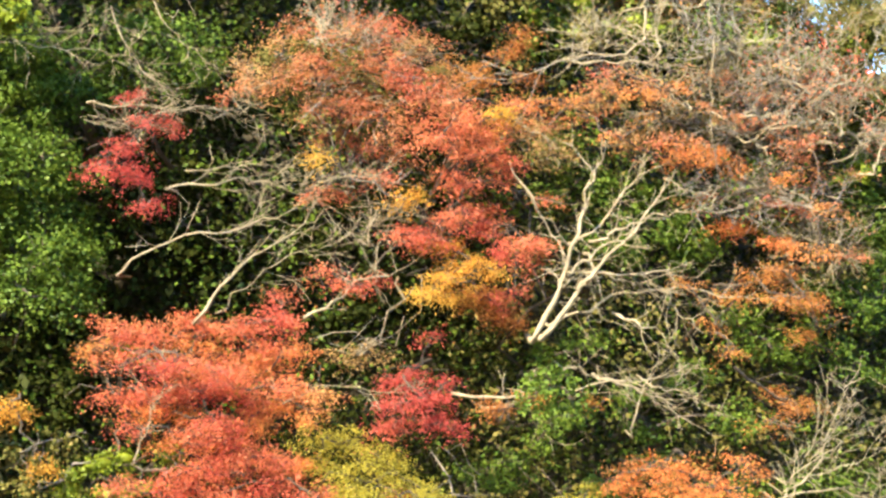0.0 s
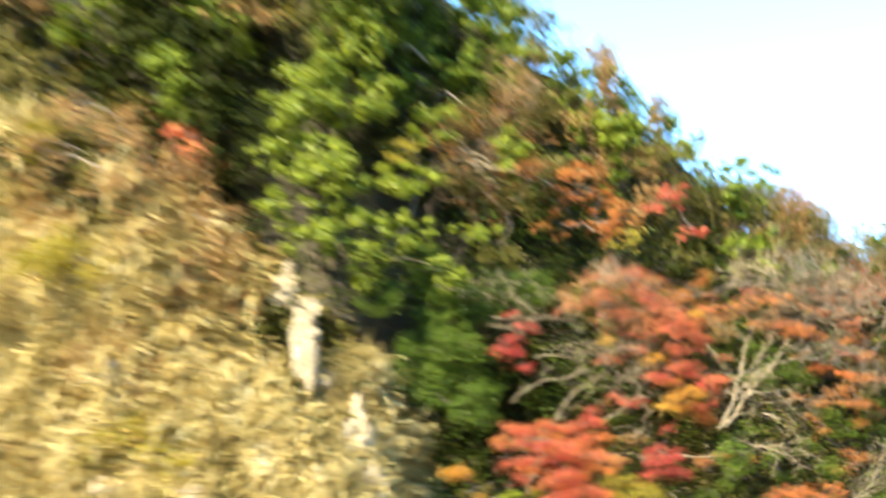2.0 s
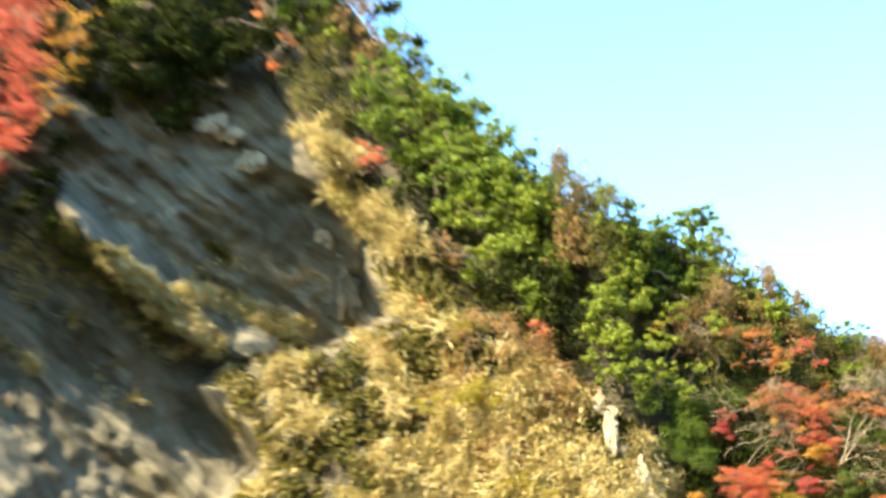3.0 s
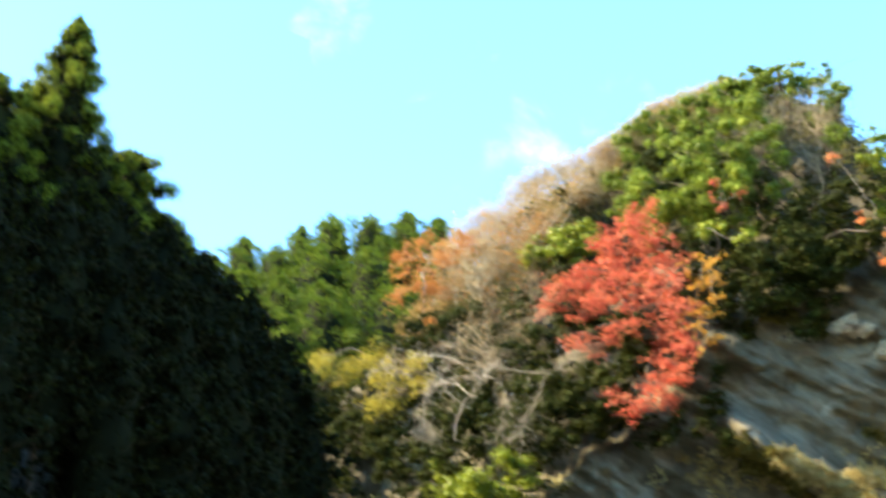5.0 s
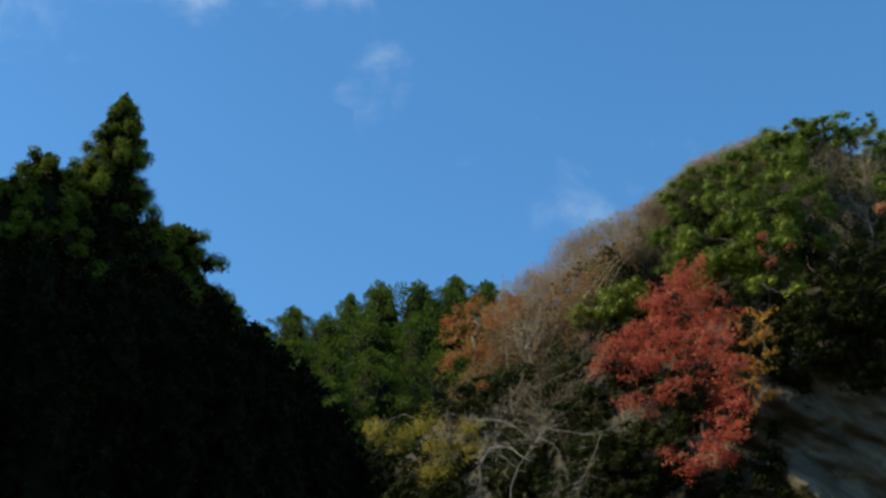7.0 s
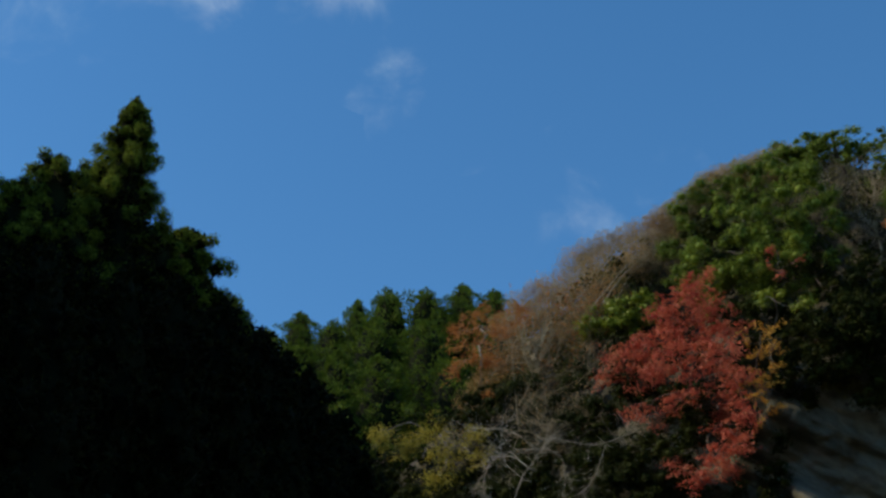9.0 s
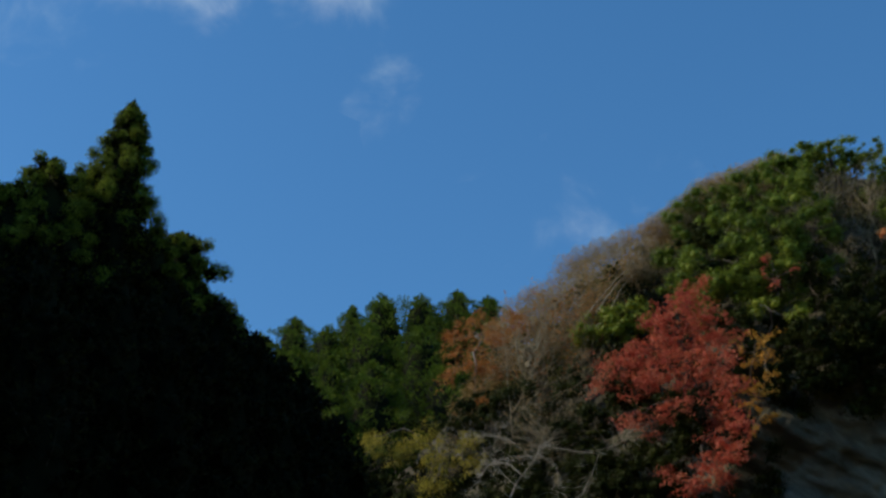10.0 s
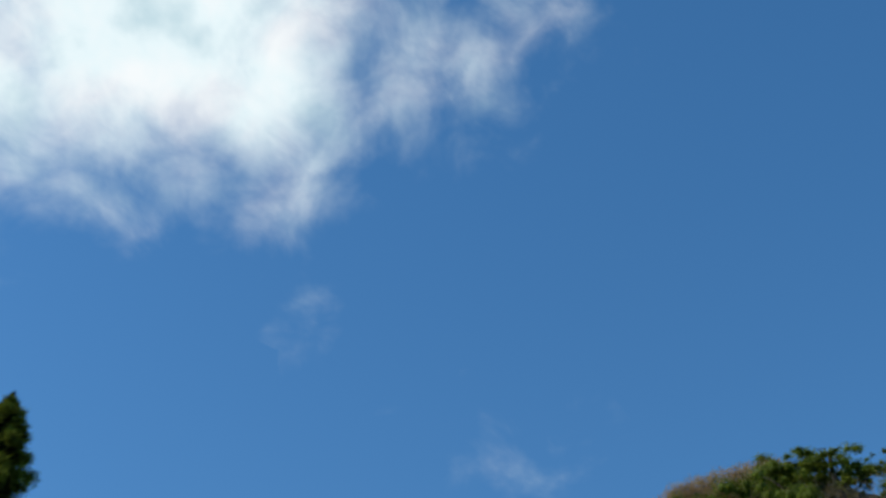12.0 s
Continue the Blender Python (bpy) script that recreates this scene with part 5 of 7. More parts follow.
grass_bank("dry_grass", "straw-yellow dry grass at the edge of the maples", 83,
           [(-8.45, 21.65, 0.90, 1.08), (-7.65, 20.51, 0.90, 1.07), (-8.52, 19.99, 0.89, 0.97), (-7.04, 19.70, 0.49, 0.49), (-9.56, 21.20, 0.97, 1.31), (-9.30, 19.49, 1.13, 0.73),
     (-8.17, 22.49, 0.58, 0.50), (-6.91, 20.36, 0.25, 0.50)], 26000, 0.5, 0.025, STRAW, 0.35, 60, False)
grass_bank("dead_grass", "matted pale dead grass covering the bank", 84, [(-8.45, 21.65, 0.99, 1.08), (-7.65, 20.51, 0.98, 1.07), (-8.52, 19.99, 0.98, 1.05), (-6.96, 19.70, 0.49, 0.65), (-9.56, 21.20, 1.05, 1.31), (-9.30, 19.49, 1.21, 0.97),
     (-8.17, 22.49, 0.66, 0.50), (-6.85, 20.86, 0.33, 0.67), (-6.63, 19.79, 0.32, 0.49)], 20000, 0.36, 0.09, STRAW, 0.15, 14, False)
grass_bank("dead_grass", "matted pale dead grass covering the upper bank", 85, [(-15.05, 25.92, 3.59, 2.72), (-12.47, 23.35, 3.48, 2.61), (-16.92, 23.40, 3.92, 2.46), (-19.70, 24.35, 2.74, 2.17), (-9.84, 21.58, 1.87, 1.87), (-14.14, 20.58, 5.15, 2.03),
     (-16.28, 28.95, 1.85, 2.27), (-21.68, 26.04, 1.68, 1.67)], 18000, 0.4, 0.10, TAN, 0.08, 14, True, -0.3)
grass_bank("dry_grass", "straw-yellow dry grass low on the bank", 86, [(-12.38, 19.38, 3.39, 1.16), (-9.83, 19.88, 2.02, 1.17), (-15.84, 19.39, 3.46, 1.18), (-18.50, 19.91, 2.64, 1.36)], 20000, 0.8, 0.04, STRAW, 0.2, 80, True, -0.3)
grass_bank("dry_grass", "straw-yellow dry grass and bamboo grass on the bank", 80,
           [(-13.97, 25.90, 1.97, 1.64), (-15.84, 27.42, 1.64, 1.67), (-12.50, 24.42, 1.94, 1.60), (-14.95, 23.38, 2.48, 1.76), (-11.07, 22.98, 1.74, 1.91), (-9.84, 21.58, 1.53, 1.53),
     (-13.29, 21.26, 2.76, 1.37), (-16.99, 24.85, 2.16, 1.80), (-18.89, 25.99, 1.84, 1.48), (-17.40, 22.34, 2.49, 1.57), (-19.66, 23.80, 2.00, 1.44), (-8.99, 21.92, 1.03, 1.71),
     (-15.92, 29.33, 1.11, 1.53), (-17.48, 30.54, 1.13, 1.37), (-20.69, 25.28, 1.48, 0.92), (-21.93, 24.56, 1.30, 1.10), (-21.74, 26.79, 1.50, 0.94), (-20.92, 28.30, 0.95, 1.15),
     (-18.52, 29.01, 1.12, 1.15), (-23.18, 26.07, 0.94, 0.75), (-12.53, 25.87, 1.07, 1.09), (-23.81, 20.98, 2.37, 1.23), (-25.73, 21.70, 2.04, 1.77)],
           46000, 0.85, 0.055, STRAW, 0.25, 80, True, -0.3)
grass_bank("dry_grass", "straw-yellow grass hanging from a slanting ledge of the rock face", 81,
           strip([(-31.9, 32.4), (-30.9, 31.4), (-28.2, 29.2), (-26.2, 27.2)], 0.5, 0.3) + strip([(-28.3, 30.2), (-25.1, 29.0), (-22.0, 27.6)], 0.7, 0.4) + strip([(-29.2, 29.5), (-27.2, 28.2)], 0.8, 0.4),
           11000, 0.55, 0.06, STRAW, 0.85, 10, False)
grass_bank("dry_grass", "straw-yellow grass tufts on small ledges", 89,
           strip([(-21.82, 37.77), (-20.62, 34.93), (-18.3, 32.2), (-16.9, 30.2)], 1.2) + strip([(-40.69, 30.66), (-37.38, 28.64), (-34.54, 26.44)], 0.4) + strip([(-46.23, 34.43), (-44.32, 34.18)], 0.4) + strip([(-23.0, 38.0), (-20.8, 34.9), (-18.2, 32.9)], 0.6),
           9000, 0.75, 0.05, STRAW, 1.3)
# The olive undercover stands in for shadow between the grass tufts.
grass_bank("withered_brush", "dull olive brush under the dry grass, painting its shadowed gaps", 87,
           [(-15.05, 25.92, 3.94, 3.07), (-12.47, 23.35, 3.83, 2.95), (-16.92, 23.40, 4.27, 2.81), (-19.70, 24.35, 3.10, 2.52), (-9.84, 21.58, 2.21, 2.20), (-14.14, 20.58, 5.49, 2.37),
     (-16.28, 28.95, 2.22, 2.64), (-21.68, 26.04, 2.05, 2.03), (-18.60, 30.37, 1.51, 1.94), (-23.84, 21.33, 2.37, 1.58), (-26.14, 22.06, 2.23, 2.13), (-21.59, 20.61, 1.62, 0.87)] + strip([(seam_at(z) + 0.3, z) for z in range(10, 37)], 1.5),
           19000, 0.5, 0.12, OLIVE, 0.05, 14, False, -0.8)
# The third strip is brush laid in for dark shade on the upper rock.
grass_bank("withered_brush", "low olive brush and moss in drifts on the rock face, one painting shade", 92,
           strip([(-30.4, 36.6), (-27.6, 33.9), (-25.6, 31.3)], 1.1, 0.9) + strip([(-34.6, 33.6), (-31.4, 30.9), (-28.0, 27.9)], 1.2, 0.9) + strip([(-33.6, 42.3), (-30.6, 40.4), (-27.8, 38.2)], 1.1, 0.9),
           9000, 0.4, 0.10, OLIVE, 0.8, 10)
grass_bank("dry_grass", "thin straw-yellow tufts scattered over the lower rock face", 93,
           [(-33.0, 30.0, 4.5, 2.2), (-29.0, 26.6, 3.2, 2.0), (-37.5, 32.5, 3.0, 1.5), (-26.8, 32.2, 2.0, 1.6)], 3600, 0.4, 0.06, STRAW, 0.75, 9)
grass_bank("dry_grass", "straw-yellow grass along the edge of the bare rock", 88, strip([(seam_at(z) - 0.2, z) for z in range(10, 37)], 0.8), 6000, 0.7, 0.05, STRAW, 0.5, 30)
grass_bank("withered_brush", "brown withered brush in drifts over the bank", 82,
           [(-14.03, 27.76, 1.09, 1.12), (-16.42, 24.30, 1.26, 0.54), (-13.51, 22.66, 1.23, 0.53), (-18.43, 27.48, 1.12, 0.75), (-11.44, 24.41, 1.06, 0.72), (-15.78, 25.93, 1.09, 0.46),
     (-19.58, 22.72, 1.08, 0.54)], 9000, 0.7, 0.05, TAN, 0.3)
for i, s in enumerate(([(-13.46, 21.09, 0.69, 0.38), (-12.78, 21.60, 0.52, 0.31), (-13.97, 20.75, 0.52, 0.28)], [(-14.67, 25.36, 0.81, 0.45), (-13.94, 24.99, 0.54, 0.33), (-15.37, 25.01, 0.54, 0.27)], [(-16.98, 24.67, 0.45, 0.36), (-16.65, 25.21, 0.27, 0.27)], [(-12.49, 24.06, 0.44, 0.25), (-12.09, 21.94, 0.48, 0.20)], [(-12.74, 21.25, 0.73, 0.36), (-11.75, 21.02, 0.48, 0.30)], [(-15.28, 28.09, 0.64, 0.40), (-15.34, 25.22, 0.51, 0.38)])):
    leafy_tree("yellow_shrub", "low yellow shrub on the grassy bank", "shrub", 90 + i, s, YELLOW, GREY_BARK, leaf=0.09, cover=1.7, flat=0.5, depth=-0.6, scatter=0.2, cluster=0.2, stem=0.04, group="yellow shrubs on the bank")


def boulder(name, label, seed, u, z, w, h, out, mat):
    """A weathered outcrop: a lumpy, cracked block set into the bank."""
    bm = bmesh.new()
    bmesh.ops.create_icosphere(bm, subdivisions=4, radius=1.0)
    for v in bm.verts:
        p = v.co.copy()
        k = 1 + 0.55 * noise.fractal(p * 1.4 + Vector((seed, 0, 0)), 0.8, 2.2, 6) - 0.45 * abs(noise.noise(p * 2.3 + Vector((0, seed, 0)))) - 0.2 * abs(noise.noise(p * 5.7 + Vector((0, 0, seed))))
        q = p * k
        v.co = ALONG * (q.x * w) + OUT * (q.y * min(w, h) * 0.7) + Vector((0, 0, q.z * h))
    me = bpy.data.meshes.new(name)
    bm.to_mesh(me)
    bm.free()
    me.materials.append(mat)
    ob = new(name, me)
    ob.matrix_basis = Matrix.Translation(slope(u, z, out))
    tagged(ob, label, "rock", "pale outcrops on the bank")


for i, (u, z, w, h) in enumerate([(-9.27, 23.49, 0.32, 0.99), (-9.74, 24.62, 0.25, 0.50), (-8.17, 21.29, 0.33, 0.84), (-7.85, 20.33, 0.36, 0.60), (-11.60, 20.30, 0.27, 0.22), (-13.53, 20.16, 0.36, 0.22),
     (-13.55, 22.59, 0.24, 0.27), (-8.88, 22.63, 0.22, 0.22)]):
    boulder("outcrop", "pale sunlit rock outcrop in the dry grass", i * 3.7, u, z, w, h, face(u, z) + 1.0, PALE_ROCK)
for i, (u, z, w, h) in enumerate([(-20.72, 29.88, 0.84, 2.28), (-21.58, 32.50, 0.61, 0.95), (-27.50, 38.70, 0.95, 0.50), (-26.60, 38.05, 0.75, 0.48), (-25.34, 36.48, 0.85, 0.65), (-24.06, 36.78, 0.58, 1.00), (-33.38, 36.84, 1.55, 1.73)]):
    boulder("outcrop", "pale grey rib of rock on the cliff", 40 + i * 2.9, u, z, w, h, face(u, z) + (0.9 if i in (2, 3, 4) else 0.3 if i < 2 else -0.3), PALE_ROCK if 0 < i < 5 else ROCK)

# ---- the autumn slope: undergrowth ----
def undergrowth(name, label, seed, u0, u1, z0, top, count, leaf, mat, out=0.0, band=8.0):
    """Evergreen brush that covers the ground between the trees."""
    rng = np.random.default_rng(seed)
    k = count // 40
    c = []
    for _ in range(k):
        u = rng.uniform(u0, u1)
        z = rng.uniform(min(z0, ridge(u) - band), ridge(u) + top)
        c.append(slope(u, z, face(u, z) + 0.8 * noise.noise((u * 0.5, z * 0.5, seed)) + out))
    c = np.repeat(np.array(c), 40, 0)
    p = c + np.clip(rng.normal(size=c.shape), -2, 2) * 0.28
    v, q = leaf_quads(rng, p, leaf, 0.6, 0.5, OUT_N * 0.3)
    tagged(new(name, quads(name, v, q, mat)), label, "undergrowth", kind="stuff")


# Undergrowth in dark leaves, so the gaps between trees read as shade.
undergrowth("undergrowth", "evergreen undergrowth beside the autumn trees, dark to paint shade", 100, -12, -3, 14, 0.3, 14000, 0.13, DARK_SHADE_GREEN, 0.9)
undergrowth("undergrowth", "evergreen undergrowth between the autumn trees, dark to paint shade", 109, -3, 9, 14, 0.3, 52000, 0.088, DARK_SHADE_GREEN, 0.9)
undergrowth("undergrowth", "evergreen undergrowth behind the maples, its shade put into the colour", 110, -6.5, -0.5, 18, 0.0, 30000, 0.085, DARK_SHADE_GREEN, 0.9, 9.0)
undergrowth("undergrowth", "green leafy undergrowth among the maples", 111, -6.5, 5, 18, 0.0, 22000, 0.075, GLOSSY, 1.15, 9.0)
undergrowth("undergrowth", "olive and tan brush near the skyline", 104, -1.5, 9, 22.5, 0.45, 26000, 0.08, OLIVE, 1.2)
undergrowth("undergrowth", "green brush along the ridge", 105, -14, -1, 27, 0.45, 18000, 0.12, DARK_SHADE_GREEN, 0.15, 5.0)
undergrowth("undergrowth", "dark brush covering the upper gorge side", 101, -72, -45, 28, 0.8, 16000, 0.30, DARK_SHADE_GREEN, 0.5)
undergrowth("undergrowth", "dark brush along the top of the rock face", 106, -46, -12, 60, 0.5, 15000, 0.28, DARK_SHADE_GREEN, 0.5)
undergrowth("undergrowth", "olive brush along the top of the ridge", 107, -58, -24, 60, 0.5, 16000, 0.15, OLIVE, 0.6, 4.0)
undergrowth("undergrowth", "withered tan brush along the top of the ridge", 108, -58, -40, 60, 0.6, 11000, 0.13, TAN, 0.9, 2.0)
undergrowth("undergrowth", "dark brush covering the gorge side downstream", 102, 9, 40, 10, 0.6, 5000, 0.4, DARK_SHADE_GREEN, 0.6)
undergrowth("undergrowth", "dark brush covering the gorge side upstream", 103, -110, -60, 20, 0.6, 5000, 0.45, DARK_SHADE_GREEN, 0.6)

# ---- the autumn slope: evergreens ----
SLOPE = "evergreens on the autumn slope"
leafy_tree("evergreen_tree", "glossy sunlit evergreen tree beside the maples", "tree", 110,
           [(-5.87, 24.54, 0.55, 0.37), (-5.95, 23.85, 0.43, 0.37), (-5.54, 24.06, 0.43, 0.37), (-5.79, 23.30, 0.48, 0.37), (-5.87, 22.68, 0.42, 0.36), (-5.41, 22.95, 0.33, 0.37),
     (-5.55, 22.27, 0.48, 0.37), (-5.82, 21.89, 0.35, 0.36), (-5.34, 21.79, 0.30, 0.27), (-5.02, 24.65, 0.36, 0.31), (-4.60, 24.80, 0.43, 0.25), (-4.40, 24.43, 0.43, 0.28),
     (-5.18, 24.27, 0.30, 0.28), (-4.17, 24.70, 0.37, 0.25), (-6.54, 23.70, 0.42, 0.56), (-6.52, 22.47, 0.42, 0.55), (-6.60, 24.69, 0.42, 0.50)],
           GLOSSY, DARK_BARK, leaf=0.052, cover=2.2, flat=0.6, depth=-0.3, scatter=0.3, cluster=0.10, stem=0.12, group=SLOPE)
# A dark backing paints the shade behind the maple branches.
leafy_tree("evergreen_tree", "evergreen behind the maple branches, dark to paint the shade there", "tree", 111,
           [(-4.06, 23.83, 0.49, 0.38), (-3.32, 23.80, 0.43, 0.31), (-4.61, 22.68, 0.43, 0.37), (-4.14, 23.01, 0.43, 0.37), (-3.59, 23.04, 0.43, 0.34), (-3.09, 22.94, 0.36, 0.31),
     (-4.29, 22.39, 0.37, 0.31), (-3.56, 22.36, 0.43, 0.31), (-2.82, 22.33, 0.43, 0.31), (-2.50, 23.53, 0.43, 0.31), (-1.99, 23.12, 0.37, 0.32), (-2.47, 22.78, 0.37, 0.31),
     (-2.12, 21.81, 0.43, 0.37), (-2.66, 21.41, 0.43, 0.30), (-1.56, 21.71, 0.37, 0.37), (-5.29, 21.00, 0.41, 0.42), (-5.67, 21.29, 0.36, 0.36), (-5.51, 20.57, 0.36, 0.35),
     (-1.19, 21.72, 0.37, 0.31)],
           DARK_SHADE_GREEN, DARK_BARK, leaf=0.06, cover=1.5, flat=0.6, depth=-1.3, scatter=0.3, cluster=0.11, stem=0.12, group=SLOPE)
leafy_tree("evergreen_tree", "green evergreen bush behind the pale bare tree", "tree", 112,
           [(-0.00, 23.59, 0.32, 0.28), (0.33, 23.29, 0.34, 0.28), (0.02, 23.02, 0.31, 0.25), (0.71, 23.18, 0.38, 0.28), (1.04, 22.82, 0.41, 0.28), (1.49, 22.71, 0.38, 0.25),
     (0.66, 22.68, 0.38, 0.26), (1.28, 23.21, 0.32, 0.22), (1.62, 22.47, 0.29, 0.16), (0.09, 22.59, 0.26, 0.19)],
           GLOSSY, DARK_BARK, leaf=0.05, cover=1.9, flat=0.5, depth=-0.8, scatter=0.25, cluster=0.10, stem=0.09, group=SLOPE)
leafy_tree("evergreen_tree", "sunlit green bush among rust coloured twigs", "tree", 113,
           [(3.23, 22.41, 0.38, 0.28), (3.49, 22.04, 0.32, 0.28), (3.04, 22.09, 0.32, 0.25), (3.34, 23.25, 0.33, 0.29), (3.61, 22.81, 0.29, 0.29), (3.60, 23.58, 0.26, 0.26),
     (2.92, 21.64, 0.38, 0.25), (2.47, 21.44, 0.39, 0.25), (3.50, 21.41, 0.32, 0.25), (2.08, 21.86, 0.35, 0.22), (3.88, 22.31, 0.32, 0.38), (3.93, 23.08, 0.33, 0.38)],
           GLOSSY, DARK_BARK, leaf=0.05, cover=1.8, flat=0.5, depth=-0.6, scatter=0.3, cluster=0.10, stem=0.09, group=SLOPE)
leafy_tree("green_shrub", "leafy green shrub low on the autumn slope", "shrub", 114,
           [(0.01, 21.28, 0.31, 0.19), (0.38, 21.48, 0.25, 0.16), (0.16, 20.66, 0.28, 0.21), (-0.15, 20.53, 0.25, 0.18), (-0.32, 20.10, 0.37, 0.19), (-0.75, 19.96, 0.31, 0.18),
     (1.10, 20.57, 0.28, 0.15), (0.71, 20.93, 0.28, 0.21), (1.59, 21.03, 0.38, 0.22), (2.04, 20.80, 0.38, 0.22), (1.23, 20.15, 0.38, 0.15), (0.74, 19.95, 0.44, 0.15),
     (1.49, 19.91, 0.44, 0.12), (2.82, 19.99, 0.44, 0.13), (2.19, 19.94, 0.37, 0.12), (3.26, 20.03, 0.39, 0.15)],
           GLOSSY, DARK_BARK, leaf=0.05, cover=1.7, flat=0.5, depth=-0.6, scatter=0.3, cluster=0.09, stem=0.06, group=SLOPE)
leafy_tree("green_shrub", "leafy green shrub below the evergreen tree", "shrub", 115,
           [(-4.93, 19.94, 0.35, 0.21), (-4.57, 19.83, 0.33, 0.18), (-5.16, 19.69, 0.30, 0.15), (-4.46, 21.16, 0.21, 0.13), (-4.77, 21.27, 0.18, 0.11), (-4.83, 20.18, 0.21, 0.13),
     (-4.29, 20.20, 0.15, 0.09)], LIMEGREEN, DARK_BARK, leaf=0.05, cover=1.8, flat=0.5, depth=-0.2, scatter=0.2,
           cluster=0.09, stem=0.05, group=SLOPE)
# The dark hole above the maples is painted with dark leaves.
leafy_tree("evergreen_tree", "dark evergreen put in for the shaded gap above the maples", "tree", 116,
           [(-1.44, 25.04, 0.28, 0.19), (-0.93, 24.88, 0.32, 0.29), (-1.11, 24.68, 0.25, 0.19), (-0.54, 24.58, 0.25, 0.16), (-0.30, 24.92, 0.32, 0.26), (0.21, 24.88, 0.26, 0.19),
     (-1.69, 24.97, 0.19, 0.20), (0.03, 24.61, 0.32, 0.16), (-0.96, 25.65, 0.38, 0.32), (-0.32, 25.69, 0.38, 0.33)], DARK_SHADE_GREEN, DARK_BARK, leaf=0.06, cover=1.6, flat=0.5,
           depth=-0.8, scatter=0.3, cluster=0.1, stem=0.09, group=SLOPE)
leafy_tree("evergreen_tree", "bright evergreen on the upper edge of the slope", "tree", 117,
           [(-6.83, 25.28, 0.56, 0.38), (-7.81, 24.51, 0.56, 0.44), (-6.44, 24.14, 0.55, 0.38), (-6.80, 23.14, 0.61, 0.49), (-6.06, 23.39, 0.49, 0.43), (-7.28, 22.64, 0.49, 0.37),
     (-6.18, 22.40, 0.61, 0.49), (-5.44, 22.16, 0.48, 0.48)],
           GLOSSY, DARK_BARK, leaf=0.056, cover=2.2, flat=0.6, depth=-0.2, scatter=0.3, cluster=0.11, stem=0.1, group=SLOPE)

# Solid dark foliage gives the twigs a background of painted shade.
leafy_tree("evergreen_tree", "dark evergreen backing the twigs near the skyline, shade in its colour", "tree", 118,
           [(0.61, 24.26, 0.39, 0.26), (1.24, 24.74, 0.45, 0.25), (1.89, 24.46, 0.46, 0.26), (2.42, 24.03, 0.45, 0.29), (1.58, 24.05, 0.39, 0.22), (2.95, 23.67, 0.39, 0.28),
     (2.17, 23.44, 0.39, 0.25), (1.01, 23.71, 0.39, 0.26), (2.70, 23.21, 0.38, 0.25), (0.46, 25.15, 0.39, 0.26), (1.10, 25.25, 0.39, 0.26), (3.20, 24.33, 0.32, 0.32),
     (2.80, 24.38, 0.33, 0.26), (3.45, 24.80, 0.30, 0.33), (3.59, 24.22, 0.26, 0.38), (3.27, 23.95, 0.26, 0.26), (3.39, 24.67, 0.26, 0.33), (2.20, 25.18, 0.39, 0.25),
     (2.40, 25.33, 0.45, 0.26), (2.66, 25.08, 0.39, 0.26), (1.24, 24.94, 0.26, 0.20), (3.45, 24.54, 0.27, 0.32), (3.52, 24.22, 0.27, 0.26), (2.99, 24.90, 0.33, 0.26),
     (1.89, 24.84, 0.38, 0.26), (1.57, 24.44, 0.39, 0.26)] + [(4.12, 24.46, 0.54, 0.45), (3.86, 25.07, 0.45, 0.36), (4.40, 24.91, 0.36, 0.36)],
           DARK_SHADE_GREEN, DARK_BARK, leaf=0.06, cover=1.3, flat=0.5, depth=-0.9, scatter=0.3, cluster=0.12, stem=0.09, group=SLOPE)
leafy_tree("olive_tree", "dull olive tree on the skyline of the autumn slope", "tree", 119,
           [(2.14, 25.25, 0.45, 0.30), (2.73, 25.08, 0.39, 0.29), (3.19, 24.78, 0.33, 0.32), (3.46, 24.41, 0.29, 0.39), (1.75, 25.03, 0.39, 0.26), (2.47, 24.75, 0.39, 0.26),
     (1.49, 25.34, 0.38, 0.26), (3.45, 24.93, 0.26, 0.20)],
           OLIVE, GREY_BARK, leaf=0.055, cover=2.0, flat=0.4, depth=-1.0, scatter=0.3, cluster=0.12, stem=0.07, group=SLOPE)

# ---- the autumn slope: maples ----
MAPLES = "maples on the autumn slope"
leafy_tree("maple_tree", "maple with salmon and rust leaves on the autumn slope", "tree", 120,
           [(-3.29, 24.43, 0.43, 0.17), (-3.53, 24.29, 0.25, 0.12), (-2.92, 24.58, 0.37, 0.16), (-2.55, 24.47, 0.38, 0.17), (-2.18, 24.68, 0.37, 0.17), (-2.78, 24.14, 0.37, 0.13),
     (-2.40, 24.04, 0.37, 0.14), (-1.92, 24.51, 0.37, 0.19), (-1.66, 24.27, 0.31, 0.18), (-1.96, 23.93, 0.31, 0.12), (-3.19, 24.88, 0.37, 0.13), (-2.57, 24.98, 0.38, 0.13),
     (-2.01, 25.01, 0.32, 0.13), (-2.73, 23.08, 0.21, 0.10), (-2.26, 23.60, 0.31, 0.09), (-3.60, 24.54, 0.21, 0.10), (-1.48, 24.40, 0.25, 0.15)],
           SALMON, DARK_BARK, leaf=0.025, cover=1.30, flat=0.25, depth=0.0, scatter=0.35, cluster=0.11, stem=0.07, twig=5, group=MAPLES)
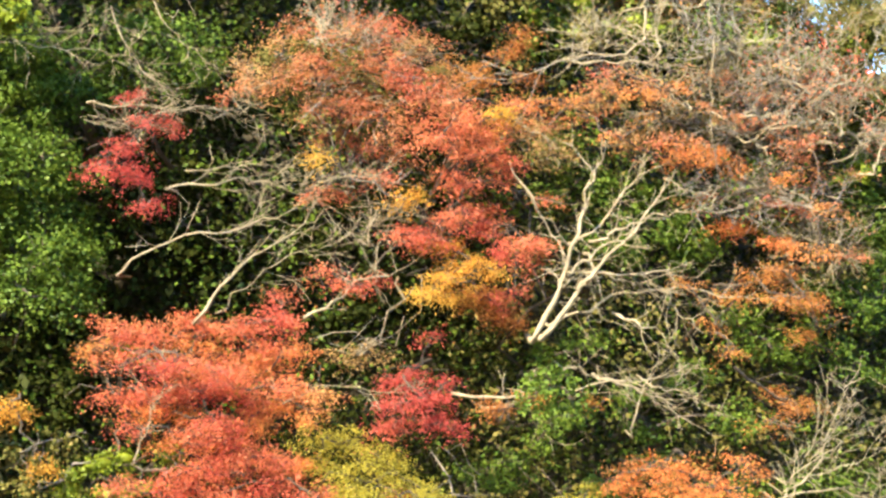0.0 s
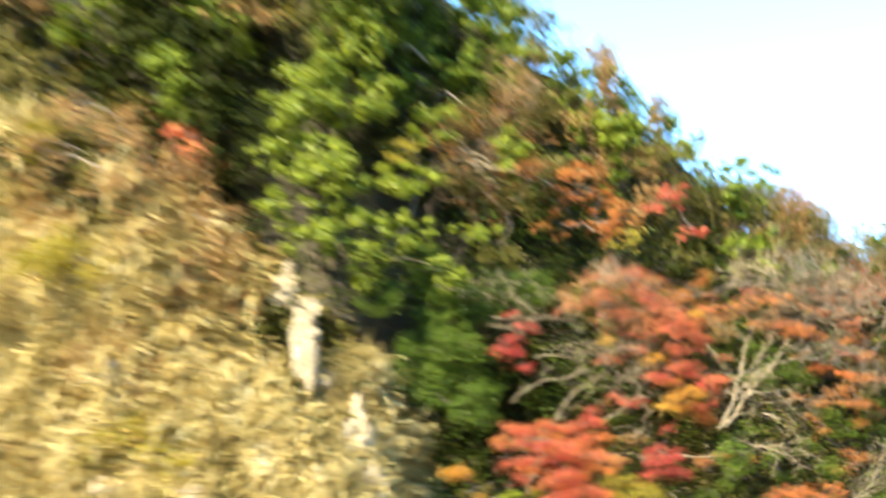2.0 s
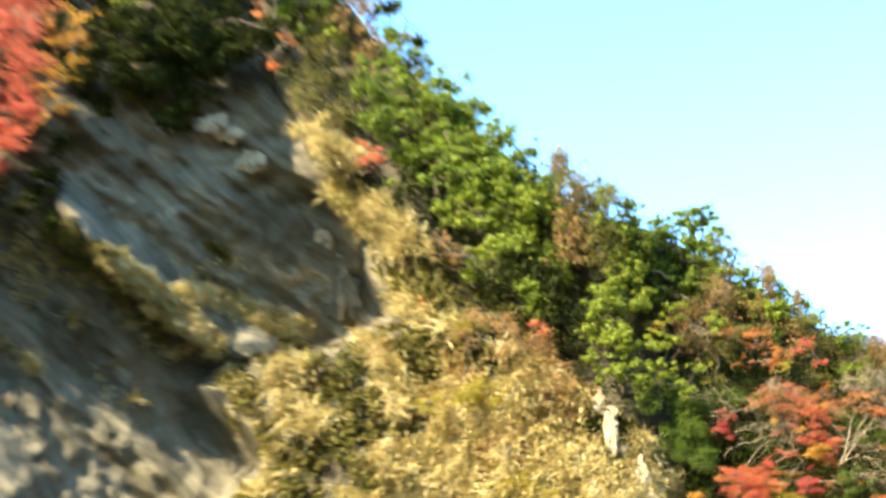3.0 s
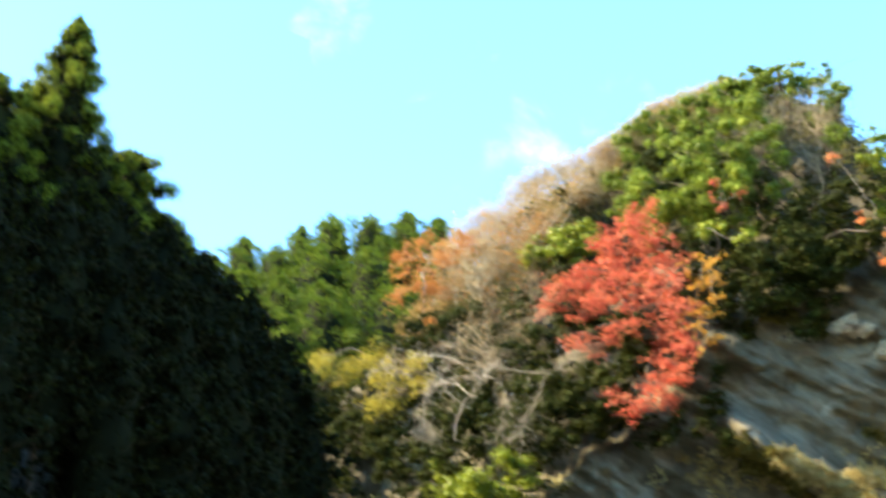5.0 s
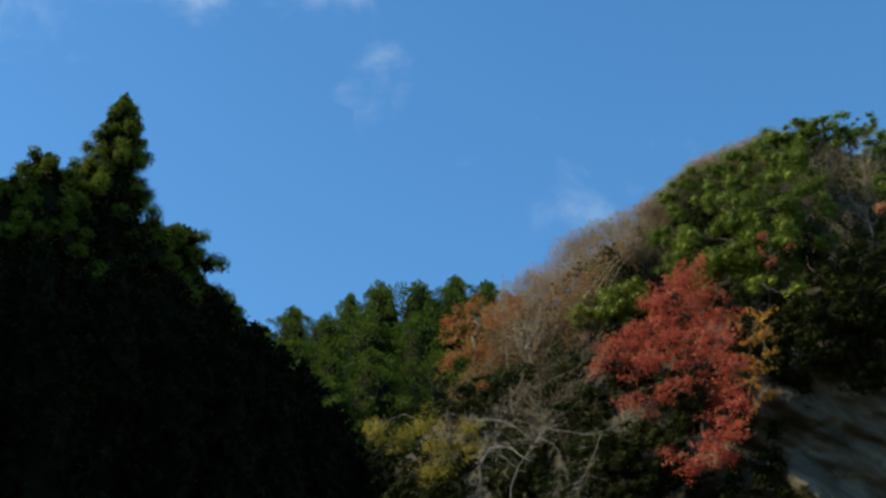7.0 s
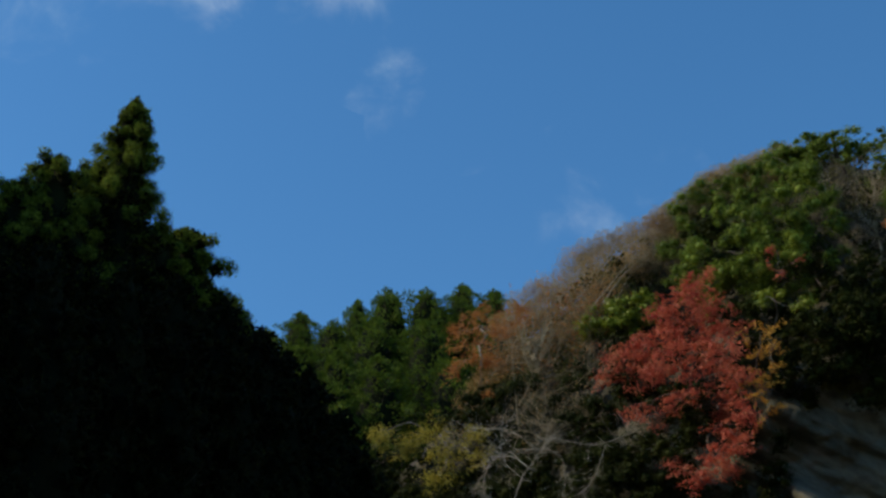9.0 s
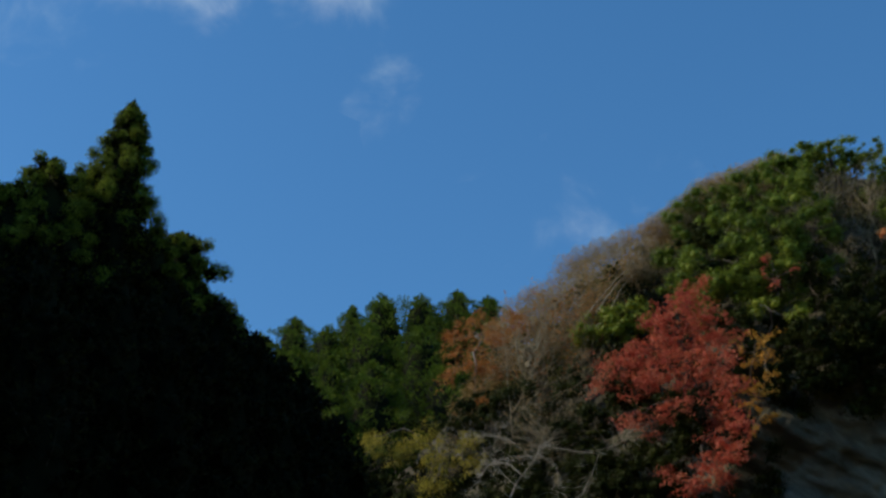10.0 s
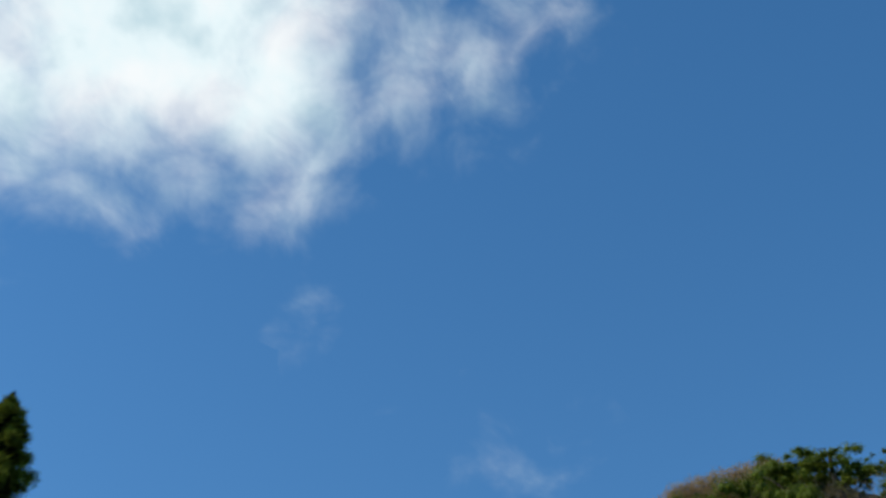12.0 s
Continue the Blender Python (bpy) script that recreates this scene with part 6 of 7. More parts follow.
leafy_tree("maple_tree", "fading yellow-olive maple among the salmon one", "tree", 139,
           [(-3.04, 24.32, 0.38, 0.11), (-2.56, 24.73, 0.38, 0.12), (-2.66, 24.28, 0.31, 0.10), (-2.23, 24.43, 0.31, 0.10), (-1.91, 24.19, 0.28, 0.09), (-3.02, 24.01, 0.31, 0.09),
     (-2.27, 23.92, 0.31, 0.09), (-1.67, 24.52, 0.25, 0.09), (-2.82, 24.90, 0.32, 0.09), (-3.30, 24.68, 0.25, 0.08)], OLIVE, GREY_BARK, leaf=0.04, cover=1.2, flat=0.3,
           depth=0.15, scatter=0.3, cluster=0.11, stem=0.05, twig=5, group=MAPLES)
leafy_tree("maple_tree", "scarlet maple in the middle of the slope", "tree", 121,
           [(-1.28, 24.07, 0.38, 0.13), (-1.52, 23.89, 0.25, 0.08), (-0.96, 23.89, 0.29, 0.11), (-1.01, 23.70, 0.34, 0.09), (-0.76, 23.59, 0.25, 0.08), (-1.32, 23.43, 0.22, 0.06),
     (-1.19, 23.34, 0.25, 0.06), (-0.81, 23.39, 0.18, 0.05), (-0.24, 23.20, 0.16, 0.04), (-1.36, 23.02, 0.25, 0.09), (-1.05, 23.00, 0.28, 0.08), (-1.60, 22.79, 0.31, 0.11),
     (-0.86, 22.83, 0.25, 0.09), (-0.48, 22.75, 0.29, 0.11), (-0.60, 22.56, 0.25, 0.09), (-1.85, 22.84, 0.18, 0.06), (-0.65, 22.18, 0.22, 0.08), (-2.20, 22.23, 0.25, 0.06),
     (-2.39, 22.26, 0.19, 0.05), (-2.64, 22.40, 0.19, 0.04)],
           RED, DARK_BARK, leaf=0.025, cover=2.38, flat=0.32, depth=0.25, scatter=0.35, cluster=0.10, stem=0.07, twig=5, group=MAPLES)
leafy_tree("maple_tree", "amber and yellow boughs of a maple turning colour", "tree", 122,
           [(-1.35, 22.65, 0.28, 0.09), (-1.10, 22.53, 0.32, 0.08), (-1.40, 22.39, 0.28, 0.08), (-0.84, 22.48, 0.22, 0.06), (-1.52, 22.20, 0.25, 0.07), (-1.27, 22.15, 0.22, 0.07),
     (-1.81, 23.25, 0.19, 0.10), (-2.82, 23.61, 0.14, 0.09), (-0.78, 24.12, 0.19, 0.09), (-0.84, 24.18, 0.12, 0.07)], AMBER, DARK_BARK, leaf=0.025, cover=2.18, flat=0.22,
           depth=0.35, scatter=0.25, cluster=0.10, stem=0.05, twig=4, group=MAPLES)
leafy_tree("maple_tree", "shaded rust maple boughs under the scarlet ones", "tree", 123,
           [(-0.89, 22.11, 0.31, 0.12), (-0.70, 21.93, 0.28, 0.11), (-1.01, 21.98, 0.25, 0.09), (-0.63, 21.74, 0.25, 0.09), (-1.11, 24.55, 0.25, 0.11), (-0.74, 24.83, 0.19, 0.09),
     (-0.62, 25.06, 0.14, 0.07), (-1.04, 24.46, 0.22, 0.08), (-1.42, 24.60, 0.21, 0.09), (-0.48, 24.52, 0.19, 0.06)], RUST, DARK_BARK, leaf=0.025, cover=2.08, flat=0.25,
           depth=-0.1, scatter=0.3, cluster=0.10, stem=0.05, twig=4, group=MAPLES)
leafy_tree("maple_tree", "large orange-red maple in layered sprays", "tree", 124,
           [(-4.49, 21.58, 0.37, 0.12), (-4.01, 21.66, 0.34, 0.11), (-3.52, 21.65, 0.33, 0.12), (-3.10, 21.86, 0.21, 0.13), (-3.11, 22.04, 0.18, 0.07), (-4.17, 21.38, 0.36, 0.11),
     (-3.69, 21.34, 0.37, 0.11), (-3.27, 21.42, 0.31, 0.11), (-4.66, 21.39, 0.24, 0.07), (-4.81, 20.90, 0.27, 0.08), (-4.39, 20.98, 0.33, 0.10), (-3.97, 20.97, 0.30, 0.11),
     (-3.49, 21.04, 0.33, 0.12), (-2.95, 21.10, 0.31, 0.11), (-2.58, 21.05, 0.22, 0.07), (-3.72, 20.76, 0.33, 0.11), (-3.29, 20.78, 0.27, 0.11), (-4.01, 20.54, 0.18, 0.10),
     (-4.64, 20.61, 0.11, 0.09), (-4.79, 21.66, 0.24, 0.10), (-5.01, 21.26, 0.18, 0.06), (-3.58, 20.53, 0.27, 0.09)],
           RED, DARK_BARK, leaf=0.025, cover=2.38, flat=0.32, depth=0.35, scatter=0.4, cluster=0.11, stem=0.08, twig=5, group=MAPLES)
leafy_tree("maple_tree", "orange maple woven through the redder one", "tree", 136,
           [(-4.35, 21.28, 0.36, 0.12), (-3.80, 21.12, 0.37, 0.12), (-3.32, 21.20, 0.31, 0.12), (-4.20, 20.74, 0.30, 0.10), (-3.41, 20.65, 0.30, 0.12), (-3.12, 20.85, 0.28, 0.11),
     (-3.74, 20.10, 0.30, 0.11), (-3.20, 20.18, 0.27, 0.10), (-3.64, 20.40, 0.27, 0.08), (-4.24, 20.38, 0.21, 0.08), (-2.90, 21.53, 0.18, 0.09), (-5.08, 21.38, 0.18, 0.08),
     (-3.94, 21.45, 0.31, 0.08), (-4.50, 20.79, 0.24, 0.07), (-2.75, 20.86, 0.21, 0.07), (-2.84, 20.25, 0.24, 0.08)],
           ORANGE, DARK_BARK, leaf=0.025, cover=1.97, flat=0.32, depth=0.1, scatter=0.3, cluster=0.11, stem=0.05, twig=4, group=MAPLES)
leafy_tree("maple_tree", "thin salmon maple over the upper slope", "tree", 137,
           [(-1.69, 24.84, 0.29, 0.13), (-1.29, 24.29, 0.25, 0.10), (-2.42, 24.35, 0.31, 0.12), (-2.16, 24.18, 0.31, 0.10), (-1.89, 23.62, 0.28, 0.08), (-2.52, 23.78, 0.28, 0.09),
     (-0.65, 24.19, 0.25, 0.09), (-0.27, 24.02, 0.25, 0.09), (0.23, 24.30, 0.32, 0.07), (0.75, 23.88, 0.26, 0.07), (0.35, 24.50, 0.26, 0.06), (-2.12, 23.36, 0.24, 0.07),
     (-2.55, 23.15, 0.19, 0.07)], SALMON, DARK_BARK, leaf=0.025, cover=1.56, flat=0.3, depth=0.0, scatter=0.3, cluster=0.11, stem=0.05, twig=4, group=MAPLES)
leafy_tree("maple_tree", "low orange-red maple boughs above yellow shrubs", "tree", 125,
           [(-4.11, 20.14, 0.27, 0.10), (-3.75, 20.28, 0.30, 0.11), (-3.34, 20.38, 0.31, 0.11), (-3.03, 20.36, 0.24, 0.09), (-3.98, 19.94, 0.27, 0.10), (-3.56, 19.98, 0.33, 0.10),
     (-3.08, 20.06, 0.30, 0.08), (-2.65, 20.03, 0.30, 0.09), (-2.47, 19.99, 0.18, 0.06), (-3.43, 19.78, 0.30, 0.09), (-4.15, 19.87, 0.18, 0.08), (-4.64, 20.07, 0.18, 0.10),
     (-3.79, 19.74, 0.24, 0.09), (-1.73, 19.93, 0.21, 0.11), (-1.79, 19.80, 0.18, 0.08), (-2.95, 19.82, 0.25, 0.08)],
           RED, DARK_BARK, leaf=0.025, cover=2.38, flat=0.32, depth=0.45, scatter=0.3, cluster=0.11, stem=0.06, twig=4, group=MAPLES)
leafy_tree("maple_tree", "slender maple with crimson sprays against dark leaves", "tree", 126,
           [(-4.55, 23.91, 0.24, 0.08), (-4.81, 24.10, 0.17, 0.06), (-4.87, 23.65, 0.24, 0.09), (-4.95, 23.38, 0.30, 0.07), (-5.16, 23.37, 0.15, 0.07), (-4.70, 23.23, 0.21, 0.06),
     (-4.62, 22.99, 0.17, 0.07), (-4.47, 23.00, 0.09, 0.05), (-4.36, 23.78, 0.11, 0.05), (-4.76, 23.26, 0.18, 0.07)], CRIMSON, DARK_BARK, leaf=0.025, cover=2.08, flat=0.22,
           depth=0.25, scatter=0.25, cluster=0.09, stem=0.04, twig=4, group=MAPLES)
leafy_tree("maple_tree", "crimson maple spray low on the slope", "tree", 127,
           [(-1.79, 21.20, 0.28, 0.11), (-1.54, 21.12, 0.28, 0.11), (-1.84, 21.02, 0.25, 0.06), (-1.89, 20.74, 0.28, 0.08), (-1.52, 20.75, 0.31, 0.08), (-1.21, 20.77, 0.15, 0.07),
     (-1.44, 21.68, 0.14, 0.04), (-1.29, 21.19, 0.12, 0.06)], CRIMSON, DARK_BARK, leaf=0.025, cover=2.38, flat=0.28,
           depth=0.3, scatter=0.25, cluster=0.10, stem=0.05, twig=4, group=MAPLES)
leafy_tree("maple_tree", "small orange maple low on the slope", "tree", 128,
           [(0.85, 20.32, 0.29, 0.12), (1.23, 20.36, 0.31, 0.12), (1.61, 20.25, 0.31, 0.12), (1.36, 20.15, 0.31, 0.08), (1.93, 20.08, 0.25, 0.07), (1.98, 20.45, 0.19, 0.06),
     (2.11, 20.36, 0.13, 0.06), (0.61, 20.16, 0.19, 0.08), (1.04, 20.20, 0.29, 0.09), (1.81, 19.98, 0.18, 0.06)], ORANGE, DARK_BARK, leaf=0.025, cover=1.66, flat=0.25,
           depth=0.2, scatter=0.25, cluster=0.10, stem=0.05, twig=4, group=MAPLES)
leafy_tree("maple_tree", "sparse orange maple sprays among bare twigs", "tree", 129,
           [(0.67, 24.52, 0.35, 0.06), (1.12, 24.56, 0.29, 0.06), (1.33, 23.85, 0.32, 0.10), (1.65, 23.77, 0.32, 0.09), (2.11, 23.60, 0.32, 0.06), (2.49, 23.65, 0.26, 0.06),
     (1.21, 23.68, 0.22, 0.07), (1.93, 22.96, 0.29, 0.08), (2.31, 22.91, 0.29, 0.08), (2.70, 22.83, 0.26, 0.05), (1.93, 23.02, 0.25, 0.06), (2.76, 23.31, 0.19, 0.04),
     (0.50, 23.97, 0.15, 0.05), (0.87, 24.15, 0.20, 0.05), (-0.02, 24.29, 0.31, 0.06), (-0.47, 24.33, 0.25, 0.06)],
           ORANGE, DARK_BARK, leaf=0.025, cover=1.66, flat=0.2, depth=0.15, scatter=0.4, cluster=0.10, stem=0.05, twig=5, group=MAPLES)
leafy_tree("maple_tree", "thin salmon sprays of a maple near the skyline", "tree", 138,
           [(0.54, 24.64, 0.45, 0.06), (1.25, 24.36, 0.45, 0.06), (1.90, 24.20, 0.45, 0.06), (2.49, 24.04, 0.38, 0.06), (1.57, 24.70, 0.38, 0.06), (2.22, 24.47, 0.39, 0.05),
     (2.88, 23.54, 0.39, 0.05), (2.56, 23.78, 0.32, 0.05), (3.08, 23.23, 0.33, 0.05), (0.36, 24.18, 0.32, 0.05), (1.07, 24.00, 0.38, 0.06), (2.93, 24.71, 0.32, 0.06),
     (3.22, 22.73, 0.26, 0.05), (1.67, 23.23, 0.38, 0.06), (2.37, 23.26, 0.32, 0.05)],
           SALMON, DARK_BARK, leaf=0.025, cover=1.35, flat=0.18, depth=0.0, scatter=0.35, cluster=0.10, stem=0.05, twig=5, group=MAPLES)
leafy_tree("maple_tree", "sparse salmon maple sprays over dark greenery", "tree", 130,
           [(2.20, 22.43, 0.28, 0.10), (2.52, 22.32, 0.32, 0.10), (1.94, 22.26, 0.26, 0.07), (2.71, 22.20, 0.23, 0.08), (1.63, 21.93, 0.16, 0.06), (1.76, 21.71, 0.14, 0.05),
     (1.30, 22.39, 0.26, 0.05), (2.61, 21.07, 0.32, 0.09), (2.35, 21.12, 0.22, 0.06), (2.29, 20.84, 0.12, 0.05), (2.85, 21.83, 0.26, 0.06), (2.32, 22.62, 0.19, 0.06),
     (-0.79, 21.00, 0.25, 0.08), (-0.36, 21.14, 0.22, 0.06), (0.27, 20.98, 0.19, 0.05)],
           RUST, DARK_BARK, leaf=0.025, cover=1.76, flat=0.32, depth=0.15, scatter=0.35, cluster=0.10, stem=0.05, twig=5, group=MAPLES)
leafy_tree("maple_tree", "little orange maple at the edge of the grass", "tree", 131,
           [(-5.93, 20.74, 0.18, 0.11), (-5.83, 20.62, 0.13, 0.06), (-5.54, 20.15, 0.15, 0.09), (-6.16, 20.67, 0.17, 0.12)], AMBER, DARK_BARK, leaf=0.025, cover=2.18, flat=0.3, depth=0.1, scatter=0.2, cluster=0.10, stem=0.04, group=MAPLES)
leafy_tree("yellow_shrub", "yellow-green shrub below the orange-red maple", "shrub", 132,
           [(-2.62, 20.56, 0.28, 0.11), (-2.31, 20.54, 0.31, 0.13), (-2.00, 20.40, 0.31, 0.14), (-1.75, 20.23, 0.31, 0.16), (-2.24, 20.27, 0.34, 0.17), (-2.60, 20.26, 0.24, 0.13),
     (-1.49, 20.05, 0.24, 0.13), (-1.98, 20.04, 0.33, 0.15), (-2.35, 19.96, 0.28, 0.12), (-1.30, 19.94, 0.15, 0.10), (-2.10, 19.82, 0.25, 0.08)], YELLOW, DARK_BARK, leaf=0.025, cover=1.76, flat=0.4,
           depth=0.4, scatter=0.25, cluster=0.10, stem=0.05, twig=4)
leafy_tree("yellow_shrub", "bright yellow shrub beside the small orange maple", "shrub", 133, [(0.18, 19.99, 0.20, 0.10), (0.30, 20.06, 0.14, 0.08), (0.06, 19.89, 0.12, 0.07), (-0.78, 24.19, 0.13, 0.07)], YELLOW, DARK_BARK, leaf=0.025, cover=1.97, flat=0.35,
           depth=0.2, scatter=0.15, cluster=0.08, stem=0.03)
leafy_tree("tan_shrub", "fading tan foliage beside the scarlet maple", "shrub", 134,
           [(-0.46, 23.95, 0.32, 0.13), (-0.20, 23.80, 0.26, 0.11), (-0.65, 24.07, 0.25, 0.09), (-0.25, 23.61, 0.25, 0.08), (-2.29, 21.49, 0.31, 0.12), (-2.10, 21.44, 0.24, 0.09),
     (-1.93, 24.63, 0.25, 0.09), (-1.75, 24.83, 0.25, 0.10), (-2.29, 24.36, 0.18, 0.06), (-2.65, 24.09, 0.18, 0.07)], TAN, PALE_BARK, leaf=0.026, cover=0.9, flat=0.3,
           depth=0.1, scatter=0.25, cluster=0.10, stem=0.04, twig=8)
leafy_tree("olive_shrub", "dull withered shrubs at the foot of the slope", "shrub", 135,
           [(-5.58, 19.85, 0.35, 0.23), (-5.78, 20.20, 0.27, 0.17), (-5.37, 20.28, 0.21, 0.15), (-5.63, 19.67, 0.36, 0.14), (-1.18, 20.00, 0.24, 0.12), (-0.87, 19.83, 0.31, 0.09)], OLIVE, GREY_BARK, leaf=0.06, cover=1.4, flat=0.5, depth=0.0, scatter=0.25, cluster=0.1, stem=0.04)

leafy_tree("green_shrub", "small evergreen shrub at the foot of the pale bare tree", "shrub", 148, [(-0.30, 21.23, 0.28, 0.15), (-0.08, 21.27, 0.22, 0.13), (-0.45, 21.13, 0.22, 0.12), (-0.24, 21.44, 0.13, 0.08), (0.02, 21.12, 0.18, 0.11)], GLOSSY, DARK_BARK, leaf=0.05, cover=2.0, flat=0.5,
           depth=0.6, scatter=0.1, cluster=0.09, stem=0.04)

# ---- the autumn slope: leafless trees and branches ----
BARE = "bare trees on the autumn slope"
bare_tree("bare_tree", "pale leafless tree with several forked stems", 140,
          [[(-0.41, 21.74), (-0.15, 22.24), (-0.07, 22.55), (0.10, 23.11), (0.21, 23.55), (0.45, 24.00)], [
           (-0.29, 21.77), (0.00, 22.24), (0.24, 22.59), (0.72, 23.11), (1.03, 23.53)], [(-0.69, 23.63), (-0.40, 23.15), (-0.07, 22.67), (0.06, 22.43)], [
           (-0.20, 21.84), (0.14, 22.00), (0.56, 22.21), (1.18, 22.30), (1.81, 22.29), (2.44, 22.23)], [(0.24, 22.68), (0.19, 22.37), (0.32, 22.04)], [
           (0.51, 22.05), (0.88, 21.96), (1.14, 21.73)], [(0.18, 22.50), (0.56, 22.48), (0.93, 22.53), (1.37, 22.48)], [
           (0.30, 22.81), (0.48, 23.01), (0.85, 23.09), (1.16, 23.22), (1.85, 23.35)], [
           (-0.01, 22.73), (0.29, 22.90), (0.59, 23.38), (0.84, 23.58), (0.99, 23.65)], [(-0.07, 22.49), (0.11, 22.68), (0.42, 22.88), (0.79, 23.11)], [
           (1.12, 22.29), (1.19, 22.05), (1.38, 21.96)], [(0.24, 22.56), (0.62, 22.33), (0.87, 22.40)]],
          PALE_BARK, 0.085, None, 0.35, 1, 2, 0.4, 0.15, BARE)
bare_tree("bare_tree", "long pale leafless boughs across the slope", 141,
          [[(-4.88, 22.21), (-4.54, 22.56), (-4.06, 22.71), (-3.52, 22.83), (-2.98, 23.07), (-2.84, 23.33),
     (-2.25, 23.48)], [(-4.39, 23.22), (-3.91, 23.30), (-3.42, 23.33), (-2.99, 23.29)], [(-3.80, 21.83), (-3.49, 22.18), (-3.07, 22.51), (-2.59, 22.68), (-2.17, 22.86)], [(-2.11, 22.24), (-2.15, 22.55), (-1.98, 22.87), (-1.86, 23.06)]],
          PALE_BARK, 0.034, None, 0.35, 2, 2, 0.5, 0.05, BARE)
bare_tree("bare_tree", "low pale boughs spreading over dark shrubs", 143,
          [[(-1.24, 21.08), (-0.63, 21.09), (-0.02, 21.19), (0.35, 21.30), (0.78, 21.37), (1.34, 21.49)], [
           (0.35, 21.30), (0.79, 21.22), (1.16, 21.05), (1.42, 20.85)], [(0.78, 21.37), (1.10, 21.29), (1.47, 21.28)], [
           (-0.87, 20.97), (-0.50, 21.02), (-0.25, 20.79)], [(0.71, 20.73), (0.79, 21.22), (0.90, 21.53)], [(-0.08, 21.40), (0.35, 21.36), (0.72, 21.33)]],
          PALE_BARK, 0.045, None, 0.4, 1, 2, 0.4, 0.05, BARE)
bare_tree("bare_tree", "thin pale boughs across the evergreen tree", 149,
          [[(-3.64, 24.26), (-3.21, 24.35), (-2.69, 24.41), (-2.35, 24.26)], [(-5.32, 24.05), (-4.90, 24.06), (-4.48, 24.09)], [
           (-4.66, 25.14), (-4.40, 24.85), (-4.18, 24.67), (-3.70, 24.23)], [(-6.15, 24.88), (-5.79, 24.80), (-5.43, 24.80), (-5.14, 24.99)], [
           (-4.20, 23.37), (-3.84, 23.42), (-3.35, 23.50), (-2.98, 23.37)], [(-2.31, 24.93), (-2.63, 25.01), (-2.88, 25.12)], [
           (-2.99, 24.89), (-2.62, 24.95), (-2.13, 25.03)]],
          PALE_BARK, 0.035, None, 0.3, 2, 2, 0.4, 0.05, BARE)
bare_tree("bare_tree", "pale leafless tree with level boughs below the skyline", 139,
          [[(0.80, 25.52), (0.77, 25.07), (0.59, 24.93), (-0.10, 24.77), (-0.73, 24.52)], [(1.52, 25.56), (1.52, 25.04), (1.58, 24.47), (1.51, 24.05)], [
           (1.95, 24.30), (2.14, 24.50), (2.46, 24.55)], [(2.72, 24.56), (3.11, 24.81), (3.49, 25.29)], [(2.65, 25.08), (2.26, 24.86), (1.88, 24.68)], [
           (0.51, 25.40), (1.47, 25.51), (2.32, 25.45), (2.52, 25.22)], [(3.12, 23.81), (3.32, 24.05), (3.56, 24.20)], [
           (1.17, 24.67), (1.56, 24.63), (2.01, 24.68)], [(1.89, 24.31), (2.47, 24.32)], [(3.11, 24.81), (3.15, 24.42), (3.38, 24.21)]],
          PALE_BARK, 0.05, GREY_BARK, 0.2, 1, 2, 0.5, 0.1, BARE)
bare_tree("bare_tree", "pale boughs breaking out of the red maples", 138,
          [[(-2.85, 21.90), (-2.50, 22.16), (-2.21, 22.35), (-1.79, 22.43)], [(-3.98, 21.79), (-3.71, 22.28), (-3.31, 22.66), (-2.78, 22.93)], [
           (-3.04, 20.93), (-2.70, 21.13), (-2.22, 21.15), (-1.62, 21.14)], [(-4.55, 20.35), (-4.43, 20.76), (-4.35, 21.00), (-4.25, 21.36)], [
           (-2.22, 22.65), (-2.20, 22.90), (-2.00, 23.12)]],
          PALE_BARK, 0.05, None, 0.5, 1, 2, 0.4, 0.1, BARE)
bare_tree("bare_shrub", "pale leafless shrub with sweeping twigs", 144,
          [[(2.31, 20.06), (2.49, 20.38), (2.74, 20.63), (2.86, 21.01), (3.05, 21.33)], [(2.34, 20.09), (2.94, 20.21), (3.39, 20.10), (3.90, 20.21)], [(2.40, 20.19), (3.00, 20.46), (3.45, 20.66), (3.89, 20.86)], [(2.43, 20.25), (2.81, 20.58), (3.25, 20.90), (3.82, 21.18)], [(2.28, 20.06), (2.37, 20.37), (2.55, 20.75), (2.61, 21.00)]],
          PALE_BARK, 0.035, None, 0.45, 2, 2, 0.5, 0.1, BARE, "bare shrub")
bare_tree("bare_tree", "pale leafless branch against the evergreen tree", 145,
          [[(-6.49, 24.76), (-6.00, 24.71), (-5.69, 24.68), (-5.08, 24.65), (-4.71, 24.48)], [(-5.11, 25.15), (-4.93, 24.72), (-4.73, 24.42), (-4.45, 24.27)], [(-4.56, 24.05), (-4.14, 24.13), (-3.77, 24.15), (-3.58, 24.10)], [(-5.28, 23.89), (-4.92, 23.89), (-4.62, 23.95)]], PALE_BARK, 0.026, None, 0.5, 2, 2, 0.45, 0.05, BARE)
bare_tree("bare_tree", "pale leafless tree near the skyline", 146,
          [[(0.92, 24.92), (0.90, 25.11), (0.90, 25.37), (0.93, 25.76)], [(-0.04, 24.74), (0.60, 24.77), (1.24, 24.78), (1.82, 24.71)], [(1.18, 24.55), (1.51, 24.50), (1.89, 24.49), (2.22, 24.54)], [(2.10, 24.15), (2.54, 24.49), (2.73, 24.95), (2.79, 25.35), (2.81, 25.87)], [(1.61, 24.18), (1.64, 24.44), (1.64, 24.70)]],
          PALE_BARK, 0.035, PALE_BARK, 0.1, 2, 2, 0.7, 0.3, BARE)
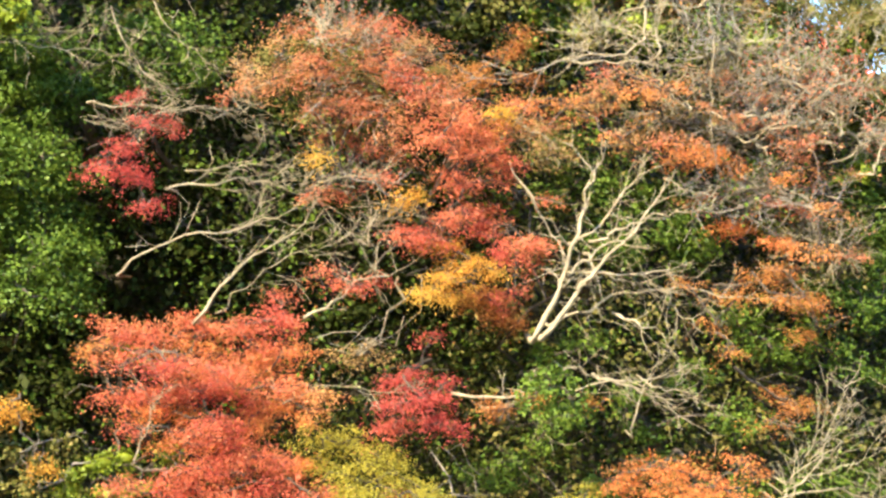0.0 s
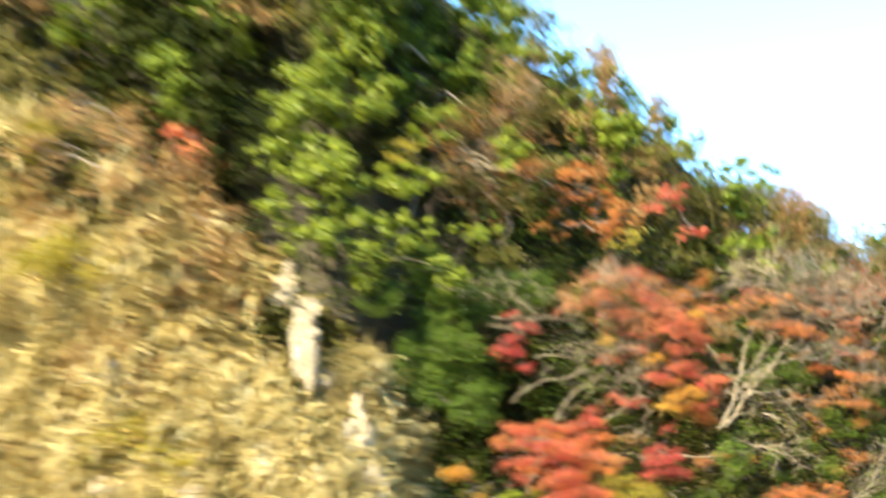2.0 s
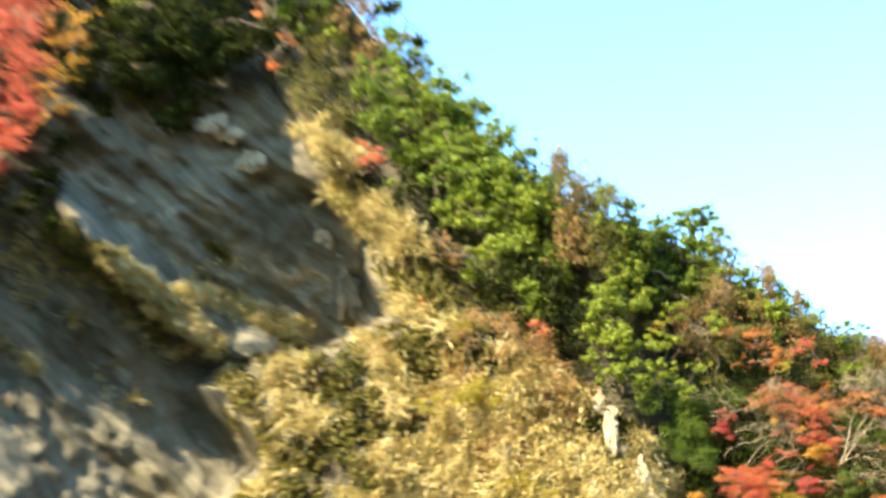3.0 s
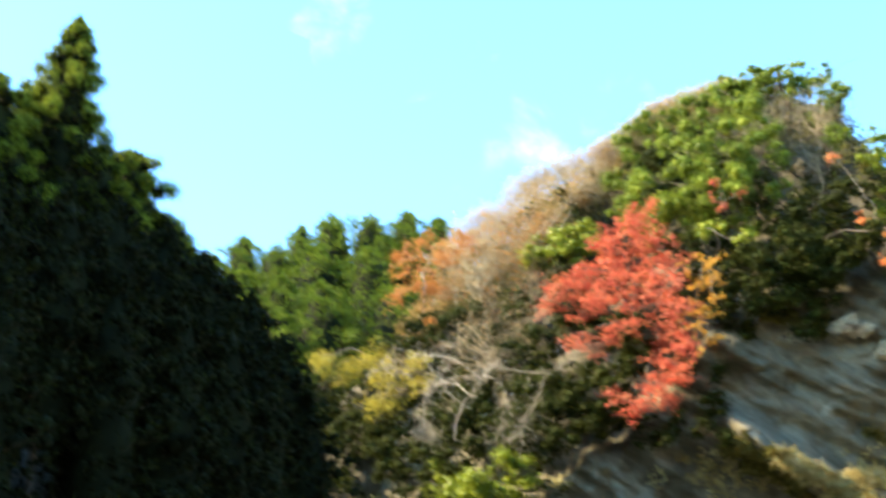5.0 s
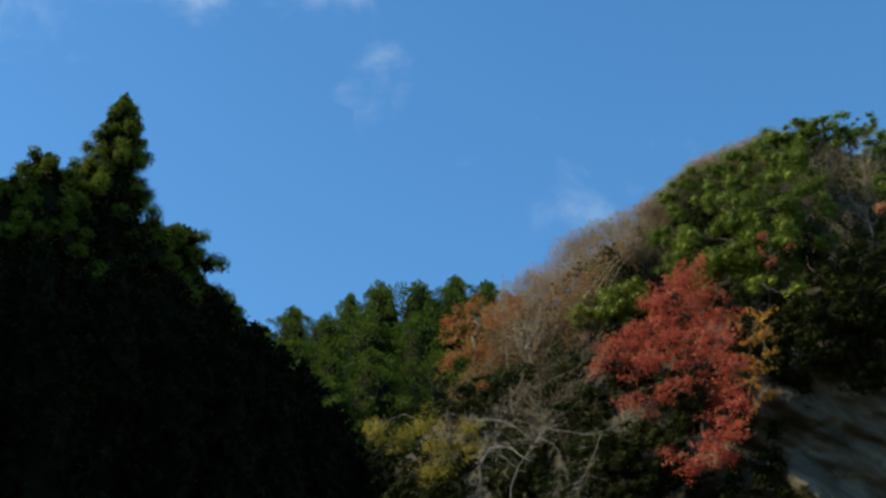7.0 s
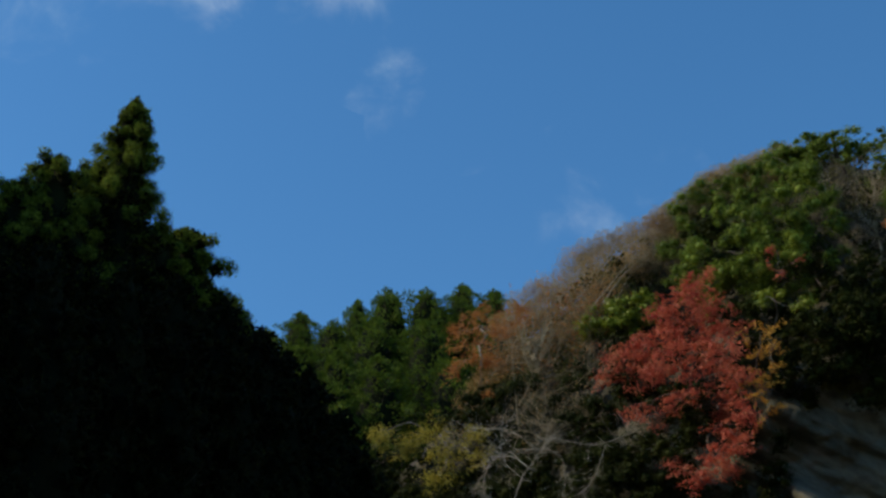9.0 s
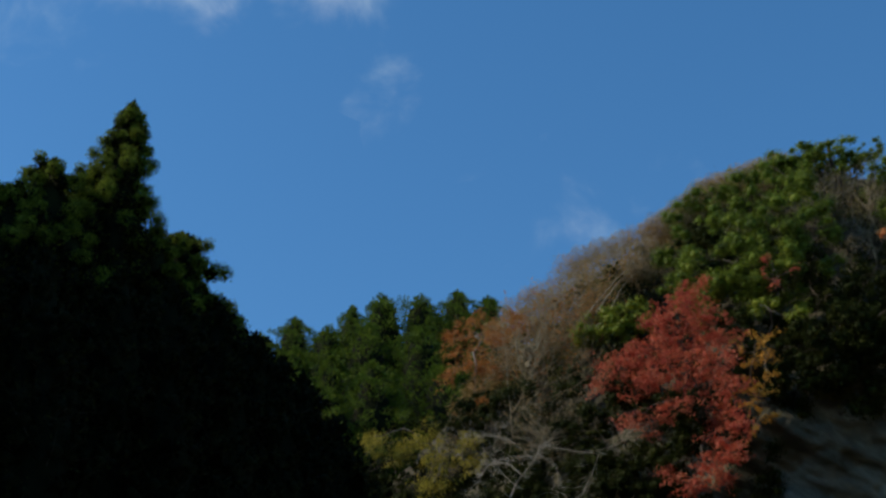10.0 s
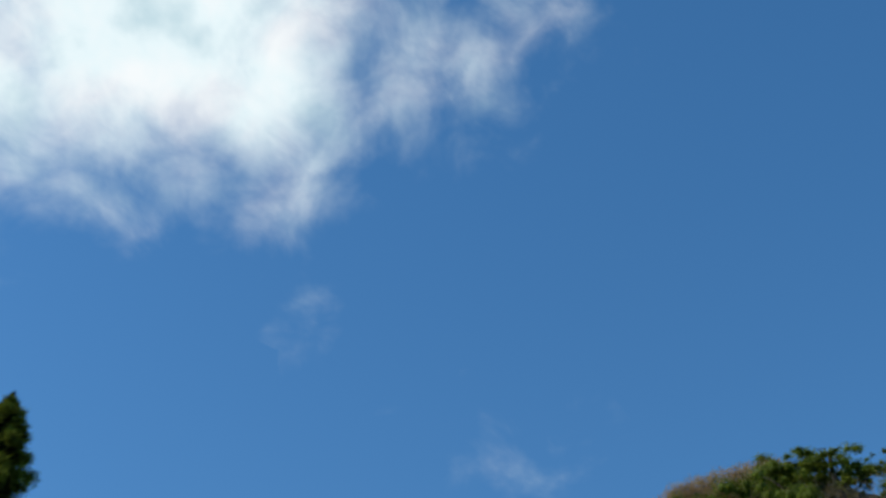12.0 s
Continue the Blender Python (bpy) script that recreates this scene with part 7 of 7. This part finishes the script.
bare_tree("bare_tree", "pale forked leafless tree at the edge of the slope", 147,
          [[(3.34, 23.73), (3.46, 24.02), (3.64, 24.42), (3.78, 24.75)], [(2.93, 24.58), (3.20, 24.33), (3.45, 24.80), (3.77, 25.14)], [(3.40, 23.95), (3.13, 24.20), (2.93, 24.45)], [(3.67, 23.32), (3.86, 23.53), (4.12, 23.60)]], PALE_BARK, 0.035, PALE_BARK, 0.1, 2, 2, 0.6, 0.25, BARE)
for i, (u, z, a, b) in enumerate([(1.26, 24.23, 1.09, 0.38), (2.10, 23.95, 0.91, 0.38), (2.67, 24.56, 0.72, 0.45), (1.88, 24.97, 0.98, 0.32), (0.59, 24.97, 0.65, 0.33), (2.56, 23.27, 0.72, 0.28),
     (3.07, 24.07, 0.46, 0.45), (1.85, 23.37, 0.78, 0.26), (2.90, 22.71, 0.52, 0.25), (-2.31, 24.80, 0.69, 0.25), (-2.81, 24.78, 0.69, 0.23), (-2.37, 23.22, 0.69, 0.25)]):
    twig_tree("bare_tree", "fine brown leafless twigs among the autumn trees", 150 + i, (u, z), (a, b), GREY_BARK if i % 2 else PALE_BARK, PALE_BARK, 14 if i < 9 else 6, 0.0, 2, 0.5, (OLIVE, DARK_SHADE_GREEN, SALMON, GLOSSY)[i % 4], 0.045, 700 if i < 9 else 300, "twiggy trees on the autumn slope")
bare_crown("bare_tree", "slender pale olive tree standing up from the ridge", 190, (-11.15, 35.35), (0.5, 0.95), -2.4, TAN, GREY_BARK, 1400, 0.25, "rounded trees on the skyline", OLIVE, 1500)
bare_crown("bare_tree", "slender pale olive tree standing up from the ridge", 191, (-2.5, 29.7), (0.3, 0.65), -1.6, TAN, GREY_BARK, 900, 0.18, "rounded trees on the skyline", OLIVE, 1000)
for i, (u, z, w) in enumerate(((0.9, 26.3, 0.7), (1.6, 26.35, 0.65), (2.1, 25.95, 0.6), (0.4, 26.5, 0.6), (1.3, 25.6, 0.6), (2.45, 25.3, 0.5), (3.6, 25.2, 0.5), (4.4, 25.2, 0.55))):
    bare_crown("bare_tree", "olive twiggy tree with a rounded top on the skyline", 180 + i, (u, z), (w * 1.15, w), -1.0, TAN if i % 3 else OLIVE, GREY_BARK, 1500, 0.2, "rounded trees on the skyline", (OLIVE, RUST, OLIVE)[i % 3], 900)
for i, (u, z, a, b) in enumerate(((1.0, 25.9, 1.1, 0.9), (0.2, 26.2, 0.9, 0.8), (1.8, 25.6, 0.9, 0.7), (3.6, 25.3, 0.9, 0.7), (4.6, 25.1, 1.0, 0.8), (6.0, 24.6, 1.3, 1.0), (7.8, 24.2, 1.4, 1.0))):
    twig_tree("bare_tree", "olive and tan twiggy tree on the skyline", 170 + i, (u, z), (a, b), TWIG, GREY_BARK, 22, -1.2, 2, 0.6, OLIVE if i % 2 else RUST, 0.06, 2600, "twiggy trees on the skyline")

# ---- clouds ----
def cloud_material():
    m, n, l, b = material("cloud")
    n.remove(b)
    where, warp, big, fine = n.new("ShaderNodeTexCoord"), n.new("ShaderNodeTexNoise"), n.new("ShaderNodeTexNoise"), n.new("ShaderNodeVectorMath")
    big.inputs["Scale"].default_value, big.inputs["Detail"].default_value, big.inputs["Roughness"].default_value = 3.4, 9, 0.58
    big.inputs["Distortion"].default_value = 0.35
    n.remove(warp), n.remove(fine)
    l.new(where.outputs["UV"], big.inputs["Vector"])

    def veil(cx, cy, rx, ry, power):
        mp, ln, mr = n.new("ShaderNodeMapping"), n.new("ShaderNodeVectorMath"), n.new("ShaderNodeMapRange")
        mp.vector_type = "TEXTURE"
        mp.inputs["Location"].default_value, mp.inputs["Scale"].default_value = (cx, cy, 0), (rx, ry, 1)
        ln.operation = "LENGTH"
        l.new(where.outputs["UV"], mp.inputs[0])
        l.new(mp.outputs[0], ln.inputs[0])
        mr.inputs["From Min"].default_value, mr.inputs["From Max"].default_value = 1.0, 0.0
        mr.inputs["To Max"].default_value = power
        l.new(ln.outputs["Value"], mr.inputs["Value"])
        return mr.outputs[0]

    total = None
    for spec in ((-2.3, 4.95, 1.35, 0.8, 1.45), (-1.75, 4.82, 0.55, 0.6, 1.3), (-2.8, 4.55, 0.6, 0.48, 1.1), (-1.15, 4.9, 0.75, 0.5, 0.6), (-0.7, 5.05, 0.6, 0.35, 0.42),
                 (-1.6, 4.38, 0.36, 0.3, 0.55), (-2.4, 4.28, 0.5, 0.26, 0.5), (-1.5, 4.0, 0.32, 0.22, 0.15), (-0.82, 3.42, 0.42, 0.36, 0.14), (-2.75, 4.05, 0.4, 0.25, 0.22),
                 (-2.15, 4.13, 0.35, 0.2, 0.12), (-1.33, 3.77, 0.3, 0.2, 0.08)):
        v = veil(*spec)
        if total is None:
            total = v
            continue
        mx = n.new("ShaderNodeMath")
        mx.operation = "MAXIMUM"
        l.new(total, mx.inputs[0])
        l.new(v, mx.inputs[1])
        total = mx.outputs[0]
    add = n.new("ShaderNodeMath")
    l.new(total, add.inputs[0])
    l.new(big.outputs["Fac"], add.inputs[1])
    sharp = n.new("ShaderNodeMapRange")
    sharp.interpolation_type = "SMOOTHSTEP"
    sharp.inputs["From Min"].default_value, sharp.inputs["From Max"].default_value = 0.58, 1.62
    l.new(add.outputs[0], sharp.inputs["Value"])
    em, tr, mix = n.new("ShaderNodeEmission"), n.new("ShaderNodeBsdfTransparent"), n.new("ShaderNodeMixShader")
    billow, tone = n.new("ShaderNodeTexNoise"), ramp_of(n, [(0.60, 0.76, 0.80), (0.86, 0.97, 0.97), (0.98, 1.0, 0.98)])
    billow.inputs["Scale"].default_value, billow.inputs["Detail"].default_value = 3.1, 6
    l.new(where.outputs["UV"], billow.inputs["Vector"])
    spread = n.new("ShaderNodeMapRange")
    spread.inputs["From Min"].default_value, spread.inputs["From Max"].default_value = 0.32, 0.66
    l.new(billow.outputs["Fac"], spread.inputs["Value"])
    l.new(spread.outputs[0], tone.inputs[0])
    l.new(tone.outputs[0], em.inputs["Color"])
    em.inputs["Strength"].default_value = 1.62
    gate = n.new("ShaderNodeMath")
    gate.operation = "MULTIPLY"
    has = n.new("ShaderNodeMath")
    has.operation = "GREATER_THAN"
    has.inputs[1].default_value = 0.001
    l.new(total, has.inputs[0])
    l.new(has.outputs[0], gate.inputs[0])
    l.new(sharp.outputs[0], gate.inputs[1])
    l.new(gate.outputs[0], mix.inputs[0])
    l.new(tr.outputs[0], mix.inputs[1])
    l.new(em.outputs[0], mix.inputs[2])
    l.new(mix.outputs[0], n["Material Output"].inputs[0])
    return m


def cloud_sheet():
    """A far vault of sky with clouds; its UV counts tens of degrees of bearing and height."""
    az, el, r = np.linspace(-60, 10, 36), np.linspace(26, 72, 24), 3600.0
    pts = np.array([[(r * math.sin(radians(a)) * math.cos(radians(e)), r * math.cos(radians(a)) * math.cos(radians(e)), r * math.sin(radians(e))) for a in az] for e in el])
    me = grid_mesh("cloud", pts, cloud_material())
    uv = me.uv_layers.new(name="sky")
    flat = np.array([[(a * 0.074, e / 10) for a in az] for e in el]).reshape(-1, 2)
    idx = np.zeros(len(me.loops), np.int32)
    me.loops.foreach_get("vertex_index", idx)
    uv.data.foreach_set("uv", flat[idx].ravel())
    ob = new("cloud", me)
    ob.visible_shadow = False
    tagged(ob, "white ragged cloud in a blue sky", "cloud", kind="structure")


cloud_sheet()
